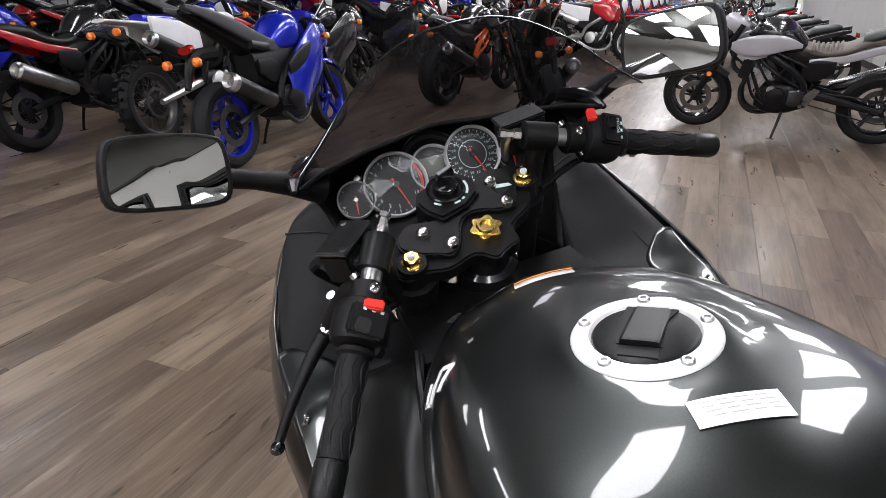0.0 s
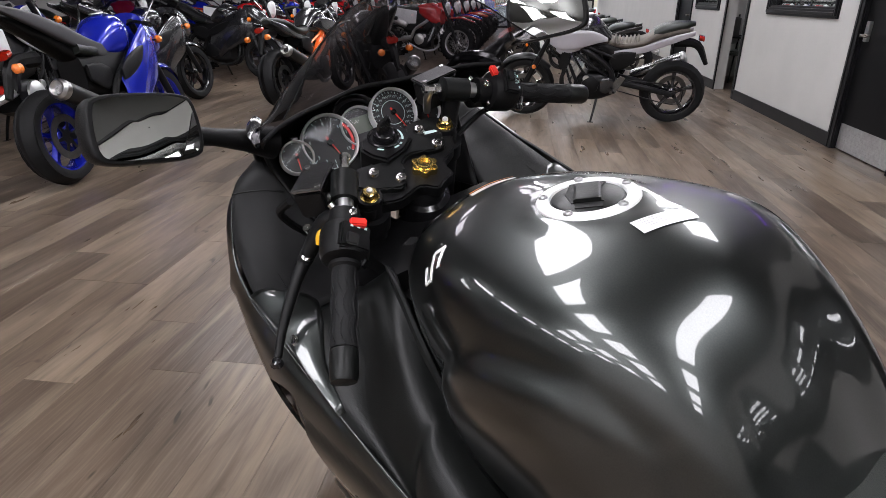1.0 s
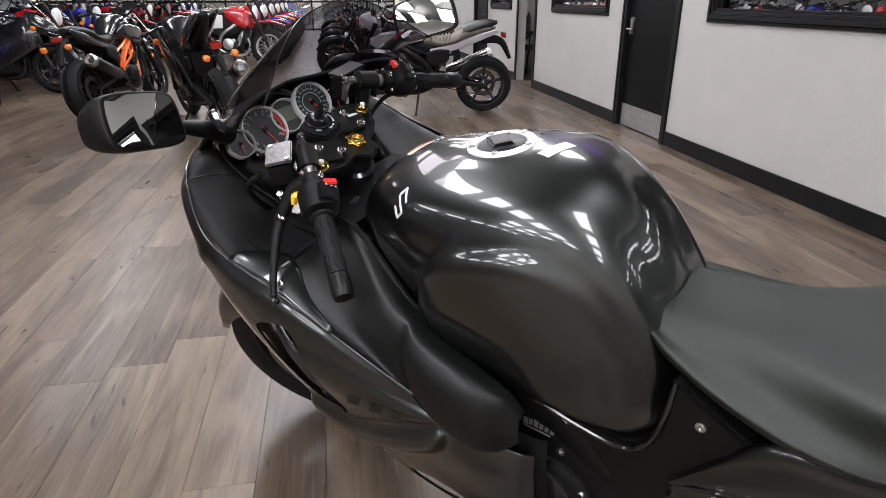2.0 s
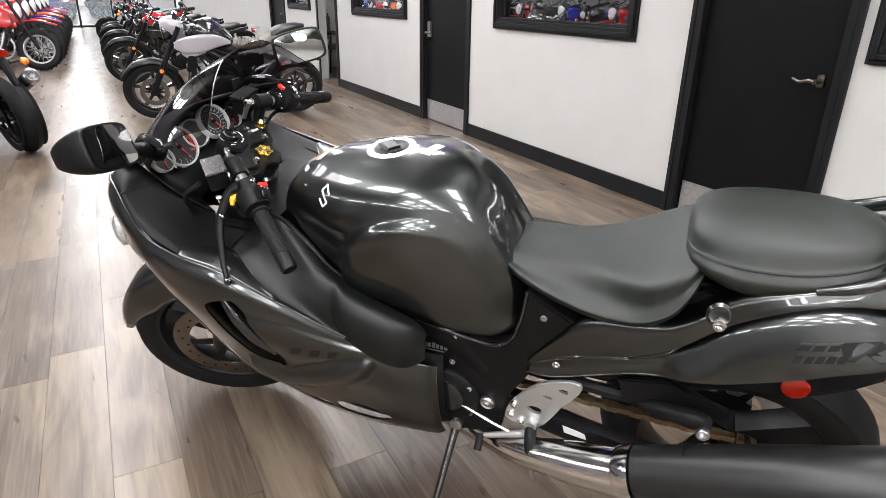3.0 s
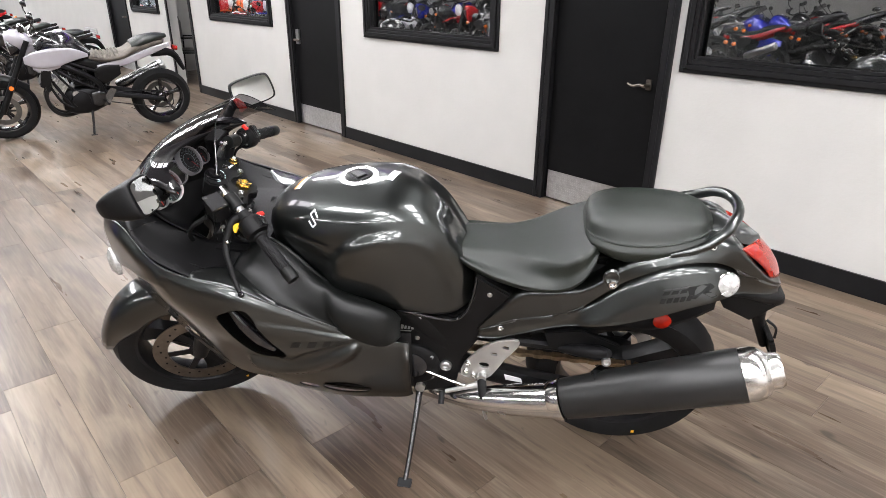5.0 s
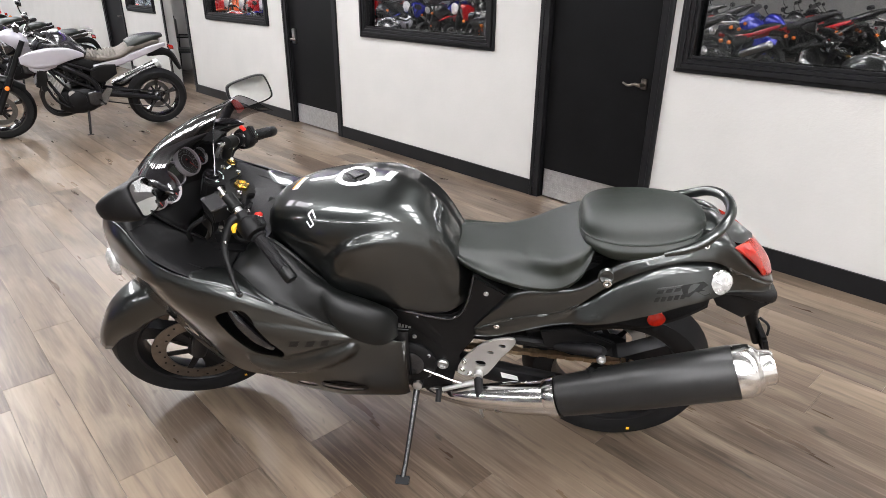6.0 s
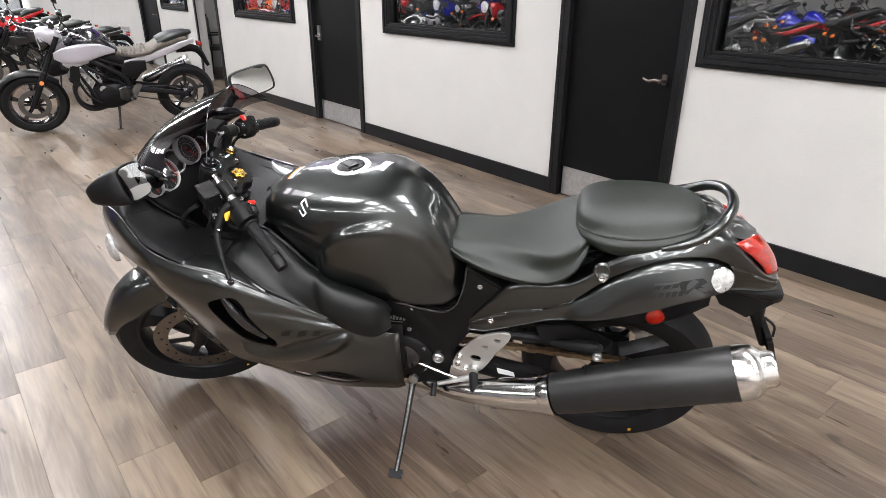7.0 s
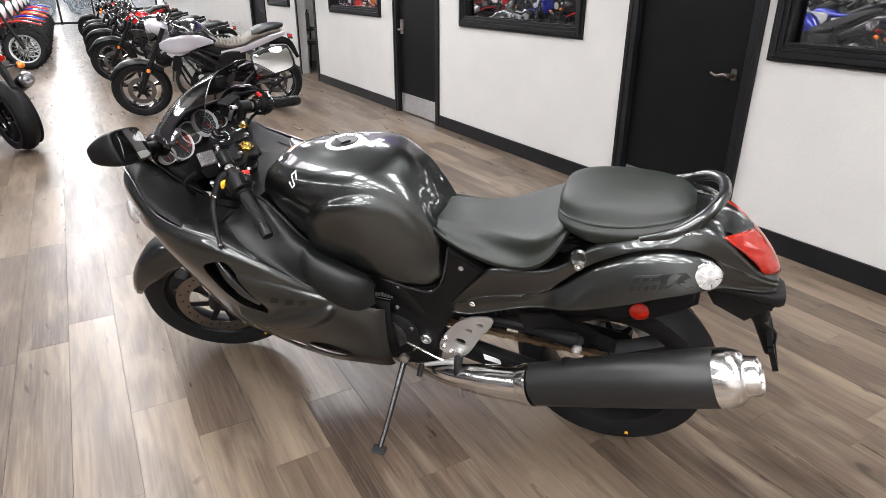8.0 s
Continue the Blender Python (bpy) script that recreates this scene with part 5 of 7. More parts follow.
for s in (1, -1):
    ax = Vector((-0.170, s * 0.228, -0.066)).normalized()
    p0 = Vector((0.052, s * 0.130, 0.054))
    L0 = 0.295
    P = lambda d: p0 + ax * d
    bar = turned("handlebar", lathe([(0, 0.017), (0.001, 0.0195), (0.045, 0.0195), (0.046, 0.012), (0.15, 0.012), (0.29, 0.012)], p0, ax, 20), SATIN, None, "black clip-on handlebar")
    turned("bar_end_ring", lathe([(0.046, 0.0128), (0.060, 0.0128)], p0, ax, 18), STEEL, bar, "bare steel band")
    turned("bar_clamp", lathe([(0.0, 0.031), (0.028, 0.031)], (0.028, s * 0.106, -0.052), (0, 0, 1), 22), DARKMETAL, bar)
    turned("bar_bracket", tube([(0.030, s * 0.130, -0.040), (0.040, s * 0.142, 0.0), P(0.022)], [0.014, 0.015, 0.016], 10), DARKMETAL, bar)
    # lever perch with its reservoir
    turned("perch", tube([P(0.064), P(0.085)], 0.021, 16), MATTE, bar)
    turned("perch_arm", tube([P(0.075), P(0.085) + Vector((0.035, 0, -0.012)), Vector((0.048, s * 0.235, -0.03))], [0.014, 0.013, 0.011], 10), MATTE, bar)
    for d, o in ((0.072, (0.018, 0, 0.012)), (0.074, (-0.016, 0, -0.014)), (0.070, (-0.012, 0, 0.016))):
        turned("bolt", lathe([(0, 0.006), (0.006, 0.006), (0.007, 0.004)], P(d) + Vector(o), (o[0], 0, o[2]), 10), CHROME, bar)
    rz = Vector((0.32, s * 0.01, 0.95)).normalized()
    rx = Vector((-0.026, s * 0.057, 0.008))
    rx = (rx - rz * rx.dot(rz)).normalized()
    rm = Matrix((rx, rz.cross(rx), rz)).transposed().to_4x4()
    rm.translation = Vector((0.087, s * 0.159, 0.054)) - rz * 0.027
    res = turned("reservoir", box((0.066, 0.044, 0.044), (0, 0, 0), 0.004, rm), MATTE, None, "black fluid reservoir" if s > 0 else "black front brake fluid reservoir")
    # left lid gets a paler metal, standing in for lamp sheen on a dark lid
    turned("reservoir_lid", box((0.068, 0.046, 0.006), (0, 0, 0.0245), 0.002, rm), ALLOYLID if s > 0 else SATIN, res, "flat reservoir lid, paler to stand in for lamp sheen" if s > 0 else "flat satin reservoir lid")
    for q in (-1, 1):
        turned("screw", lathe([(0, 0.004), (0.0015, 0.004)], rm @ Vector((q * 0.026, q * 0.015, 0.0275)), rm.to_3x3() @ Vector((0, 0, 1)), 8), CHROME, res)
    turned("sight_glass", lathe([(0, 0.0125), (0.004, 0.0125), (0.005, 0.009), (0.002, 0.008), (0.002, 0)], rm @ Vector((0.012, s * 0.0215, -0.004)), rm.to_3x3() @ Vector((0, s, 0)), 18), CHROME, res, "chrome-ringed sight glass")
    turned("sight_window", lathe([(0.003, 0.0), (0.0032, 0.0085)], rm @ Vector((0.012, s * 0.0215, -0.004)), rm.to_3x3() @ Vector((0, s, 0)), 14), GLOSS, res)
    bt = p0 - ax * 0.004
    turned("banjo_bolt", lathe([(0, 0.0085), (0.010, 0.0085), (0.011, 0.0065), (0.022, 0.006), (0.023, 0.008), (0.030, 0.008), (0.031, 0.006)], bt, -ax, 6), CHROME, bar, "chrome hose fitting")
    turned("hose_union", tube([bt - ax * 0.016, bt - ax * 0.018 + Vector((0.004, 0, -0.02)), bt - ax * 0.010 + Vector((0.012, 0, -0.05))], [0.006, 0.007, 0.006], 8), STEEL, bar)
    # switch block
    sw = turned("switch_block", lathe([(0.086, 0.021), (0.090, 0.030), (0.098, 0.033), (0.128, 0.033), (0.136, 0.030), (0.140, 0.020)], p0, ax, 20, squash=1.05), MATTE, None, "black handlebar switch block")
    up = Vector((-0.25, 0, 1)).normalized()
    side = ax.cross(up).normalized() * s
    fm = frame_of(P(0.113) + up * 0.03 - side * 0.0 + Vector((-0.012, 0, 0)), (up + Vector((-0.6, 0, 0))).normalized(), ax * s)
    turned("switch_face", box((0.042, 0.034, 0.012), (0, 0, -0.003), 0.003, fm), MATTE, sw)
    turned("rocker", box((0.018, 0.016, 0.006), (0.006, 0.006, 0.005), 0.002, fm), GLOSS, sw, "black rocker switch")
    turned("kill_switch" if s < 0 else "flasher_switch", box((0.022, 0.012, 0.010), (0, 0, 0), 0.002, frame_of(P(0.094 if s > 0 else 0.108) + up * (0.036 if s < 0 else 0.034) + (Vector((0.02, 0, 0)) if s < 0 else Vector((-0.016, 0, 0))), up, ax)), RED, sw, "red switch")
    for q in range(3):
        turned("switch_print", box((0.004, 0.003, 0.0006), (-0.012 + q * 0.010, -0.012, 0.0034), 0, fm), WHITEINK, sw)
    if s < 0:
        turned("switch_lettering", lettering("MODE", 0.0075, fm @ Matrix.Translation((0.004, -0.0065, 0.0034)) @ Matrix.Rotation(radians(180), 4, "Z"), bmesh.new()), WHITEINK, sw, "small white lettering")
    turned("lower_button", box((0.014, 0.012, 0.008), (0, 0, 0), 0.002, frame_of(P(0.122) - up * 0.004 + Vector((-0.033, 0, 0)), (-1, 0, 0.2), ax)), GLOSS, sw)
    if s > 0:
        turned("passing_trigger", tube([P(0.10) + Vector((0.026, 0, -0.010)), P(0.108) + Vector((0.040, 0, -0.012)), P(0.12) + Vector((0.046, 0, -0.02))], [0.007, 0.008, 0.004], 8), YELLOW, sw, "yellow passing trigger")
    # grip with its moulded ribs
    gb = lathe([(0.140, 0.017), (0.142, 0.0205), (0.147, 0.0205), (0.150, 0.0165), (0.255, 0.0165), (0.257, 0.0172)], p0, ax, 24)
    gbase = ax.orthogonal().normalized()
    grip = turned("grip", gb, RUBBER, None, "ribbed black rubber grip")
    for k in range(9):
        for j in range(3):
            a0 = math.tau * (k + 0.33 * j) / 9
            pts = []
            for i in range(4):
                d = 0.152 + j * 0.034 + i * 0.0115
                a1 = a0 + 0.22 * math.sin(i * 1.3)
                pts.append(P(d) + (gbase * math.cos(a1) + ax.cross(gbase) * math.sin(a1)) * 0.0166)
            turned("rib", tube(pts, [0.0006, 0.0015, 0.0015, 0.0005], 5, 2), RUBBER, grip)
    turned("bar_weight", lathe([(0.258, 0.0165), (0.262, 0.0178), (0.292, 0.0178), (0.298, 0.0155), (0.299, 0)], p0, ax, 22), SATIN, grip, "black bar-end weight")
    lev = [(0.048, 0.235, -0.03), (0.042, 0.262, -0.043), (0.03, 0.295, -0.058), (0.018, 0.325, -0.073), (0.004, 0.352, -0.087)]
    lever = turned("lever", tube([(a, s * b, c) for a, b, c in lev], [0.010, 0.009, 0.0075, 0.0065, 0.006], 10), MATTE, None, "black control lever")
    turned("lever_ball", lathe([(-0.009, 0.0), (-0.007, 0.006), (0, 0.0092), (0.007, 0.006), (0.009, 0)], (0.0, s * 0.358, -0.09), (0, 0, 1), 12), GLOSS, lever)
    turned("pivot_bolt", lathe([(0, 0.009), (0.007, 0.009), (0.009, 0.006), (0.009, 0)], (0.046, s * 0.232, -0.024), (-0.3, 0, 1), 12), CHROME, lever, "chrome pivot bolt")
    turned("adjuster", lathe([(0, 0.006), (0.014, 0.006)], (0.058, s * 0.205, -0.004), (0.2, s * 0.3, 1), 10), CHROME, lever)
    # hoses and wires
    turned("hose", tube([(0.105, s * 0.19, 0.02), (0.135, s * 0.185, -0.03), (0.12, s * 0.13, -0.12), (0.06, s * 0.05, -0.2)], 0.006, 8), RUBBER, None, "black hydraulic hose")
    turned("cable", tube([P(0.13) + Vector((0.0, 0, -0.03)), P(0.10) + Vector((0.02, 0, -0.055)), Vector((0.03, s * 0.09, -0.06)), Vector((0.02, s * 0.04, -0.10))], 0.005, 8), RUBBER, None, "black cable")

# ---- instruments ----
DN = Vector((-0.88, 0.04, 0.45)).normalized()


def dial(name, c, r, label, ticks=0, needle=None, red=None, bezel=SILVER, first=290, sweep=325, numbers=(), size=0.2, ring=0):
    fm = frame_of(c, DN, (0, 0, 1))
    d = part(name, lathe([(-0.014, r * 1.04), (0.003, r * 1.04), (0.0065, r * 1.005), (0.006, r * 0.975), (0.003, r * 0.955), (-0.002, r * 0.94)], c, DN, 40, caps=False), bezel, hyper, label)
    part("dial_face", lathe([(-0.004, r * 0.95), (-0.004, 0.0)], c, DN, 36, caps=False), DIALFACE, d)
    tk = bmesh.new()
    for k in range(ticks):
        a = radians(first - sweep * k / (ticks - 1))
        big = k % 2 == 0
        ln = 0.09 if big else 0.055
        mm = fm @ Matrix.Rotation(a, 4, "Z") @ Matrix.Translation((r * (0.9 - ln / 2), 0, -0.0035))
        box((r * ln, 0.0010 if big else 0.0006, 0.0005), bm=tk, m=mm)
    for k, words in enumerate(numbers):
        a = radians(first - sweep * k / (len(numbers) - 1))
        lettering(words, r * size, fm @ Matrix.Translation((r * 0.70 * math.cos(a), r * 0.70 * math.sin(a), -0.0033)), tk)
    if ring:
        lathe([(-0.0036, r * ring), (-0.0030, r * ring), (-0.0030, r * (ring - 0.02)), (-0.0036, r * (ring - 0.02))], c, DN, 36, tk, False)
    if ticks:
        part("dial_marks", tk, WHITEINK, d, "white scale marks and numbers", False)
    if red:
        arc = bmesh.new()
        rows = [[fm @ Vector((r * q * math.cos(radians(a)), r * q * math.sin(radians(a)), -0.0032)) for q in (0.8, 0.9)] for a in np.linspace(red[0], red[1], 8)]
        grid(arc, rows)
        part("red_zone", arc, RED, d)
    if needle is not None:
        a = radians(needle)
        nb = slab([(-r * 0.22, -0.0016), (r * 0.8, -0.0006), (r * 0.8, 0.0006), (-r * 0.22, 0.0016)], 0.001, fm @ Matrix.Rotation(a, 4, "Z") @ Matrix.Translation((0, 0, 0.0)))
        part("needle", nb, RED, d, "red needle", False)
        part("needle_hub", lathe([(-0.003, r * 0.12), (0.002, r * 0.11), (0.002, 0)], c, DN, 16), GLOSS, d)
    g = part("dial_glass", lathe([(0.004, r * 0.96), (0.0055, r * 0.5), (0.006, 0)], c, DN, 30, caps=False), DIALGLASS, d)
    g.visible_shadow = False
    return d


dial("tachometer", Vector((0.698, 0.073, 0.953)), 0.049, "round tachometer with a red zone", 27, -70, (-35, 40), numbers=[str(k) for k in range(14)], size=0.17)
dial("speedometer", Vector((0.690, -0.055, 0.970)), 0.043, "round speedometer with red needle", 37, -68, first=291, sweep=342, numbers=[str(k * 10) for k in range(19)], size=0.145, ring=0.52)
dial("temperature_gauge", Vector((0.690, 0.139, 0.949)), 0.028, "small temperature gauge", 7, -95, first=220, sweep=260)
dial("fuel_gauge", Vector((0.688, -0.120, 0.955)), 0.027, "small fuel gauge", 7, -95, first=220, sweep=260)
lcd = dial("display", Vector((0.704, 0.008, 0.960)), 0.036, "round grey display", 0)
part("display_hood", lathe([(-0.016, 0.054), (0.000, 0.054), (0.004, 0.051), (0.002, 0.047), (-0.004, 0.040)], Vector((0.712, 0.008, 0.966)), DN, 40, caps=False), GLOSS, lcd, "glossy black outer ring")
fm = frame_of((0.706, 0.008, 0.962), DN)
part("lcd_panel", slab([(-0.022, -0.014), (0.022, -0.014), (0.022, 0.016), (-0.022, 0.016)], 0.001, fm @ Matrix.Translation((0, 0, -0.0035))), LCD, lcd, "", False)
for y, z in ((0.128, 0.973), (0.108, 0.915)):
    x = 0.705 - (0.95 - z) * 0.5 - 0.0
    part("warning_lamp", lathe([(0, 0.009), (0.004, 0.009), (0.005, 0.006), (0.003, 0.005), (0.003, 0)], (x, y, z), DN, 16), GLOSS, hyper, "small round warning lamp")
lip = [(0.565, 0.214, 1.03), (0.60, 0.175, 1.035), (0.65, 0.12, 1.03), (0.675, 0.06, 1.03), (0.682, 0, 1.035)]
back = [(0.70, 0.205, 0.985), (0.745, 0.17, 0.98), (0.775, 0.12, 0.985), (0.79, 0.06, 0.99), (0.795, 0, 0.995)]
foot = [(0.80, 0.185, 0.925), (0.83, 0.15, 0.91), (0.85, 0.11, 0.905), (0.87, 0.06, 0.90), (0.88, 0, 0.895)]
thick(part("dash_cowl", loft([both(lip), both(back), both(foot)], 6, 5), MATTE, hyper, "matte black dash cowl", angle=80), 0.006)
p1 = [(0.625, 0.208, 1.0), (0.70, 0.17, 0.995), (0.735, 0.12, 1.0), (0.745, 0.06, 1.005), (0.75, 0, 1.008)]
p2 = [(0.685, 0.19, 0.945), (0.725, 0.16, 0.935), (0.728, 0.11, 0.935), (0.728, 0.05, 0.935), (0.73, 0, 0.935)]
p3 = [(0.645, 0.17, 0.88), (0.68, 0.14, 0.87), (0.68, 0.10, 0.865), (0.68, 0.05, 0.865), (0.68, 0, 0.865)]
p4 = [(0.58, 0.14, 0.82), (0.64, 0.11, 0.83), (0.66, 0.08, 0.83), (0.66, 0.04, 0.83), (0.66, 0, 0.83)]
thick(part("dash_panel", loft([both(lip), both(p1), both(p2), both(p3), both(p4)], 5, 5), MATTE, hyper, "matte black instrument panel", angle=80), 0.004)

# ---- frame, engine, radiator ----
for s in (1, -1):
    spar = loft([[(x, s * (y + dy), z + dz) for dy, dz in ((0.018, 0.04), (0.022, 0), (0.018, -0.04), (-0.018, -0.04), (-0.018, 0.04))] for x, y, z in ((0.46, 0.07, 0.80), (0.38, 0.105, 0.75), (0.25, 0.122, 0.69), (0.10, 0.125, 0.62), (-0.03, 0.12, 0.56), (-0.12, 0.115, 0.47))], 4, 2, True, True)
    part("frame_spar", spar, MATTE, hyper, "black frame spar", angle=50)
    cm = Matrix(((1, 0, 0, 0), (0, 0, s, 0), (0, 1, 0, 0), (0, 0, 0, 1)))
    plate = slab([(0.10, 0.625), (0.02, 0.615), (-0.06, 0.60), (-0.13, 0.595), (-0.172, 0.62), (-0.19, 0.68), (-0.20, 0.752), (-0.30, 0.69), (-0.215, 0.53), (-0.16, 0.43), (-0.13, 0.275), (-0.015, 0.262), (-0.02, 0.40), (0.05, 0.52)], 0.05, cm @ Matrix.Translation((0, 0, 0.088)), 0.006)
    fp = part("frame_plate", plate, MATTE, hyper, "black frame side plate")
    part("tank_rail", tube([(0.10, s * 0.146, 0.632), (0.0, s * 0.15, 0.612), (-0.07, s * 0.15, 0.598), (-0.135, s * 0.148, 0.593), (-0.172, s * 0.144, 0.625), (-0.192, s * 0.136, 0.69), (-0.2, s * 0.13, 0.745)], 0.0045, 8), GLOSS, fp, "glossy black trim")
    bolt((-0.107, s * 0.138, 0.394), (0, s, 0), 0.019, STEEL, fp, "pivot_nut", 0.012)
    for x, z in ((-0.02, 0.50), (0.07, 0.60), (-0.238, 0.69), (-0.03, 0.58)):
        bolt((x, s * 0.138, z), (0, s, 0), 0.0075, STEEL, fp, "bolt", 0.004)
    part("name_plate", slab([(0.078, 0.563), (-0.026, 0.563), (-0.008, 0.518), (0.070, 0.522)], 0.002, cm @ Matrix.Translation((0, 0, 0.139)), 0.0006), SATIN, fp, "dark name plate with a row of pale bars", False)
    for k, (w, up) in enumerate(((0.011, 0.006), (0.007, 0), (0.008, -0.004), (0.007, 0), (0.008, 0.005), (0.007, 0), (0.007, 0), (0.008, 0))):
        x0, z0 = 0.068 - k * 0.0105, 0.549
        part("plate_bar", slab([(x0, z0 + max(up, 0)), (x0 - w, z0 + max(up, 0) * 0.6), (x0 - w + 0.003, z0 - 0.013 + min(up, 0)), (x0 + 0.003, z0 - 0.013)], 0.001, cm @ Matrix.Translation((0, 0, 0.1412))), ALLOY, fp, "", False)
    part("plate_line", slab([(0.05, 0.530), (-0.004, 0.530), (-0.002, 0.527), (0.048, 0.527)], 0.001, cm @ Matrix.Translation((0, 0, 0.1412))), ALLOY, fp, "", False)
    bolt((-0.272, s * 0.156, 0.584), (0, s, 0), 0.009, CHROME, hyper, "fastener", 0.005)
engine = part("engine", box((0.42, 0.24, 0.34), (0.16, 0, 0.42), 0.04), DARKMETAL, hyper, "black cast engine block")
part("crankcase_cover", lathe([(0, 0.085), (0.03, 0.083), (0.04, 0.07), (0.042, 0)], (-0.005, 0.115, 0.39), (0, 1, 0), 28), MATTE, engine, "black sprocket cover")
for k in range(5):
    a = math.tau * k / 5
    bolt((-0.005 + 0.072 * math.cos(a), 0.146, 0.39 + 0.072 * math.sin(a)), (0, 1, 0), 0.007, STEEL, engine, "bolt", 0.008)
part("cover_ring", lathe([(0, 0.05), (0.006, 0.05), (0.008, 0.044)], (-0.0, 0.155, 0.40), (0, 1, 0), 24), GLOSS, engine)
part("wiring_cover", box((0.22, 0.33, 0.13), (0.47, 0, 0.775), 0.03), MATTE, hyper, "black wiring cover ahead of the tank")
part("airbox", box((0.34, 0.2, 0.2), (0.22, 0, 0.72), 0.03), MATTE, hyper, "black airbox under the tank")
part("radiator", box((0.05, 0.36, 0.3), (0.52, 0, 0.50), 0.01), MATTE, hyper, "black radiator")
part("belly_pan", loft([both([(x, h, z), (x, h * 0.8, z - 0.04), (x, 0, z - 0.06)]) for x, h, z in ((0.50, 0.17, 0.33), (0.35, 0.168, 0.295), (0.2, 0.158, 0.27), (0.05, 0.148, 0.28))], 4, 4), MATTE, hyper, "matte black belly pan")
part("subframe", box((0.30, 0.18, 0.12), (-0.34, 0, 0.64), 0.02), MATTE, hyper, "black subframe and battery box")
part("seat_base", box((0.34, 0.2, 0.06), (-0.6, 0, 0.78), 0.015), MATTE, hyper, "black seat base")

# ---- swingarm, chain, rear fender ----
for s in (1, -1):
    arm = loft([[(x, s * (y + dy), z + dz) for dy, dz in ((0.018, h), (0.022, 0), (0.018, -h), (-0.016, -h), (-0.016, h))] for x, y, z, h in ((-0.09, 0.085, 0.375, 0.035), (-0.25, 0.105, 0.352, 0.032), (-0.45, 0.12, 0.33, 0.030), (-0.66, 0.125, 0.309, 0.03), (-0.71, 0.125, 0.305, 0.02))], 4, 2, True, True)
    sa = part("swingarm", arm, DARKMETAL, hyper, "black aluminium swingarm", angle=50)
    part("axle_nut", lathe([(0, 0.022), (0.014, 0.021), (0.016, 0.015)], (-0.66, s * 0.145, 0.311), (0, s, 0), 6), STEEL, sa)
part("warning_label", slab([(-0.29, 0.370), (-0.35, 0.357), (-0.352, 0.340), (-0.295, 0.348)], 0.0015, Matrix(((1, 0, 0, 0), (0, 0, 1, 0), (0, 1, 0, 0), (0, 0, 0, 1))) @ Matrix.Translation((0, 0, 0.134))), WHITEPLASTIC, hyper, "white label on the swingarm", False)
chain = bmesh.new()
loop = []
for k in range(96):
    s = k / 96
    if s < 0.42:
        loop.append((-0.10 - 0.56 * s / 0.42, 0.43 - 0.02 * s / 0.42))
    elif s < 0.54:
        a = radians(90 + 180 * (s - 0.42) / 0.12)
        loop.append((-0.66 + 0.1 * math.cos(a), 0.311 + 0.1 * math.sin(a)))
    elif s < 0.96:
        loop.append((-0.66 + 0.56 * (s - 0.54) / 0.42, 0.211 + 0.14 * (s - 0.54) / 0.42))
    else:
        a = radians(-90 + 180 * (s - 0.96) / 0.04)
        loop.append((-0.10 + 0.04 * math.cos(a), 0.39 + 0.04 * math.sin(a)))
for (x0, z0), (x1, z1) in zip(loop, loop[1:] + loop[:1]):
    m = Matrix.Translation(((x0 + x1) / 2, 0.085, (z0 + z1) / 2)) @ Matrix.Rotation(-math.atan2(z1 - z0, x1 - x0), 4, "Y")
    k = len(chain.faces)
    box((0.014, 0.016 if (k // 12) % 2 else 0.022, 0.015), bm=chain, m=m)
part("drive_chain", chain, CHAIN, hyper, "bronze-coloured drive chain", False)
part("chain_guard", tube([(-0.2, 0.095, 0.485), (-0.4, 0.098, 0.478), (-0.6, 0.10, 0.462)], [0.012, 0.016, 0.01], 8), MATTE, hyper, "black chain guard")
guard_rows = [both([(x, h, z), (x, h * 0.98, z + 0.05), (x, h * 0.9, z + 0.10), (x, h * 0.4, z + 0.12), (x, 0, z + 0.122)]) for x, h, z in ((-0.36, 0.118, 0.53), (-0.45, 0.122, 0.56), (-0.58, 0.124, 0.585), (-0.70, 0.122, 0.59), (-0.80, 0.112, 0.63), (-0.86, 0.10, 0.665))]
rf = part("rear_fender", loft(guard_rows, 4, 4), MATTE, hyper, "matte black rear inner fender", angle=80)
thick(rf, 0.004)
for s in (1, -1):
    part("side_reflector", lathe([(0, 0.025), (0.006, 0.025), (0.008, 0.021), (0.008, 0)], (-0.722, s * 0.124, 0.632), (0, s, 0.05), 24), REDLENS, rf, "round red side reflector")
part("rear_shock", lathe([(0, 0.03), (0.02, 0.03), (0.03, 0.022), (0.25, 0.022)], (-0.3, 0, 0.36), (0.15, 0, 1), 16), DARKMETAL, hyper)
hanger = part("plate_holder", tube([(-0.95, 0, 0.69), (-1.0, 0, 0.64), (-1.03, 0, 0.56), (-1.07, 0, 0.46)], [0.05, 0.04, 0.018, 0.012], 10), MATTE, hyper, "black number plate holder")
part("plate_panel", box((0.006, 0.16, 0.09), (0, 0, 0), 0.01, Matrix.Translation((-1.068, 0, 0.50)) @ Matrix.Rotation(radians(20), 4, "Y")), MATTE, hanger)
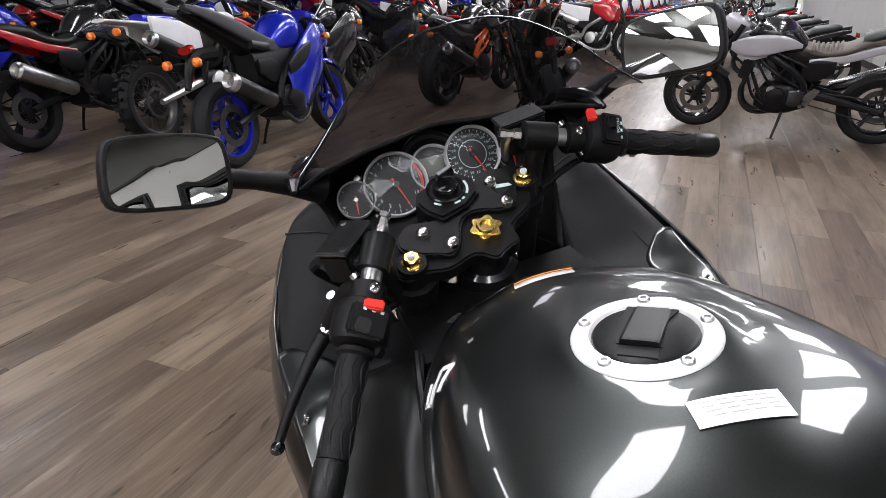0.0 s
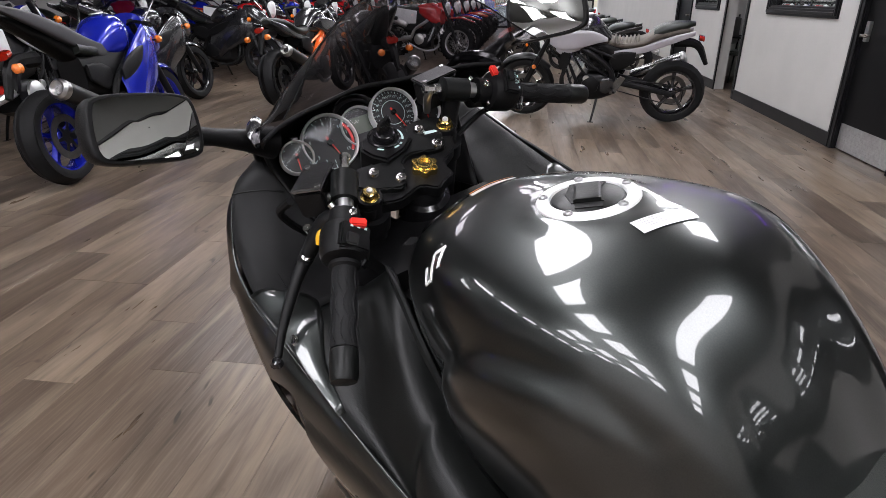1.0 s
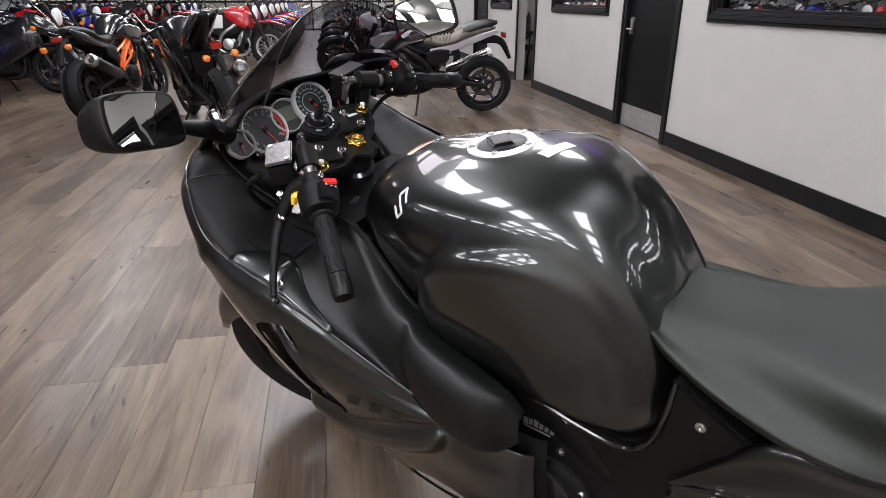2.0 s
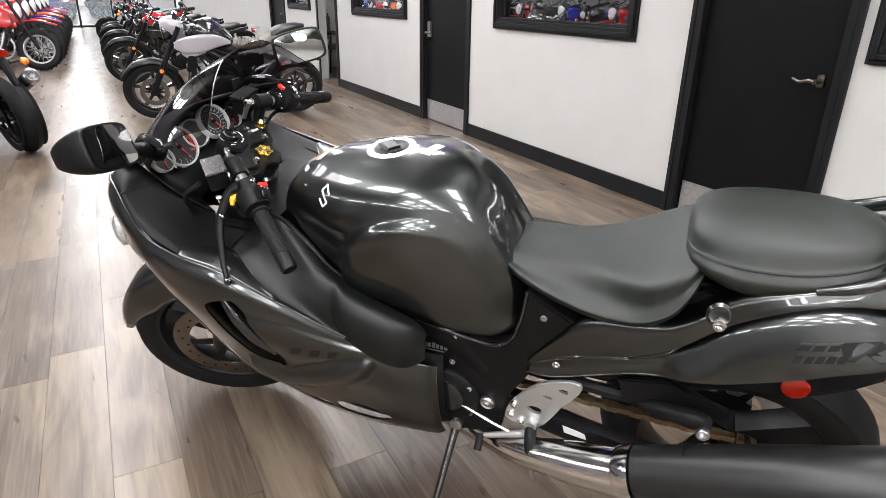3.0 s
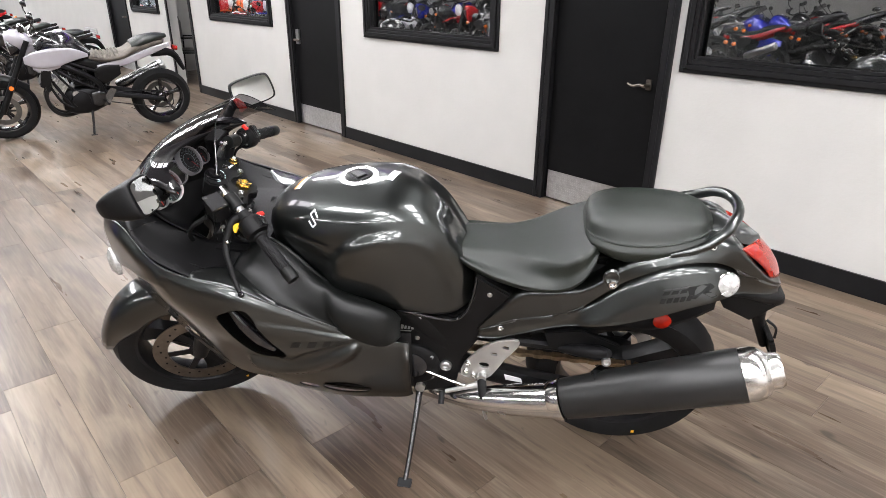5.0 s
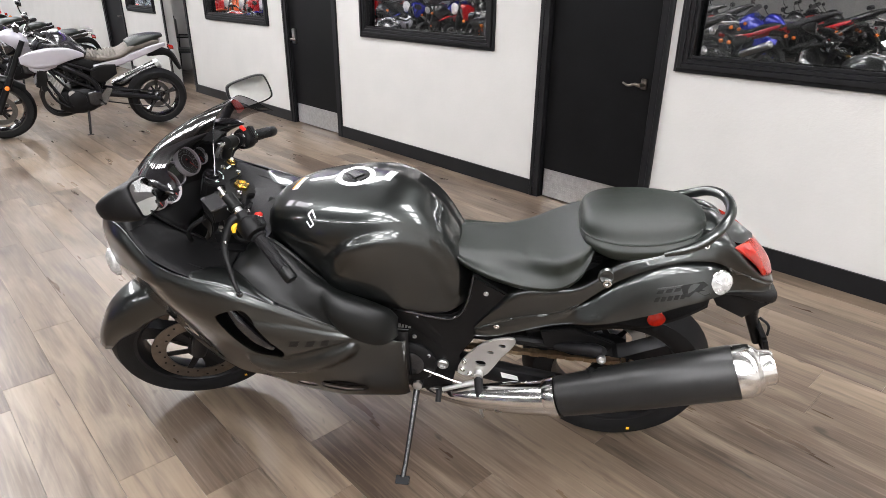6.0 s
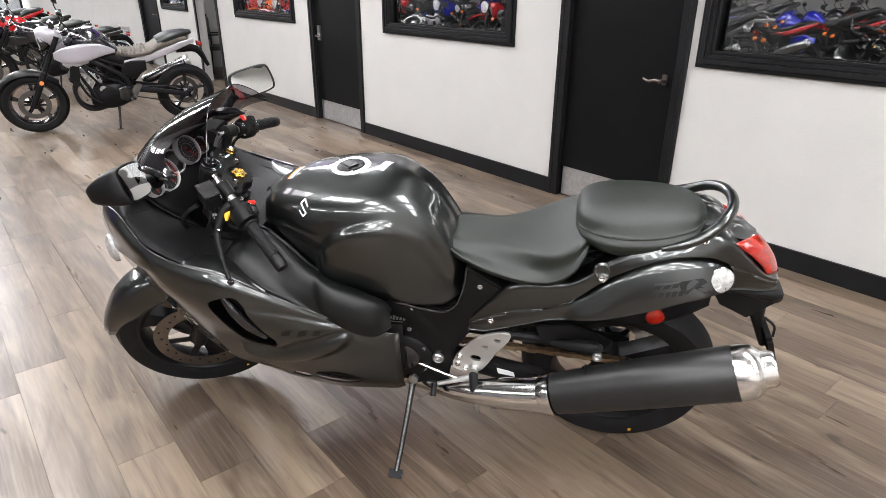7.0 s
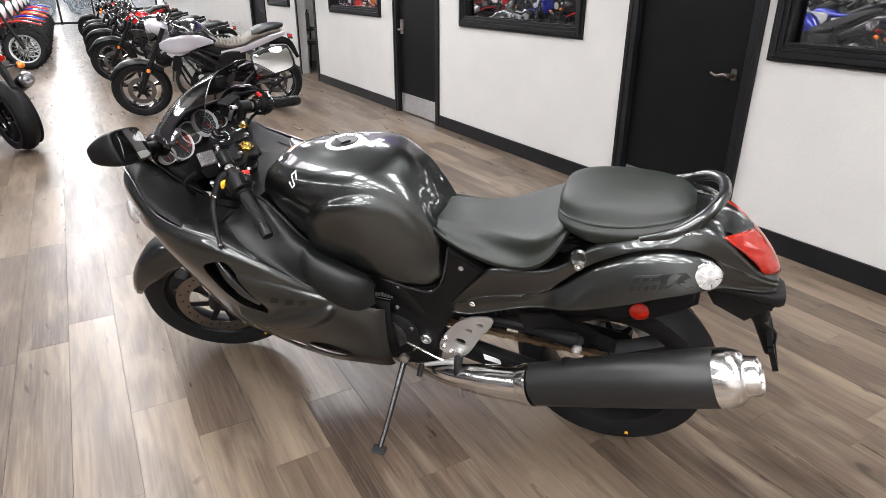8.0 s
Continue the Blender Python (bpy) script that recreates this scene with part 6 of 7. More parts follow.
for s in (1, -1):
    part("holder_hook", tube([(-1.03, s * 0.05, 0.60), (-1.055, s * 0.065, 0.585), (-1.06, s * 0.068, 0.55)], 0.004, 6), MATTE, hanger)
    part("inner_tail", slab([(-0.84, 0.74), (-0.93, 0.69), (-1.02, 0.68), (-1.04, 0.66), (-0.98, 0.60), (-0.90, 0.64)], 0.02, Matrix(((1, 0, 0, 0), (0, 0, s, 0), (0, 1, 0, 0), (0, 0, 0, 1))) @ Matrix.Translation((0, 0, 0.04)), 0.003), MATTE, hyper, "matte black lower tail bracket")

# ---- exhaust ----
for s in (1, -1):
    f0, f1 = Vector((-0.470, s * 0.222, 0.382)), Vector((-0.925, s * 0.250, 0.572))
    ax = (f1 - f0).normalized()
    ln = (f1 - f0).length
    muf = part("muffler", lathe([(0, 0.053), (0.004, 0.058), (0.1, 0.062), (0.25, 0.067), (ln - 0.004, 0.071), (ln, 0.068)], f0, ax, 32, squash=1.08), MUFFLER, hyper, "satin black tapered muffler can")
    part("muffler_tip", lathe([(ln - 0.001, 0.0712), (ln + 0.026, 0.0705), (ln + 0.042, 0.066), (ln + 0.054, 0.058), (ln + 0.060, 0.051), (ln + 0.064, 0.0475), (ln + 0.085, 0.0455), (ln + 0.094, 0.040), (ln + 0.092, 0.033), (ln + 0.06, 0.03)], f0, ax, 32, squash=1.05), TIP, muf, "polished end cap")
    part("outlet", lathe([(ln + 0.055, 0.0), (ln + 0.061, 0.029)], f0, ax, 20), DARKINK, muf)
    part("muffler_inlet", lathe([(-0.002, 0.063), (-0.028, 0.061), (-0.04, 0.056)], f0, ax, 28), CHROME, muf, "polished collar")
    part("strap", box((0.12, 0.05, 0.02), (-0.60, s * 0.215, 0.478), 0.006, None), MATTE, muf, "black hanger strap")
    pipe = part("exhaust_pipe", tube([(0.05, s * 0.06, 0.21), (-0.10, s * 0.135, 0.262), (-0.20, s * 0.178, 0.298), (-0.32, s * 0.203, 0.335), f0 + ax * -0.035], [0.024, 0.028, 0.036, 0.048, 0.055], 18), CHROME, hyper, "polished link pipe")
    part("pipe_clamp", lathe([(0, 0.043), (0.016, 0.044)], (-0.285, s * 0.198, 0.322), (-1, s * 0.15, 0.2), 20), STEEL, pipe)
    # rear peg bracket
    pb = tube([(-0.45, s * 0.13, 0.50), (-0.50, s * 0.15, 0.515), (-0.56, s * 0.17, 0.53), (-0.585, s * 0.185, 0.545)], [0.012, 0.018, 0.022, 0.012], 10)
    peg = part("pillion_peg", pb, DARKMETAL, hyper, "folded black pillion footpeg")
    part("peg_plate", slab([(-0.40, 0.56), (-0.50, 0.58), (-0.62, 0.53), (-0.60, 0.49), (-0.5, 0.47), (-0.42, 0.5)], 0.012, Matrix(((1, 0, 0, 0), (0, 0, s, 0), (0, 1, 0, 0), (0, 0, 0, 1))) @ Matrix.Translation((0, 0, 0.125)), 0.003), MATTE, peg)
    bolt((-0.578, s * 0.19, 0.521), (0, s, 0.2), 0.014, STEEL, muf, "hanger_bolt", 0.014)

# ---- rider footpegs, shifter, stand ----
for s in (1, -1):
    cm = Matrix(((1, 0, 0, 0), (0, 0, s, 0), (0, 1, 0, 0), (0, 0, 0, 1)))
    br = part("footrest_bracket", slab([(-0.155, 0.375), (-0.165, 0.42), (-0.19, 0.46), (-0.235, 0.51), (-0.29, 0.535), (-0.328, 0.535), (-0.325, 0.505), (-0.29, 0.455), (-0.262, 0.40), (-0.235, 0.365), (-0.19, 0.362)], 0.008, cm @ Matrix.Translation((0, 0, 0.148)), 0.002, 2), ALLOY, hyper, "cast alloy footrest bracket with slots")
    for hx, hz, w, h in ((-0.225, 0.425, 0.016, 0.011), (-0.255, 0.475, 0.010, 0.006), (-0.29, 0.505, 0.010, 0.006)):
        cut(br, slab([(hx - w, hz - h), (hx + w * 0.4, hz - h * 0.9), (hx + w, hz + h * 0.3), (hx + w * 0.2, hz + h), (hx - w, hz + h * 0.6)], 0.05, cm @ Matrix.Translation((0, 0, 0.13)), 0, 3))
    for x, z in ((-0.172, 0.395), (-0.178, 0.428), (-0.195, 0.378)):
        bolt((x, s * 0.156, z), (0, s, 0), 0.009, CHROME, br, "bolt", 0.007)
    fp = part("footpeg", tube([(-0.222, s * 0.165, 0.375), (-0.226, s * 0.19, 0.355), (-0.232, s * 0.212, 0.315)], [0.014, 0.014, 0.013], 10), RUBBER, br, "ribbed rubber footpeg")
    part("peg_hinge", lathe([(0, 0.014), (0.02, 0.014)], (-0.222, s * 0.155, 0.382), (0, s, 0), 12), ALLOY, br)
    part("peg_feeler", tube([(-0.232, s * 0.205, 0.305), (-0.236, s * 0.215, 0.275), (-0.242, s * 0.212, 0.245)], 0.005, 6), STEEL, br)
part("shift_lever", tube([(-0.21, 0.168, 0.350), (-0.16, 0.175, 0.335), (-0.11, 0.180, 0.318)], [0.011, 0.008, 0.007], 10), ALLOY, hyper, "alloy gear shift lever")
part("shift_rubber", lathe([(0, 0.0095), (0.04, 0.0095)], (-0.098, 0.175, 0.312), (0.0, 0.75, -0.6), 12), RUBBER, hyper, "black shift lever rubber")
part("shift_rod", tube([(-0.035, 0.150, 0.375), (-0.12, 0.165, 0.355), (-0.185, 0.172, 0.340)], 0.0045, 8), CHROME, hyper, "polished shift rod")
part("shift_arm", tube([(-0.03, 0.13, 0.40), (-0.032, 0.15, 0.378)], 0.009, 8), STEEL, hyper)
stand = part("side_stand", tube([(-0.02, 0.135, 0.285), (-0.015, 0.20, 0.225), (-0.006, 0.30, 0.13), (0.0, 0.352, 0.084)], [0.012, 0.010, 0.0085, 0.0085], 10), GLOSS, hyper, "black side stand")
part("stand_foot", box((0.045, 0.03, 0.008), (0, 0, 0), 0.002, Matrix.Translation((0.0, 0.362, 0.0815)) @ Matrix.Rotation(radians(-12), 4, "X")), DARKMETAL, stand)
part("stand_pivot", lathe([(0, 0.016), (0.014, 0.016), (0.016, 0.010)], (-0.022, 0.14, 0.29), (0, 1, 0.2), 12), STEEL, stand)
part("stand_spring", tube([(-0.015, 0.15, 0.275), (-0.03, 0.145, 0.34)], 0.006, 8), STEEL, stand)
part("stand_bracket", box((0.06, 0.05, 0.07), (-0.02, 0.115, 0.295), 0.01), DARKMETAL, stand)

# bars standing in for the model script on the tail
for s in (1, -1):
    own = tl if s > 0 else tr
    tree = surface(own)
    for k in range(5):
        x, z = -0.690 - k * 0.0165, 0.734 + k * 0.003
        decal("script_bar", tree, [(x, z), (x - 0.012, z + 0.002), (x - 0.016, z + 0.015), (x - 0.004, z + 0.013)], s, DARKINK, own)
    for k in range(3):
        x, z = -0.694 - k * 0.022, 0.756 + k * 0.004
        decal("script_bar", tree, [(x, z), (x - 0.017, z + 0.003), (x - 0.021, z + 0.013), (x - 0.005, z + 0.010)], s, DARKINK, own)
        decal("script_bar", tree, [(x - 0.002, z + 0.012), (x - 0.021, z + 0.0155), (x - 0.023, z + 0.0185), (x - 0.004, z + 0.015)], s, TAILGREY, own)
    decal("script_bar", tree, [(-0.755, 0.780), (-0.815, 0.790), (-0.828, 0.780), (-0.812, 0.772), (-0.838, 0.757), (-0.822, 0.754), (-0.795, 0.767), (-0.780, 0.752), (-0.766, 0.752)], s, DARKINK, own)


# ---- the other motorcycles ----
DISC = material("worn brake disc steel", (0.13, 0.125, 0.12), 0.4, 1.0, vary=0.15, scale=40)
SUEDE = material("brown seat cover", (0.11, 0.095, 0.08), 0.6, bump=0.6, bump_scale=90, vary=0.25, scale=20)


def showroom_bike(name, label, group, wb=1.42, r=0.305, wr=0.16, wf=0.115, tank=BLACKPAINT, body=None, rim=GLOSS, seat=VINYL, style="naked", frame_mat=DARKMETAL, pipe=MUFFLER, lamps=True, tail=None):
    """A parked motorcycle: x ahead, standing on z = 0, the middle of its wheelbase at the origin."""
    body = body or tank
    tail = tail or body
    dirt, sport, cruiser = style == "dirt", style == "sport", style == "cruiser"
    b = thing(name, Matrix(), label, "motorcycle", group)
    h = wb / 2
    ra, fa = Vector((-h, 0, r)), Vector((h, 0, r + (0.02 if dirt else 0)))
    rimr = r - (0.085 if dirt else 0.088)
    lift = 0.12 if dirt else (-0.08 if cruiser else 0)
    for nm, c, w, rr in (("rear_wheel", ra, wr, r), ("front_wheel", fa, wf, r + (0.02 if dirt else 0))):
        t = part(nm, tyre_bm(c, rr, w, rimr, 26 if dirt else 0, 30), RUBBER, b, "", angle=30)
        part("rim", rim_bm(c, rimr, w, 16 if dirt else 5, dirt), rim, t)
        part("brake_disc", disc_bm(c, 0.06 if nm[0] == "f" else -0.07, 0.095, 0.12 if dirt else 0.142), DISC, t)
        part("disc_carrier", carrier_bm(c, 0.06 if nm[0] == "f" else -0.07, 0.095), DARKMETAL, t, "", False)
    hd = Vector((h - 0.33, 0, 0.93 + lift))
    fdir = (Vector((fa.x - 0.02, 0, fa.z)) - hd).normalized()
    for s in (1, -1):
        part("fork_leg", lathe([(-0.03, 0.024), (0.34, 0.024), (0.345, 0.03), ((fa - hd).length, 0.028)], hd + Vector((0.03, s * 0.09, 0)), fdir, 12), DARKMETAL, b, "")
        part("swingarm", tube([(-0.12, s * 0.09, 0.42), (-0.4, s * 0.1, 0.37), (-h, s * 0.11, r)], [0.035, 0.03, 0.024], 8), ALLOY if dirt else DARKMETAL, b)
        part("frame_spar", tube([(h - 0.36, s * 0.04, 0.80 + lift), (0.12, s * 0.13, 0.70), (-0.10, s * 0.13, 0.55), (-0.16, s * 0.11, 0.40)], [0.03, 0.028, 0.028, 0.03], 8), frame_mat, b)
        part("frame_tube", tube([(h - 0.36, s * 0.04, 0.76 + lift), (0.22, s * 0.12, 0.45), (0.10, s * 0.12, 0.28), (-0.14, s * 0.1, 0.30)], 0.016, 8), frame_mat, b)
        bx = h - 0.36
        hb = [(bx + 0.02, 0, 0.99 + lift), (bx, s * 0.12, 1.0 + lift), (bx - 0.06, s * 0.26, 1.06 + lift), (bx - 0.12, s * 0.38, 1.05 + lift)] if not sport else [(bx + 0.02, s * 0.08, 0.93), (bx - 0.02, s * 0.16, 0.94), (bx - 0.08, s * 0.26, 0.92), (bx - 0.13, s * 0.34, 0.90)]
        bar = part("handlebar", tube(hb, 0.012, 8), GLOSS, b)
        part("grip", tube([Vector(hb[-1]) + (Vector(hb[-2]) - Vector(hb[-1])) * k for k in (0.9, 0.0)], 0.018, 10), RUBBER, bar)
        part("lever", tube([Vector(hb[-2]) + Vector((0.03, 0, 0)), Vector(hb[-1]) + Vector((0.05, 0, -0.01))], 0.006, 6), GLOSS, bar)
        if not dirt:
            mc = Vector((bx + (0.12 if sport else -0.02), s * 0.33, 1.16 if sport else 1.22 + lift))
            mi = part("mirror", hull([(mc.x - 0.012, 0.06, -0.035, 0.035), (mc.x + 0.01, 0.055, -0.032, 0.032), (mc.x + 0.035, 0.02, -0.015, 0.015)], 2), GLOSS, b)
            mi.data.transform(Matrix.Translation((0, mc.y, mc.z)))
            part("mirror_stalk", tube([Vector(hb[-2]), Vector(hb[-2]) * 0.5 + mc * 0.5 + Vector((0.03, 0, 0)), mc + Vector((0.02, 0, -0.02))], 0.006, 6), GLOSS, mi)
        if lamps:
            for x, z, y in ((-h - 0.20, 0.74 + lift, 0.12), (h - 0.16, 0.80 + lift, 0.17)):
                k = part("indicator", lathe([(0, 0.012), (0.02, 0.03), (0.05, 0.028), (0.062, 0.012)], (x - 0.03 if x < 0 else x, s * y, z), (-1 if x < 0 else 1, 0, 0), 12), ORANGELENS, b, "orange turn signal")
                part("indicator_stalk", tube([(x, s * 0.03, z), (x, s * y, z)], 0.007, 6), RUBBER, k)
        part("footpeg", tube([(-0.16, s * 0.13, 0.34), (-0.17, s * 0.24, 0.34)], 0.012, 8), DARKMETAL, b)
    # engine: crankcase, covers, a forward-leaning finned cylinder and one behind it
    eng = part("engine", hull([(0.22, 0.10, 0.26, 0.44), (0.13, 0.15, 0.22, 0.48), (-0.02, 0.16, 0.22, 0.50), (-0.16, 0.12, 0.27, 0.47)], 3, 0.45), DARKMETAL, b, "dark engine cases")
    for at, tilt, mat in (((0.25, 0, 0.52), 58, ALLOYLID), ((0.04, 0, 0.60), 10, DARKMETAL))[:1 if dirt else 2]:
        m = Matrix.Translation(at) @ Matrix.Rotation(radians(tilt if not dirt else 20), 4, "Y")
        fins = [(0.072 - 0.010 * (k % 2), 0.105 - 0.010 * (k % 2), -0.09 + k // 2 * 0.026 + 0.012 * (k % 2) + d) for k in range(12) for d in (0, 0.009)]
        cyl = bmesh.new()
        grid(cyl, [[(-a, -w, z), (a, -w, z), (a, w, z), (-a, w, z)] for a, w, z in fins], True, True)
        cyl.transform(m)
        part("cylinder", cyl, ALLOY if seat is SUEDE and tilt > 30 else mat, eng, "", False)
        part("cylinder_head", box((0.145, 0.215, 0.065), (0, 0, 0.095), 0.014, m), DARKMETAL, eng)
    if not sport and not dirt:
        for s in (1, -1):
            up = spline([(h - 0.37, s * 0.045, 0.88 + lift), (0.12, s * 0.13, 0.75 + lift), (-0.16, s * 0.115, 0.63 + lift * 0.5)], 4)
            lo = spline([(h - 0.37, s * 0.045, 0.77 + lift), (0.12, s * 0.145, 0.60 + lift * 0.5), (-0.12, s * 0.125, 0.46)], 4)
            tr0 = tube(up, 0.014, 8, 1)
            tube(lo, 0.014, 8, 1, tr0)
            for i, j in ((1, 2), (3, 2), (3, 5), (6, 5), (6, 7), (8, 7)):
                tube([up[i], (np.array(up[i]) + lo[j]) / 2, lo[j]], 0.010, 6, 1, tr0)
            part("frame_trellis", tr0, frame_mat, b, "welded tube frame")
            part("heel_plate", slab([(-0.13, 0.30), (-0.19, 0.31), (-0.27, 0.46), (-0.22, 0.48), (-0.15, 0.40)], 0.006, Matrix(((1, 0, 0, 0), (0, 0, s, 0), (0, 1, 0, 0), (0, 0, 0, 1))) @ Matrix.Translation((0, 0, 0.15))), ALLOYLID, b, "", False)
            part("fork_reflector", lathe([(0, 0.022), (0.006, 0.020)], (h - 0.10, s * 0.125, 0.53), (0, s, 0), 12), ORANGELENS, b)
    else:
        part("airbox", hull([(h - 0.38, 0.06, 0.56, 0.82 + lift), (0.16, 0.12, 0.50, 0.82 + lift), (-0.12, 0.12, 0.46, 0.78 + lift), (-0.34, 0.09, 0.52, 0.78 + lift)], 3, 0.6), MATTE, b, "black airbox and side covers")
    if not dirt:
        part("air_filter_cover", hull([(0.22, 0.08, 0.68 + lift, 0.80 + lift), (0.02, 0.10, 0.64 + lift, 0.80 + lift), (-0.18, 0.10, 0.60 + lift, 0.76 + lift), (-0.32, 0.08, 0.62 + lift, 0.75 + lift)], 3, 0.6), MATTE, b)
    for s in (1, -1):
        part("side_cover", hull([(-0.10, 0.010, 0.56, 0.66), (-0.2, 0.016, 0.52, 0.70), (-0.34, 0.010, 0.60, 0.70)], 3, 0.5), MATTE, b).data.transform(Matrix.Translation((0, s * 0.115, 0)))
        part("cover_bolts", lathe([(0, 0.035), (0.014, 0.033), (0.016, 0.02)], (0.10, s * 0.155, 0.44), (0, s, 0), 14), STEEL, eng)
        part("hose", tube([(0.30, s * 0.06, 0.74), (0.24, s * 0.15, 0.66), (0.16, s * 0.16, 0.54), (0.10, s * 0.14, 0.46)], 0.011, 6), RUBBER, b)
        part("lower_hose", tube([(h - 0.42, s * 0.12, 0.52), (0.24, s * 0.15, 0.38), (0.14, s * 0.155, 0.30)], 0.013, 6), RUBBER, b)
    part("clutch_cover", lathe([(0, 0.10), (0.02, 0.095), (0.03, 0.06), (0.034, 0.03)], (0.0, -0.15, 0.38), (0, -1, 0), 20), ALLOY if dirt else DARKMETAL, eng)
    part("generator_cover", lathe([(0, 0.085), (0.02, 0.08), (0.028, 0.05), (0.034, 0.025)], (0.06, 0.15, 0.38), (0, 1, 0), 20), DARKMETAL, eng)
    part("sprocket_cover", hull([(-0.04, 0.018, 0.32, 0.44), (-0.10, 0.022, 0.30, 0.46), (-0.16, 0.014, 0.34, 0.44)], 2, 0.5), GLOSS, eng).data.transform(Matrix.Translation((0, 0.15, 0)))
    for q in (-0.045, 0.045) if not dirt else (0,):
        part("header_pipe", tube([(0.31, q, 0.50), (0.35, q, 0.40), (0.32, q, 0.27), (0.22, q - 0.01, 0.20), (0.05, -0.08, 0.195), (-0.2, -0.15, 0.30)], 0.020, 10), STEEL if dirt else MUFFLER, b)
    if style != "bobber":
        m0, m1 = ((-0.32, -0.17, 0.40), (-h - 0.10, -0.19, 0.60)) if not dirt else ((-0.25, -0.15, 0.62), (-h - 0.02, -0.16, 0.80))
        ax = Vector(m1) - Vector(m0)
        mu = part("muffler", lathe([(0, 0.03), (0.03, 0.055), (ax.length - 0.03, 0.062), (ax.length, 0.05), (ax.length - 0.02, 0.03)], m0, ax, 18), pipe, b)
        part("muffler_tip", lathe([(ax.length - 0.05, 0.0635), (ax.length - 0.012, 0.0625), (ax.length + 0.006, 0.046), (ax.length - 0.02, 0.028)], m0, ax, 18), STEEL, mu)
    # bodywork
    if dirt:
        part("fuel_tank", hull([(h - 0.40, 0.05, 0.86, 1.0), (h - 0.48, 0.12, 0.82, 1.04), (0.02, 0.10, 0.86, 1.02), (-0.08, 0.07, 0.90, 0.98)]), tank, b)
        for s in (1, -1):
            part("shroud", hull([(h - 0.30, 0.015, 0.70, 0.92), (h - 0.42, 0.03, 0.66, 0.96), (0.08, 0.025, 0.76, 0.95), (-0.02, 0.01, 0.84, 0.93)], 3), body, b).data.transform(Matrix.Translation((0, s * 0.15, 0)))
            part("side_panel", hull([(-0.08, 0.012, 0.66, 0.88), (-0.3, 0.022, 0.66, 0.91), (-0.62, 0.014, 0.84, 0.96)], 3, 0.5), body if lamps else WHITEPLASTIC, b).data.transform(Matrix.Translation((0, s * 0.12, 0)))
        part("seat", hull([(0.08, 0.07, 0.90, 1.0), (-0.15, 0.09, 0.88, 0.965), (-0.42, 0.10, 0.88, 0.975), (-0.62, 0.07, 0.91, 0.985)]), seat, b)
        part("rear_fender", hull([(-0.42, 0.09, 0.86, 0.90), (-0.68, 0.085, 0.90, 0.935), (-h - 0.28, 0.06, 0.94, 0.965)]), body, b)
        part("front_fender", hull([(h - 0.25, 0.06, 0.74, 0.77), (h + 0.05, 0.065, 0.76, 0.80), (h + 0.32, 0.04, 0.70, 0.725)]), body, b)
        part("number_board", hull([(h - 0.24, 0.10, 0.84, 1.04), (h - 0.20, 0.09, 0.82, 1.06), (h - 0.17, 0.05, 0.86, 1.0)], 3), body if lamps else WHITEPLASTIC, b)
    else:
        tz = lift
        tk = part("fuel_tank", hull([(h - 0.38, 0.06, 0.78 + tz, 0.90 + tz), (h - 0.46, 0.14, 0.74 + tz, 0.99 + tz), (0.14, 0.165, 0.72 + tz, 1.02 + tz), (0.02, 0.14, 0.72 + tz, 0.97 + tz), (-0.10, 0.09, 0.74 + tz, 0.84 + tz)]), BLACKPAINT if style == "naked" else tank, b)
        part("tank_cap", lathe([(0, 0.045), (0.008, 0.043), (0.010, 0.03), (0.010, 0)], (0.13, 0, 1.018 + tz), (0, 0, 1), 20), STEEL, tk)
        if style == "naked":
            for s in (1, -1):
                part("tank_cover", hull([(h - 0.25, 0.005, 0.76, 0.82), (h - 0.35, 0.018, 0.71, 0.865), (0.22, 0.026, 0.715, 0.895), (0.10, 0.022, 0.755, 0.895), (0.0, 0.010, 0.785, 0.865), (-0.07, 0.003, 0.80, 0.83)], 4, 0.5), tank, tk).data.transform(Matrix.Translation((0, s * 0.15, 0)))
        if seat is SUEDE:
            part("flyscreen", hull([(h - 0.14, 0.05, 0.90, 1.0), (h - 0.20, 0.085, 0.85, 1.04), (h - 0.30, 0.095, 0.87, 1.02), (h - 0.36, 0.07, 0.90, 0.97)], 3), tank, b, "pale headlight shell")
            part("pillion_seat", hull([(-0.48, 0.11, 0.82, 0.90), (-0.58, 0.115, 0.84, 0.95), (-0.74, 0.08, 0.89, 0.975), (-0.84, 0.04, 0.93, 0.965)], 4), VINYL, b, "smooth black pillion pad")
            for q in (1, -1):
                part("radiator_cover", slab([(h - 0.34, 0.54), (h - 0.37, 0.70), (h - 0.45, 0.68), (h - 0.43, 0.53)], 0.02, Matrix(((1, 0, 0, 0), (0, 0, q, 0), (0, 1, 0, 0), (0, 0, 0, 1))) @ Matrix.Translation((0, 0, 0.135)), 0.004), MATTE, b, "black radiator cover")
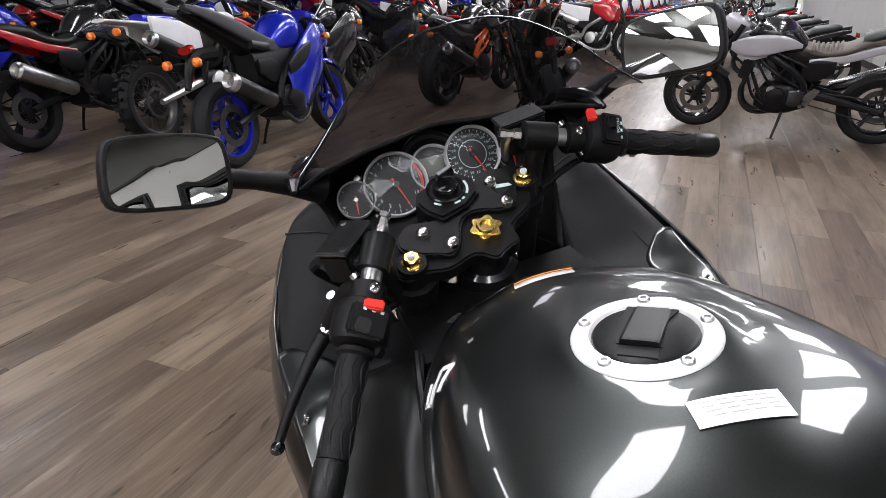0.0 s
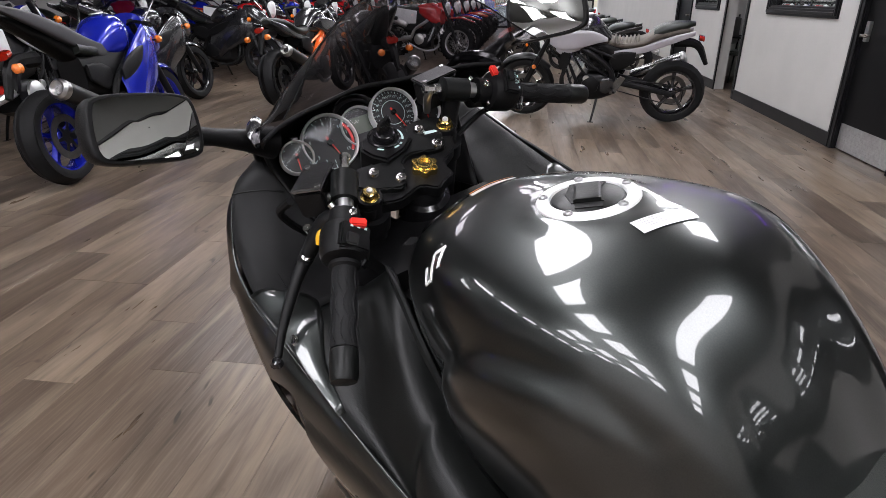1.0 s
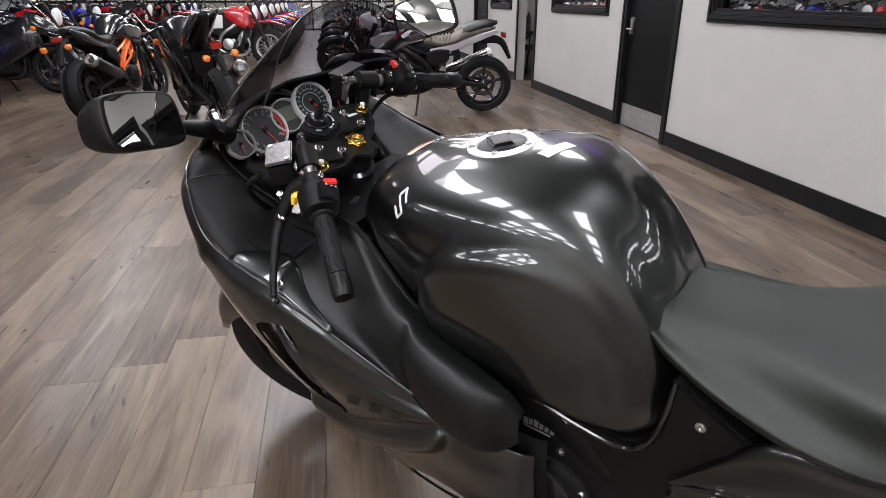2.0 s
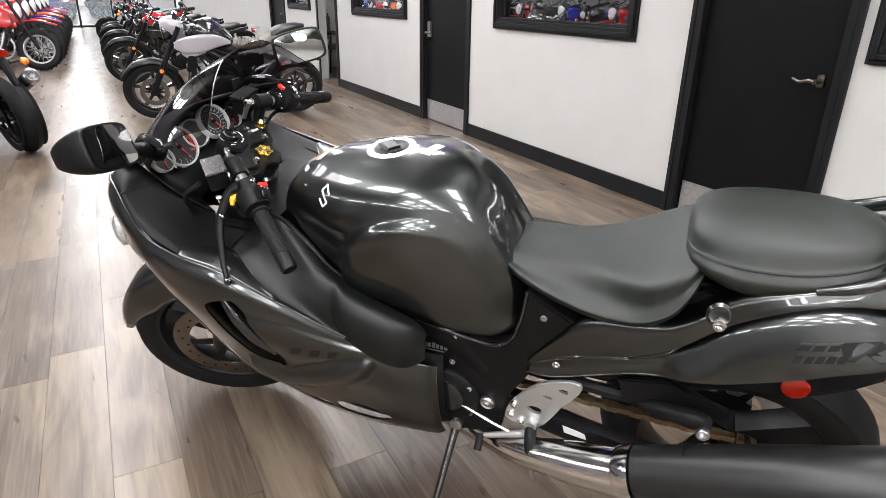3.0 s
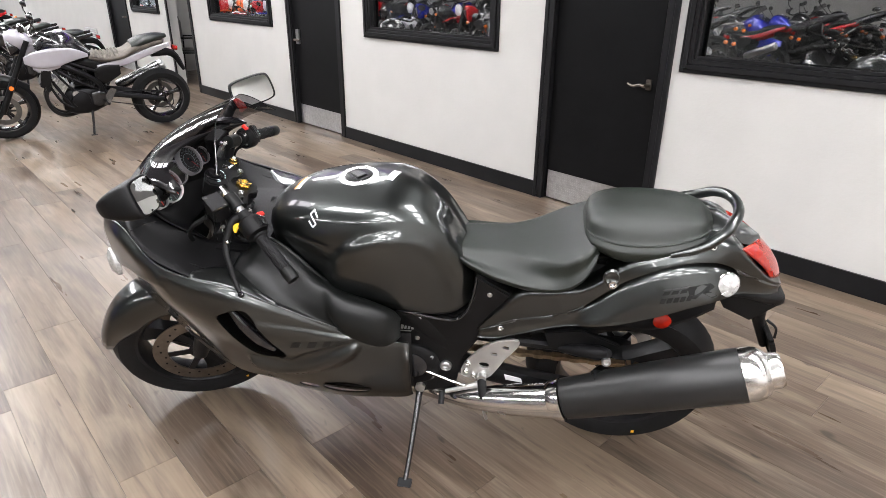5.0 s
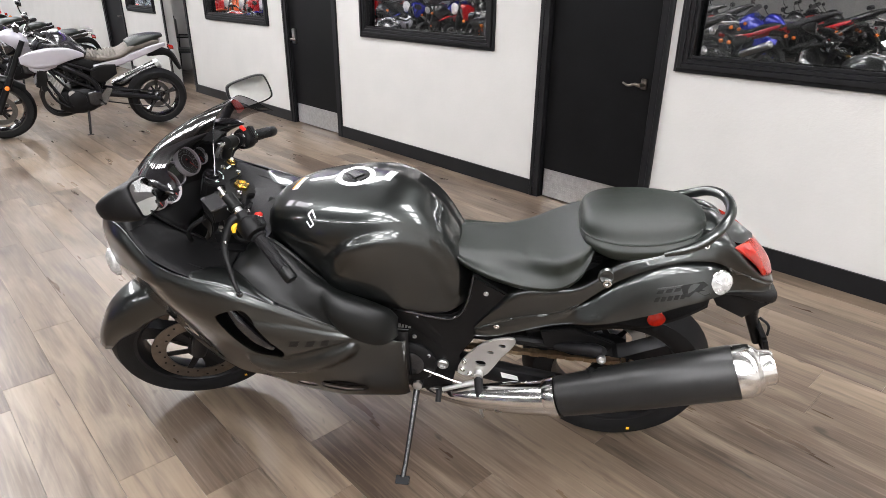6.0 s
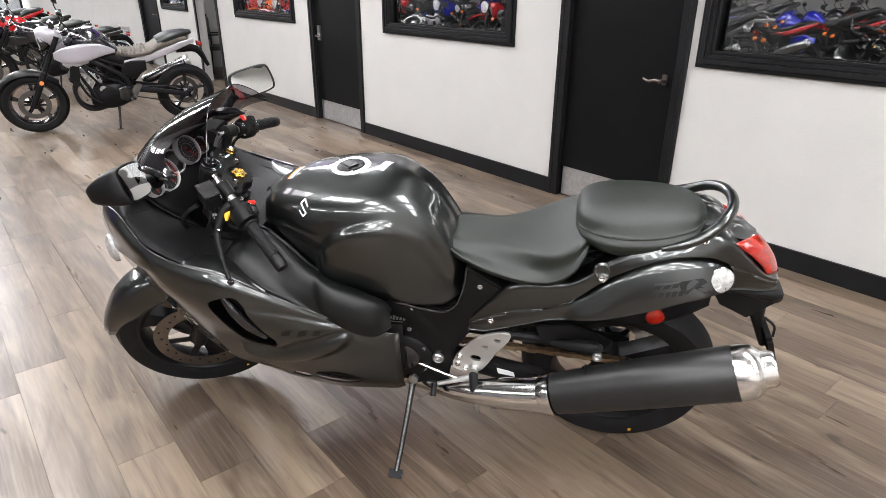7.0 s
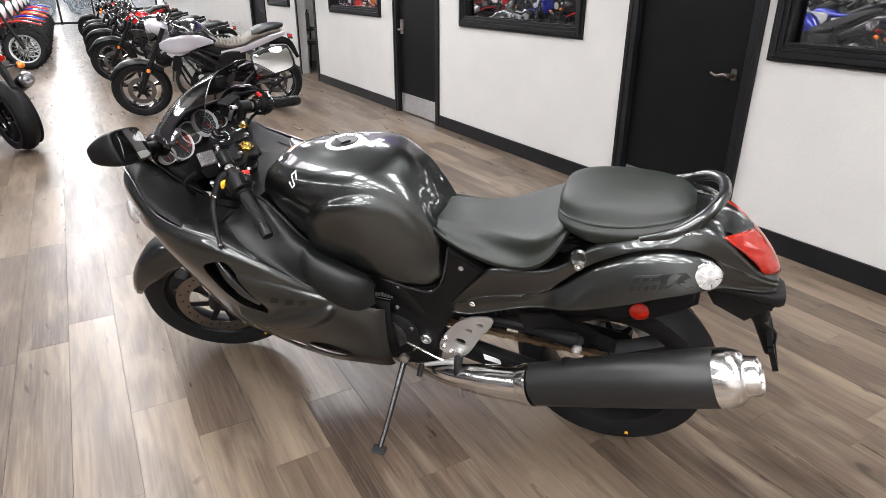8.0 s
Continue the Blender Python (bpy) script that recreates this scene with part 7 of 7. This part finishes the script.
        if sport:
            part("seat", hull([(-0.04, 0.08, 0.76, 0.84), (-0.20, 0.12, 0.74, 0.82), (-0.36, 0.12, 0.77, 0.85)], 4, 0.55), seat, b)
            part("pillion_seat", hull([(-0.38, 0.06, 0.88, 0.93), (-0.46, 0.075, 0.90, 0.985), (-0.66, 0.06, 0.98, 1.055), (-0.82, 0.03, 1.04, 1.085)], 4, 0.5), seat, b)
        else:
            st0 = part("seat", hull([(-0.06, 0.09, 0.74 + tz, 0.83 + tz), (-0.22, 0.13, 0.72 + tz, 0.80 + tz), (-0.40, 0.14, 0.74 + tz, 0.83 + tz), (-0.52, 0.12, 0.80 + tz, 0.90 + tz), (-0.72, 0.09, 0.84 + tz, 0.93 + tz), (-0.80, 0.05, 0.87 + tz, 0.91 + tz)]), seat, b)
            if seat is SUEDE:
                for k in range(7):
                    x = -0.14 - k * 0.035
                    zz = np.interp(x, (-0.40, -0.22, -0.06), (0.83, 0.80, 0.83))
                    part("seat_rib", tube([(x, -0.125, zz - 0.035), (x, -0.09, zz - 0.004), (x, 0, zz + 0.004), (x, 0.09, zz - 0.004), (x, 0.125, zz - 0.035)], 0.011, 8), seat, st0)
        for s in (1, -1):
            ts = [(0.02, 0.016, 0.70, 0.79), (-0.22, 0.026, 0.76, 0.87), (-0.45, 0.026, 0.86, 0.97), (-0.70, 0.018, 0.97, 1.05), (-0.90, 0.006, 1.055, 1.085)] if sport else [(-0.14, 0.012, 0.64 + tz, 0.70 + tz), (-0.40, 0.016, 0.69 + tz, 0.76 + tz), (-0.65, 0.016, 0.78 + tz, 0.85 + tz), (-h - 0.12, 0.008, 0.86 + tz, 0.90 + tz)]
            part("tail_panel", hull(ts, 3, 0.45), tail, b).data.transform(Matrix.Translation((0, s * (0.085 if sport else 0.105), 0)))
            if not sport:
                part("radiator_shroud", hull([(h - 0.31, 0.008, 0.70, 0.78), (h - 0.38, 0.016, 0.66, 0.79), (0.18, 0.008, 0.71, 0.76)], 3, 0.5), body if not cruiser else GLOSS, b).data.transform(Matrix.Translation((0, s * 0.14, 0)))
            else:
                part("mid_panel", hull([(0.32, 0.006, 0.70, 0.78), (0.20, 0.016, 0.64, 0.76), (0.04, 0.016, 0.58, 0.70), (-0.06, 0.008, 0.56, 0.64)], 3, 0.5), MATTE, b).data.transform(Matrix.Translation((0, s * 0.178, 0)))
        if sport:
            part("tail_underside", hull([(-0.24, 0.075, 0.68, 0.80), (-0.45, 0.07, 0.80, 0.90), (-0.68, 0.05, 0.93, 1.0), (-0.86, 0.02, 1.03, 1.06)], 3, 0.5), MATTE, b)
        part("front_fender", loft([both([(fa.x + (r + 0.02) * math.cos(a), w, fa.z + (r + 0.02) * math.sin(a) - 0.03), (fa.x + (r + 0.025) * math.cos(a), w * 0.6, fa.z + (r + 0.025) * math.sin(a)), (fa.x + (r + 0.03) * math.cos(a), 0, fa.z + (r + 0.03) * math.sin(a))]) for a, w in ((radians(25), 0.04), (radians(60), 0.065), (radians(100), 0.068), (radians(140), 0.05))], 3, 2), SATIN if not sport else body, b)
        part("rear_hanger", tube([(-h + 0.05, 0, 0.78 + lift), (-h - 0.16, 0, 0.76 + lift), (-h - 0.27, 0, 0.58 + lift)], [0.05, 0.04, 0.02], 8), MATTE, b)
        if sport:
            for s in (1, -1):
                sec = [(h - 0.08, 0.10, 0.62, 0.86), (h - 0.22, 0.17, 0.52, 0.94), (0.28, 0.19, 0.40, 0.86), (0.10, 0.19, 0.28, 0.74), (-0.06, 0.17, 0.24, 0.60)]
                fb = loft([[(x, s * y * 0.88, t), (x, s * y, t * 0.7 + l * 0.3), (x, s * y * 0.97, t * 0.35 + l * 0.65), (x, s * y * 0.8, l)] for x, y, l, t in sec], 4, 4)
                thick(part("side_fairing", fb, body, b, "", angle=70), 0.006)
            part("nose", hull([(h - 0.24, 0.15, 0.78, 1.02), (h - 0.12, 0.14, 0.72, 1.0), (h + 0.02, 0.10, 0.70, 0.90), (h + 0.09, 0.04, 0.74, 0.82)]), body, b)
            w = part("windscreen", loft([both([(h - 0.05, 0.10, 0.94), (h - 0.03, 0.05, 0.96), (h - 0.02, 0, 0.965)]), both([(h - 0.16, 0.13, 1.06), (h - 0.15, 0.07, 1.09), (h - 0.145, 0, 1.095)]), both([(h - 0.26, 0.12, 1.12), (h - 0.25, 0.06, 1.16), (h - 0.245, 0, 1.165)])], 3, 3), SCREEN, b)
            w.visible_shadow = False
        else:
            hl = part("headlight", lathe([(0, 0.05), (0.04, 0.085), (0.10, 0.092), (0.115, 0.088)], (h - 0.27, 0, 0.90 + lift), (1, 0, -0.12), 22), GLOSS, b)
            part("headlight_lens", lathe([(0.112, 0.086), (0.122, 0.06), (0.126, 0)], (h - 0.27, 0, 0.90 + lift), (1, 0, -0.12), 22), CLEARLENS, hl)
            part("instrument", box((0.05, 0.13, 0.08), (h - 0.29, 0, 1.05 + lift), 0.015), GLOSS, b)
        part("tail_light", hull([(-h - 0.17, 0.045, 0.80 + lift, 0.85 + lift), (-h - 0.215, 0.05, 0.79 + lift, 0.84 + lift)], 2), REDLENS, b)
    part("rear_shock", lathe([(0, 0.03), (0.06, 0.03), (0.065, 0.022), (0.24, 0.022)], (-0.16, 0, 0.42), (-0.3, 0, 1), 12), RED if dirt else DARKMETAL, b)
    part("radiator", box((0.04, 0.3, 0.24), (h - 0.40, 0, 0.60), 0.006), DARKMETAL, b)
    part("chain", tube([(-0.12, 0.1, 0.44), (-h, 0.115, r + 0.09), (-h - 0.09, 0.115, r), (-h, 0.115, r - 0.09), (-0.12, 0.1, 0.34)], 0.006, 6), DARKMETAL, b)
    st = part("side_stand", tube([(-0.02, 0.12, 0.27), (0.0, 0.2, 0.15), (0.02, 0.262, 0.042)], [0.014, 0.012, 0.011], 8), DARKMETAL, b)
    part("stand_foot", box((0.06, 0.035, 0.008), (0.02, 0.268, 0.0405), 0.002), DARKMETAL, st)
    return b


def parked(x, y, heading, lean=8.5):
    return pose(x, y, 0) @ Matrix.Rotation(radians(heading), 4, "Z") @ Matrix.Rotation(radians(-lean), 4, "X")


ROW = "showroom motorcycles"
white = showroom_bike("naked_motorcycle", "pale grey naked motorcycle with a brown seat on its side stand", ROW, 1.445, 0.305, 0.16, 0.12, WHITEPAINT, WHITEPAINT, GLOSS, SUEDE, "naked", DARKMETAL, ALLOYLID, False)
blue = showroom_bike("blue_sport_motorcycle", "bright blue and grey sport motorcycle with blue wheels", ROW, 1.38, 0.30, 0.15, 0.11, BLUE, BLUE, BLUERIM, VINYL, "sport", MATTE, MUFFLER, True, TAILGREY)
dual = showroom_bike("dual_sport_motorcycle", "blue and white dual-sport motorcycle with knobby tyres", ROW, 1.43, 0.32, 0.13, 0.10, BLUE, WHITEPLASTIC, DISC, BLUE, "dirt", MATTE, MUFFLER)
street = showroom_bike("black_street_motorcycle", "black and red street motorcycle with orange turn signals", ROW, 1.40, 0.305, 0.16, 0.11, BLACKPAINT, BLACKPAINT, DARKMETAL, VINYL, "naked", MATTE, STEEL, True, REDPAINT)
orange = showroom_bike("orange_motorcycle", "black naked motorcycle with an orange frame", ROW, 1.48, 0.31, 0.19, 0.12, BLACKPAINT, BLACKPAINT, GLOSS, VINYL, "naked", ORANGEPAINT, MUFFLER)
black = showroom_bike("black_sport_motorcycle", "black sport motorcycle parked beside the aisle", ROW, 1.42, 0.31, 0.19, 0.12, BLACKPAINT, BLACKPAINT, GLOSS, VINYL, "sport", MATTE, MUFFLER)
redc = showroom_bike("red_cruiser", "black cruiser motorcycle with a dark red tank", ROW, 1.55, 0.32, 0.16, 0.13, REDPAINT, BLACKPAINT, GLOSS, VINYL, "cruiser", GLOSS, MUFFLER, False)
blackc = showroom_bike("black_cruiser", "glossy black cruiser motorcycle", ROW, 1.55, 0.32, 0.16, 0.13, BLACKPAINT, BLACKPAINT, GLOSS, VINYL, "cruiser", GLOSS, MUFFLER, False)
reddirt = showroom_bike("red_dirt_bike", "red and white off-road motorcycle with knobby tyres", ROW, 1.40, 0.315, 0.12, 0.09, REDPAINT, REDPAINT, ALLOY, VINYL, "dirt", ALLOY, ALLOY, False)
bluedirt = showroom_bike("blue_dirt_bike", "blue and white off-road motorcycle with knobby tyres", ROW, 1.40, 0.315, 0.12, 0.09, BLUE, BLUE, ALLOY, VINYL, "dirt", ALLOY, ALLOY, False)
orangedirt = showroom_bike("orange_dirt_bike", "orange and white off-road motorcycle with knobby tyres", ROW, 1.40, 0.315, 0.12, 0.09, ORANGEPAINT, ORANGEPAINT, ALLOY, VINYL, "dirt", ALLOY, ALLOY, False)
PLACES = [
    (white, -6.12, 0.70, -97.5), (blue, -3.79, -2.94, 183), (dual, -4.16, -4.02, 186), (street, -3.53, -4.66, 187), (orange, -6.82, -2.46, 170), (black, -5.75, -1.42, 205),
    (blackc, -9.1, 0.68, -98), (redc, -11.0, 0.68, -97), (blackc, -12.9, 0.70, -98), (street, -14.8, 0.68, -97), (redc, -16.8, 0.7, -97),
]
firsts = set()
rng = random.Random(11)
for k in range(10):
    PLACES.append(((reddirt, reddirt, bluedirt, reddirt, orangedirt, reddirt, bluedirt)[k % 7], -11.6 - k * 0.98, -2.0 + 0.05 * (k % 2), 82))
for k in range(15):
    PLACES.append(((black, reddirt, street, bluedirt, black, reddirt, blackc, reddirt, street, orangedirt)[k % 10], -8.5 - k * 0.85, -4.5, 84 + rng.uniform(-4, 4)))
for k in range(8):
    PLACES.append(((black, street, blue, black, street, black, redc, black)[k], -5.8 - (k % 2) * 0.3, -3.9 - k * 0.8, 176 + rng.uniform(-5, 5)))
for k in range(4):
    PLACES.append(((blue, street, redc, black)[k], -3.3, -6.1 - k * 1.05, 182 + rng.uniform(-4, 4)))
for k in range(13):
    PLACES.append(((street, reddirt, black, blue, redc, black, blackc, street)[k % 8], -8.9 - k * 1.0, -7.0, 92 + rng.uniform(-6, 6)))
for k in range(8):
    PLACES.append(((street, blue, reddirt, blackc, street, redc, bluedirt, black)[k], -1.4 + k * 1.15, -6.2, 88 + rng.uniform(-6, 6)))
for src, x, y, a in PLACES:
    m = parked(x, y, a)
    if src.name in firsts:
        copy_thing(src, m)
    else:
        src.matrix_world = m
        firsts.add(src.name)


# ---- floor ----
structure("floor", box((EAST - WEST + 0.1, 16.3, 0.1), ((EAST + WEST) / 2, -2.45, -0.056)), DARKINK, "grey-brown wood plank floor", "floor")
floor_ob = bpy.data.objects["floor"]
PW, PL = 0.182, 1.22


def plank_mesh():
    b = box((PL - 0.0008, PW - 0.0008, 0.006), (0, 0, -0.003))
    bmesh.ops.bevel(b, geom=[e for e in b.edges if all(v.co.z > -0.001 for v in e.verts)], offset=0.0004, segments=1, affect="EDGES")
    bmesh.ops.delete(b, geom=[f for f in b.faces if f.normal.z < -0.9], context="FACES")
    return b


pm = bpy.data.meshes.new("plank")
pb = plank_mesh()
pb.to_mesh(pm)
pm.materials.append(PLANK)
tops = [v.co.copy() for v in pb.verts]
pb.verts.index_update()
faces = [[v.index for v in f.verts] for f in pb.faces]
pb.verts.index_update()
rest_v, rest_f, count = [], [], 0
rng = random.Random(4)
for r in range(int((5.5 - SOUTH) / PW) + 1):
    yy = SOUTH + PW * (r + 0.5)
    off = rng.random() * PL
    for c in range(int((EAST - WEST) / PL) + 2):
        xx = WEST + off + (c - 0.5) * PL
        if not (WEST - 0.4 < xx < EAST + 0.3):
            continue
        if -4.0 < xx < 2.6 and -2.2 < yy < 1.9 and count < 300:
            count += 1
            ob = new("plank", pm)
            ob.location = (xx, yy, 0)
            ob.parent = floor_ob
        else:
            n = len(rest_v)
            rest_v += [(v.x + xx, v.y + yy, v.z) for v in tops]
            rest_f += [[n + i for i in f] for f in faces]
me = bpy.data.meshes.new("planks")
me.from_pydata(rest_v, [], rest_f)
me.materials.append(PLANK)
ob = new("planks", me)
ob.parent = floor_ob
tagged(ob, "farther grey-brown wood planks", "", "", "stuff")
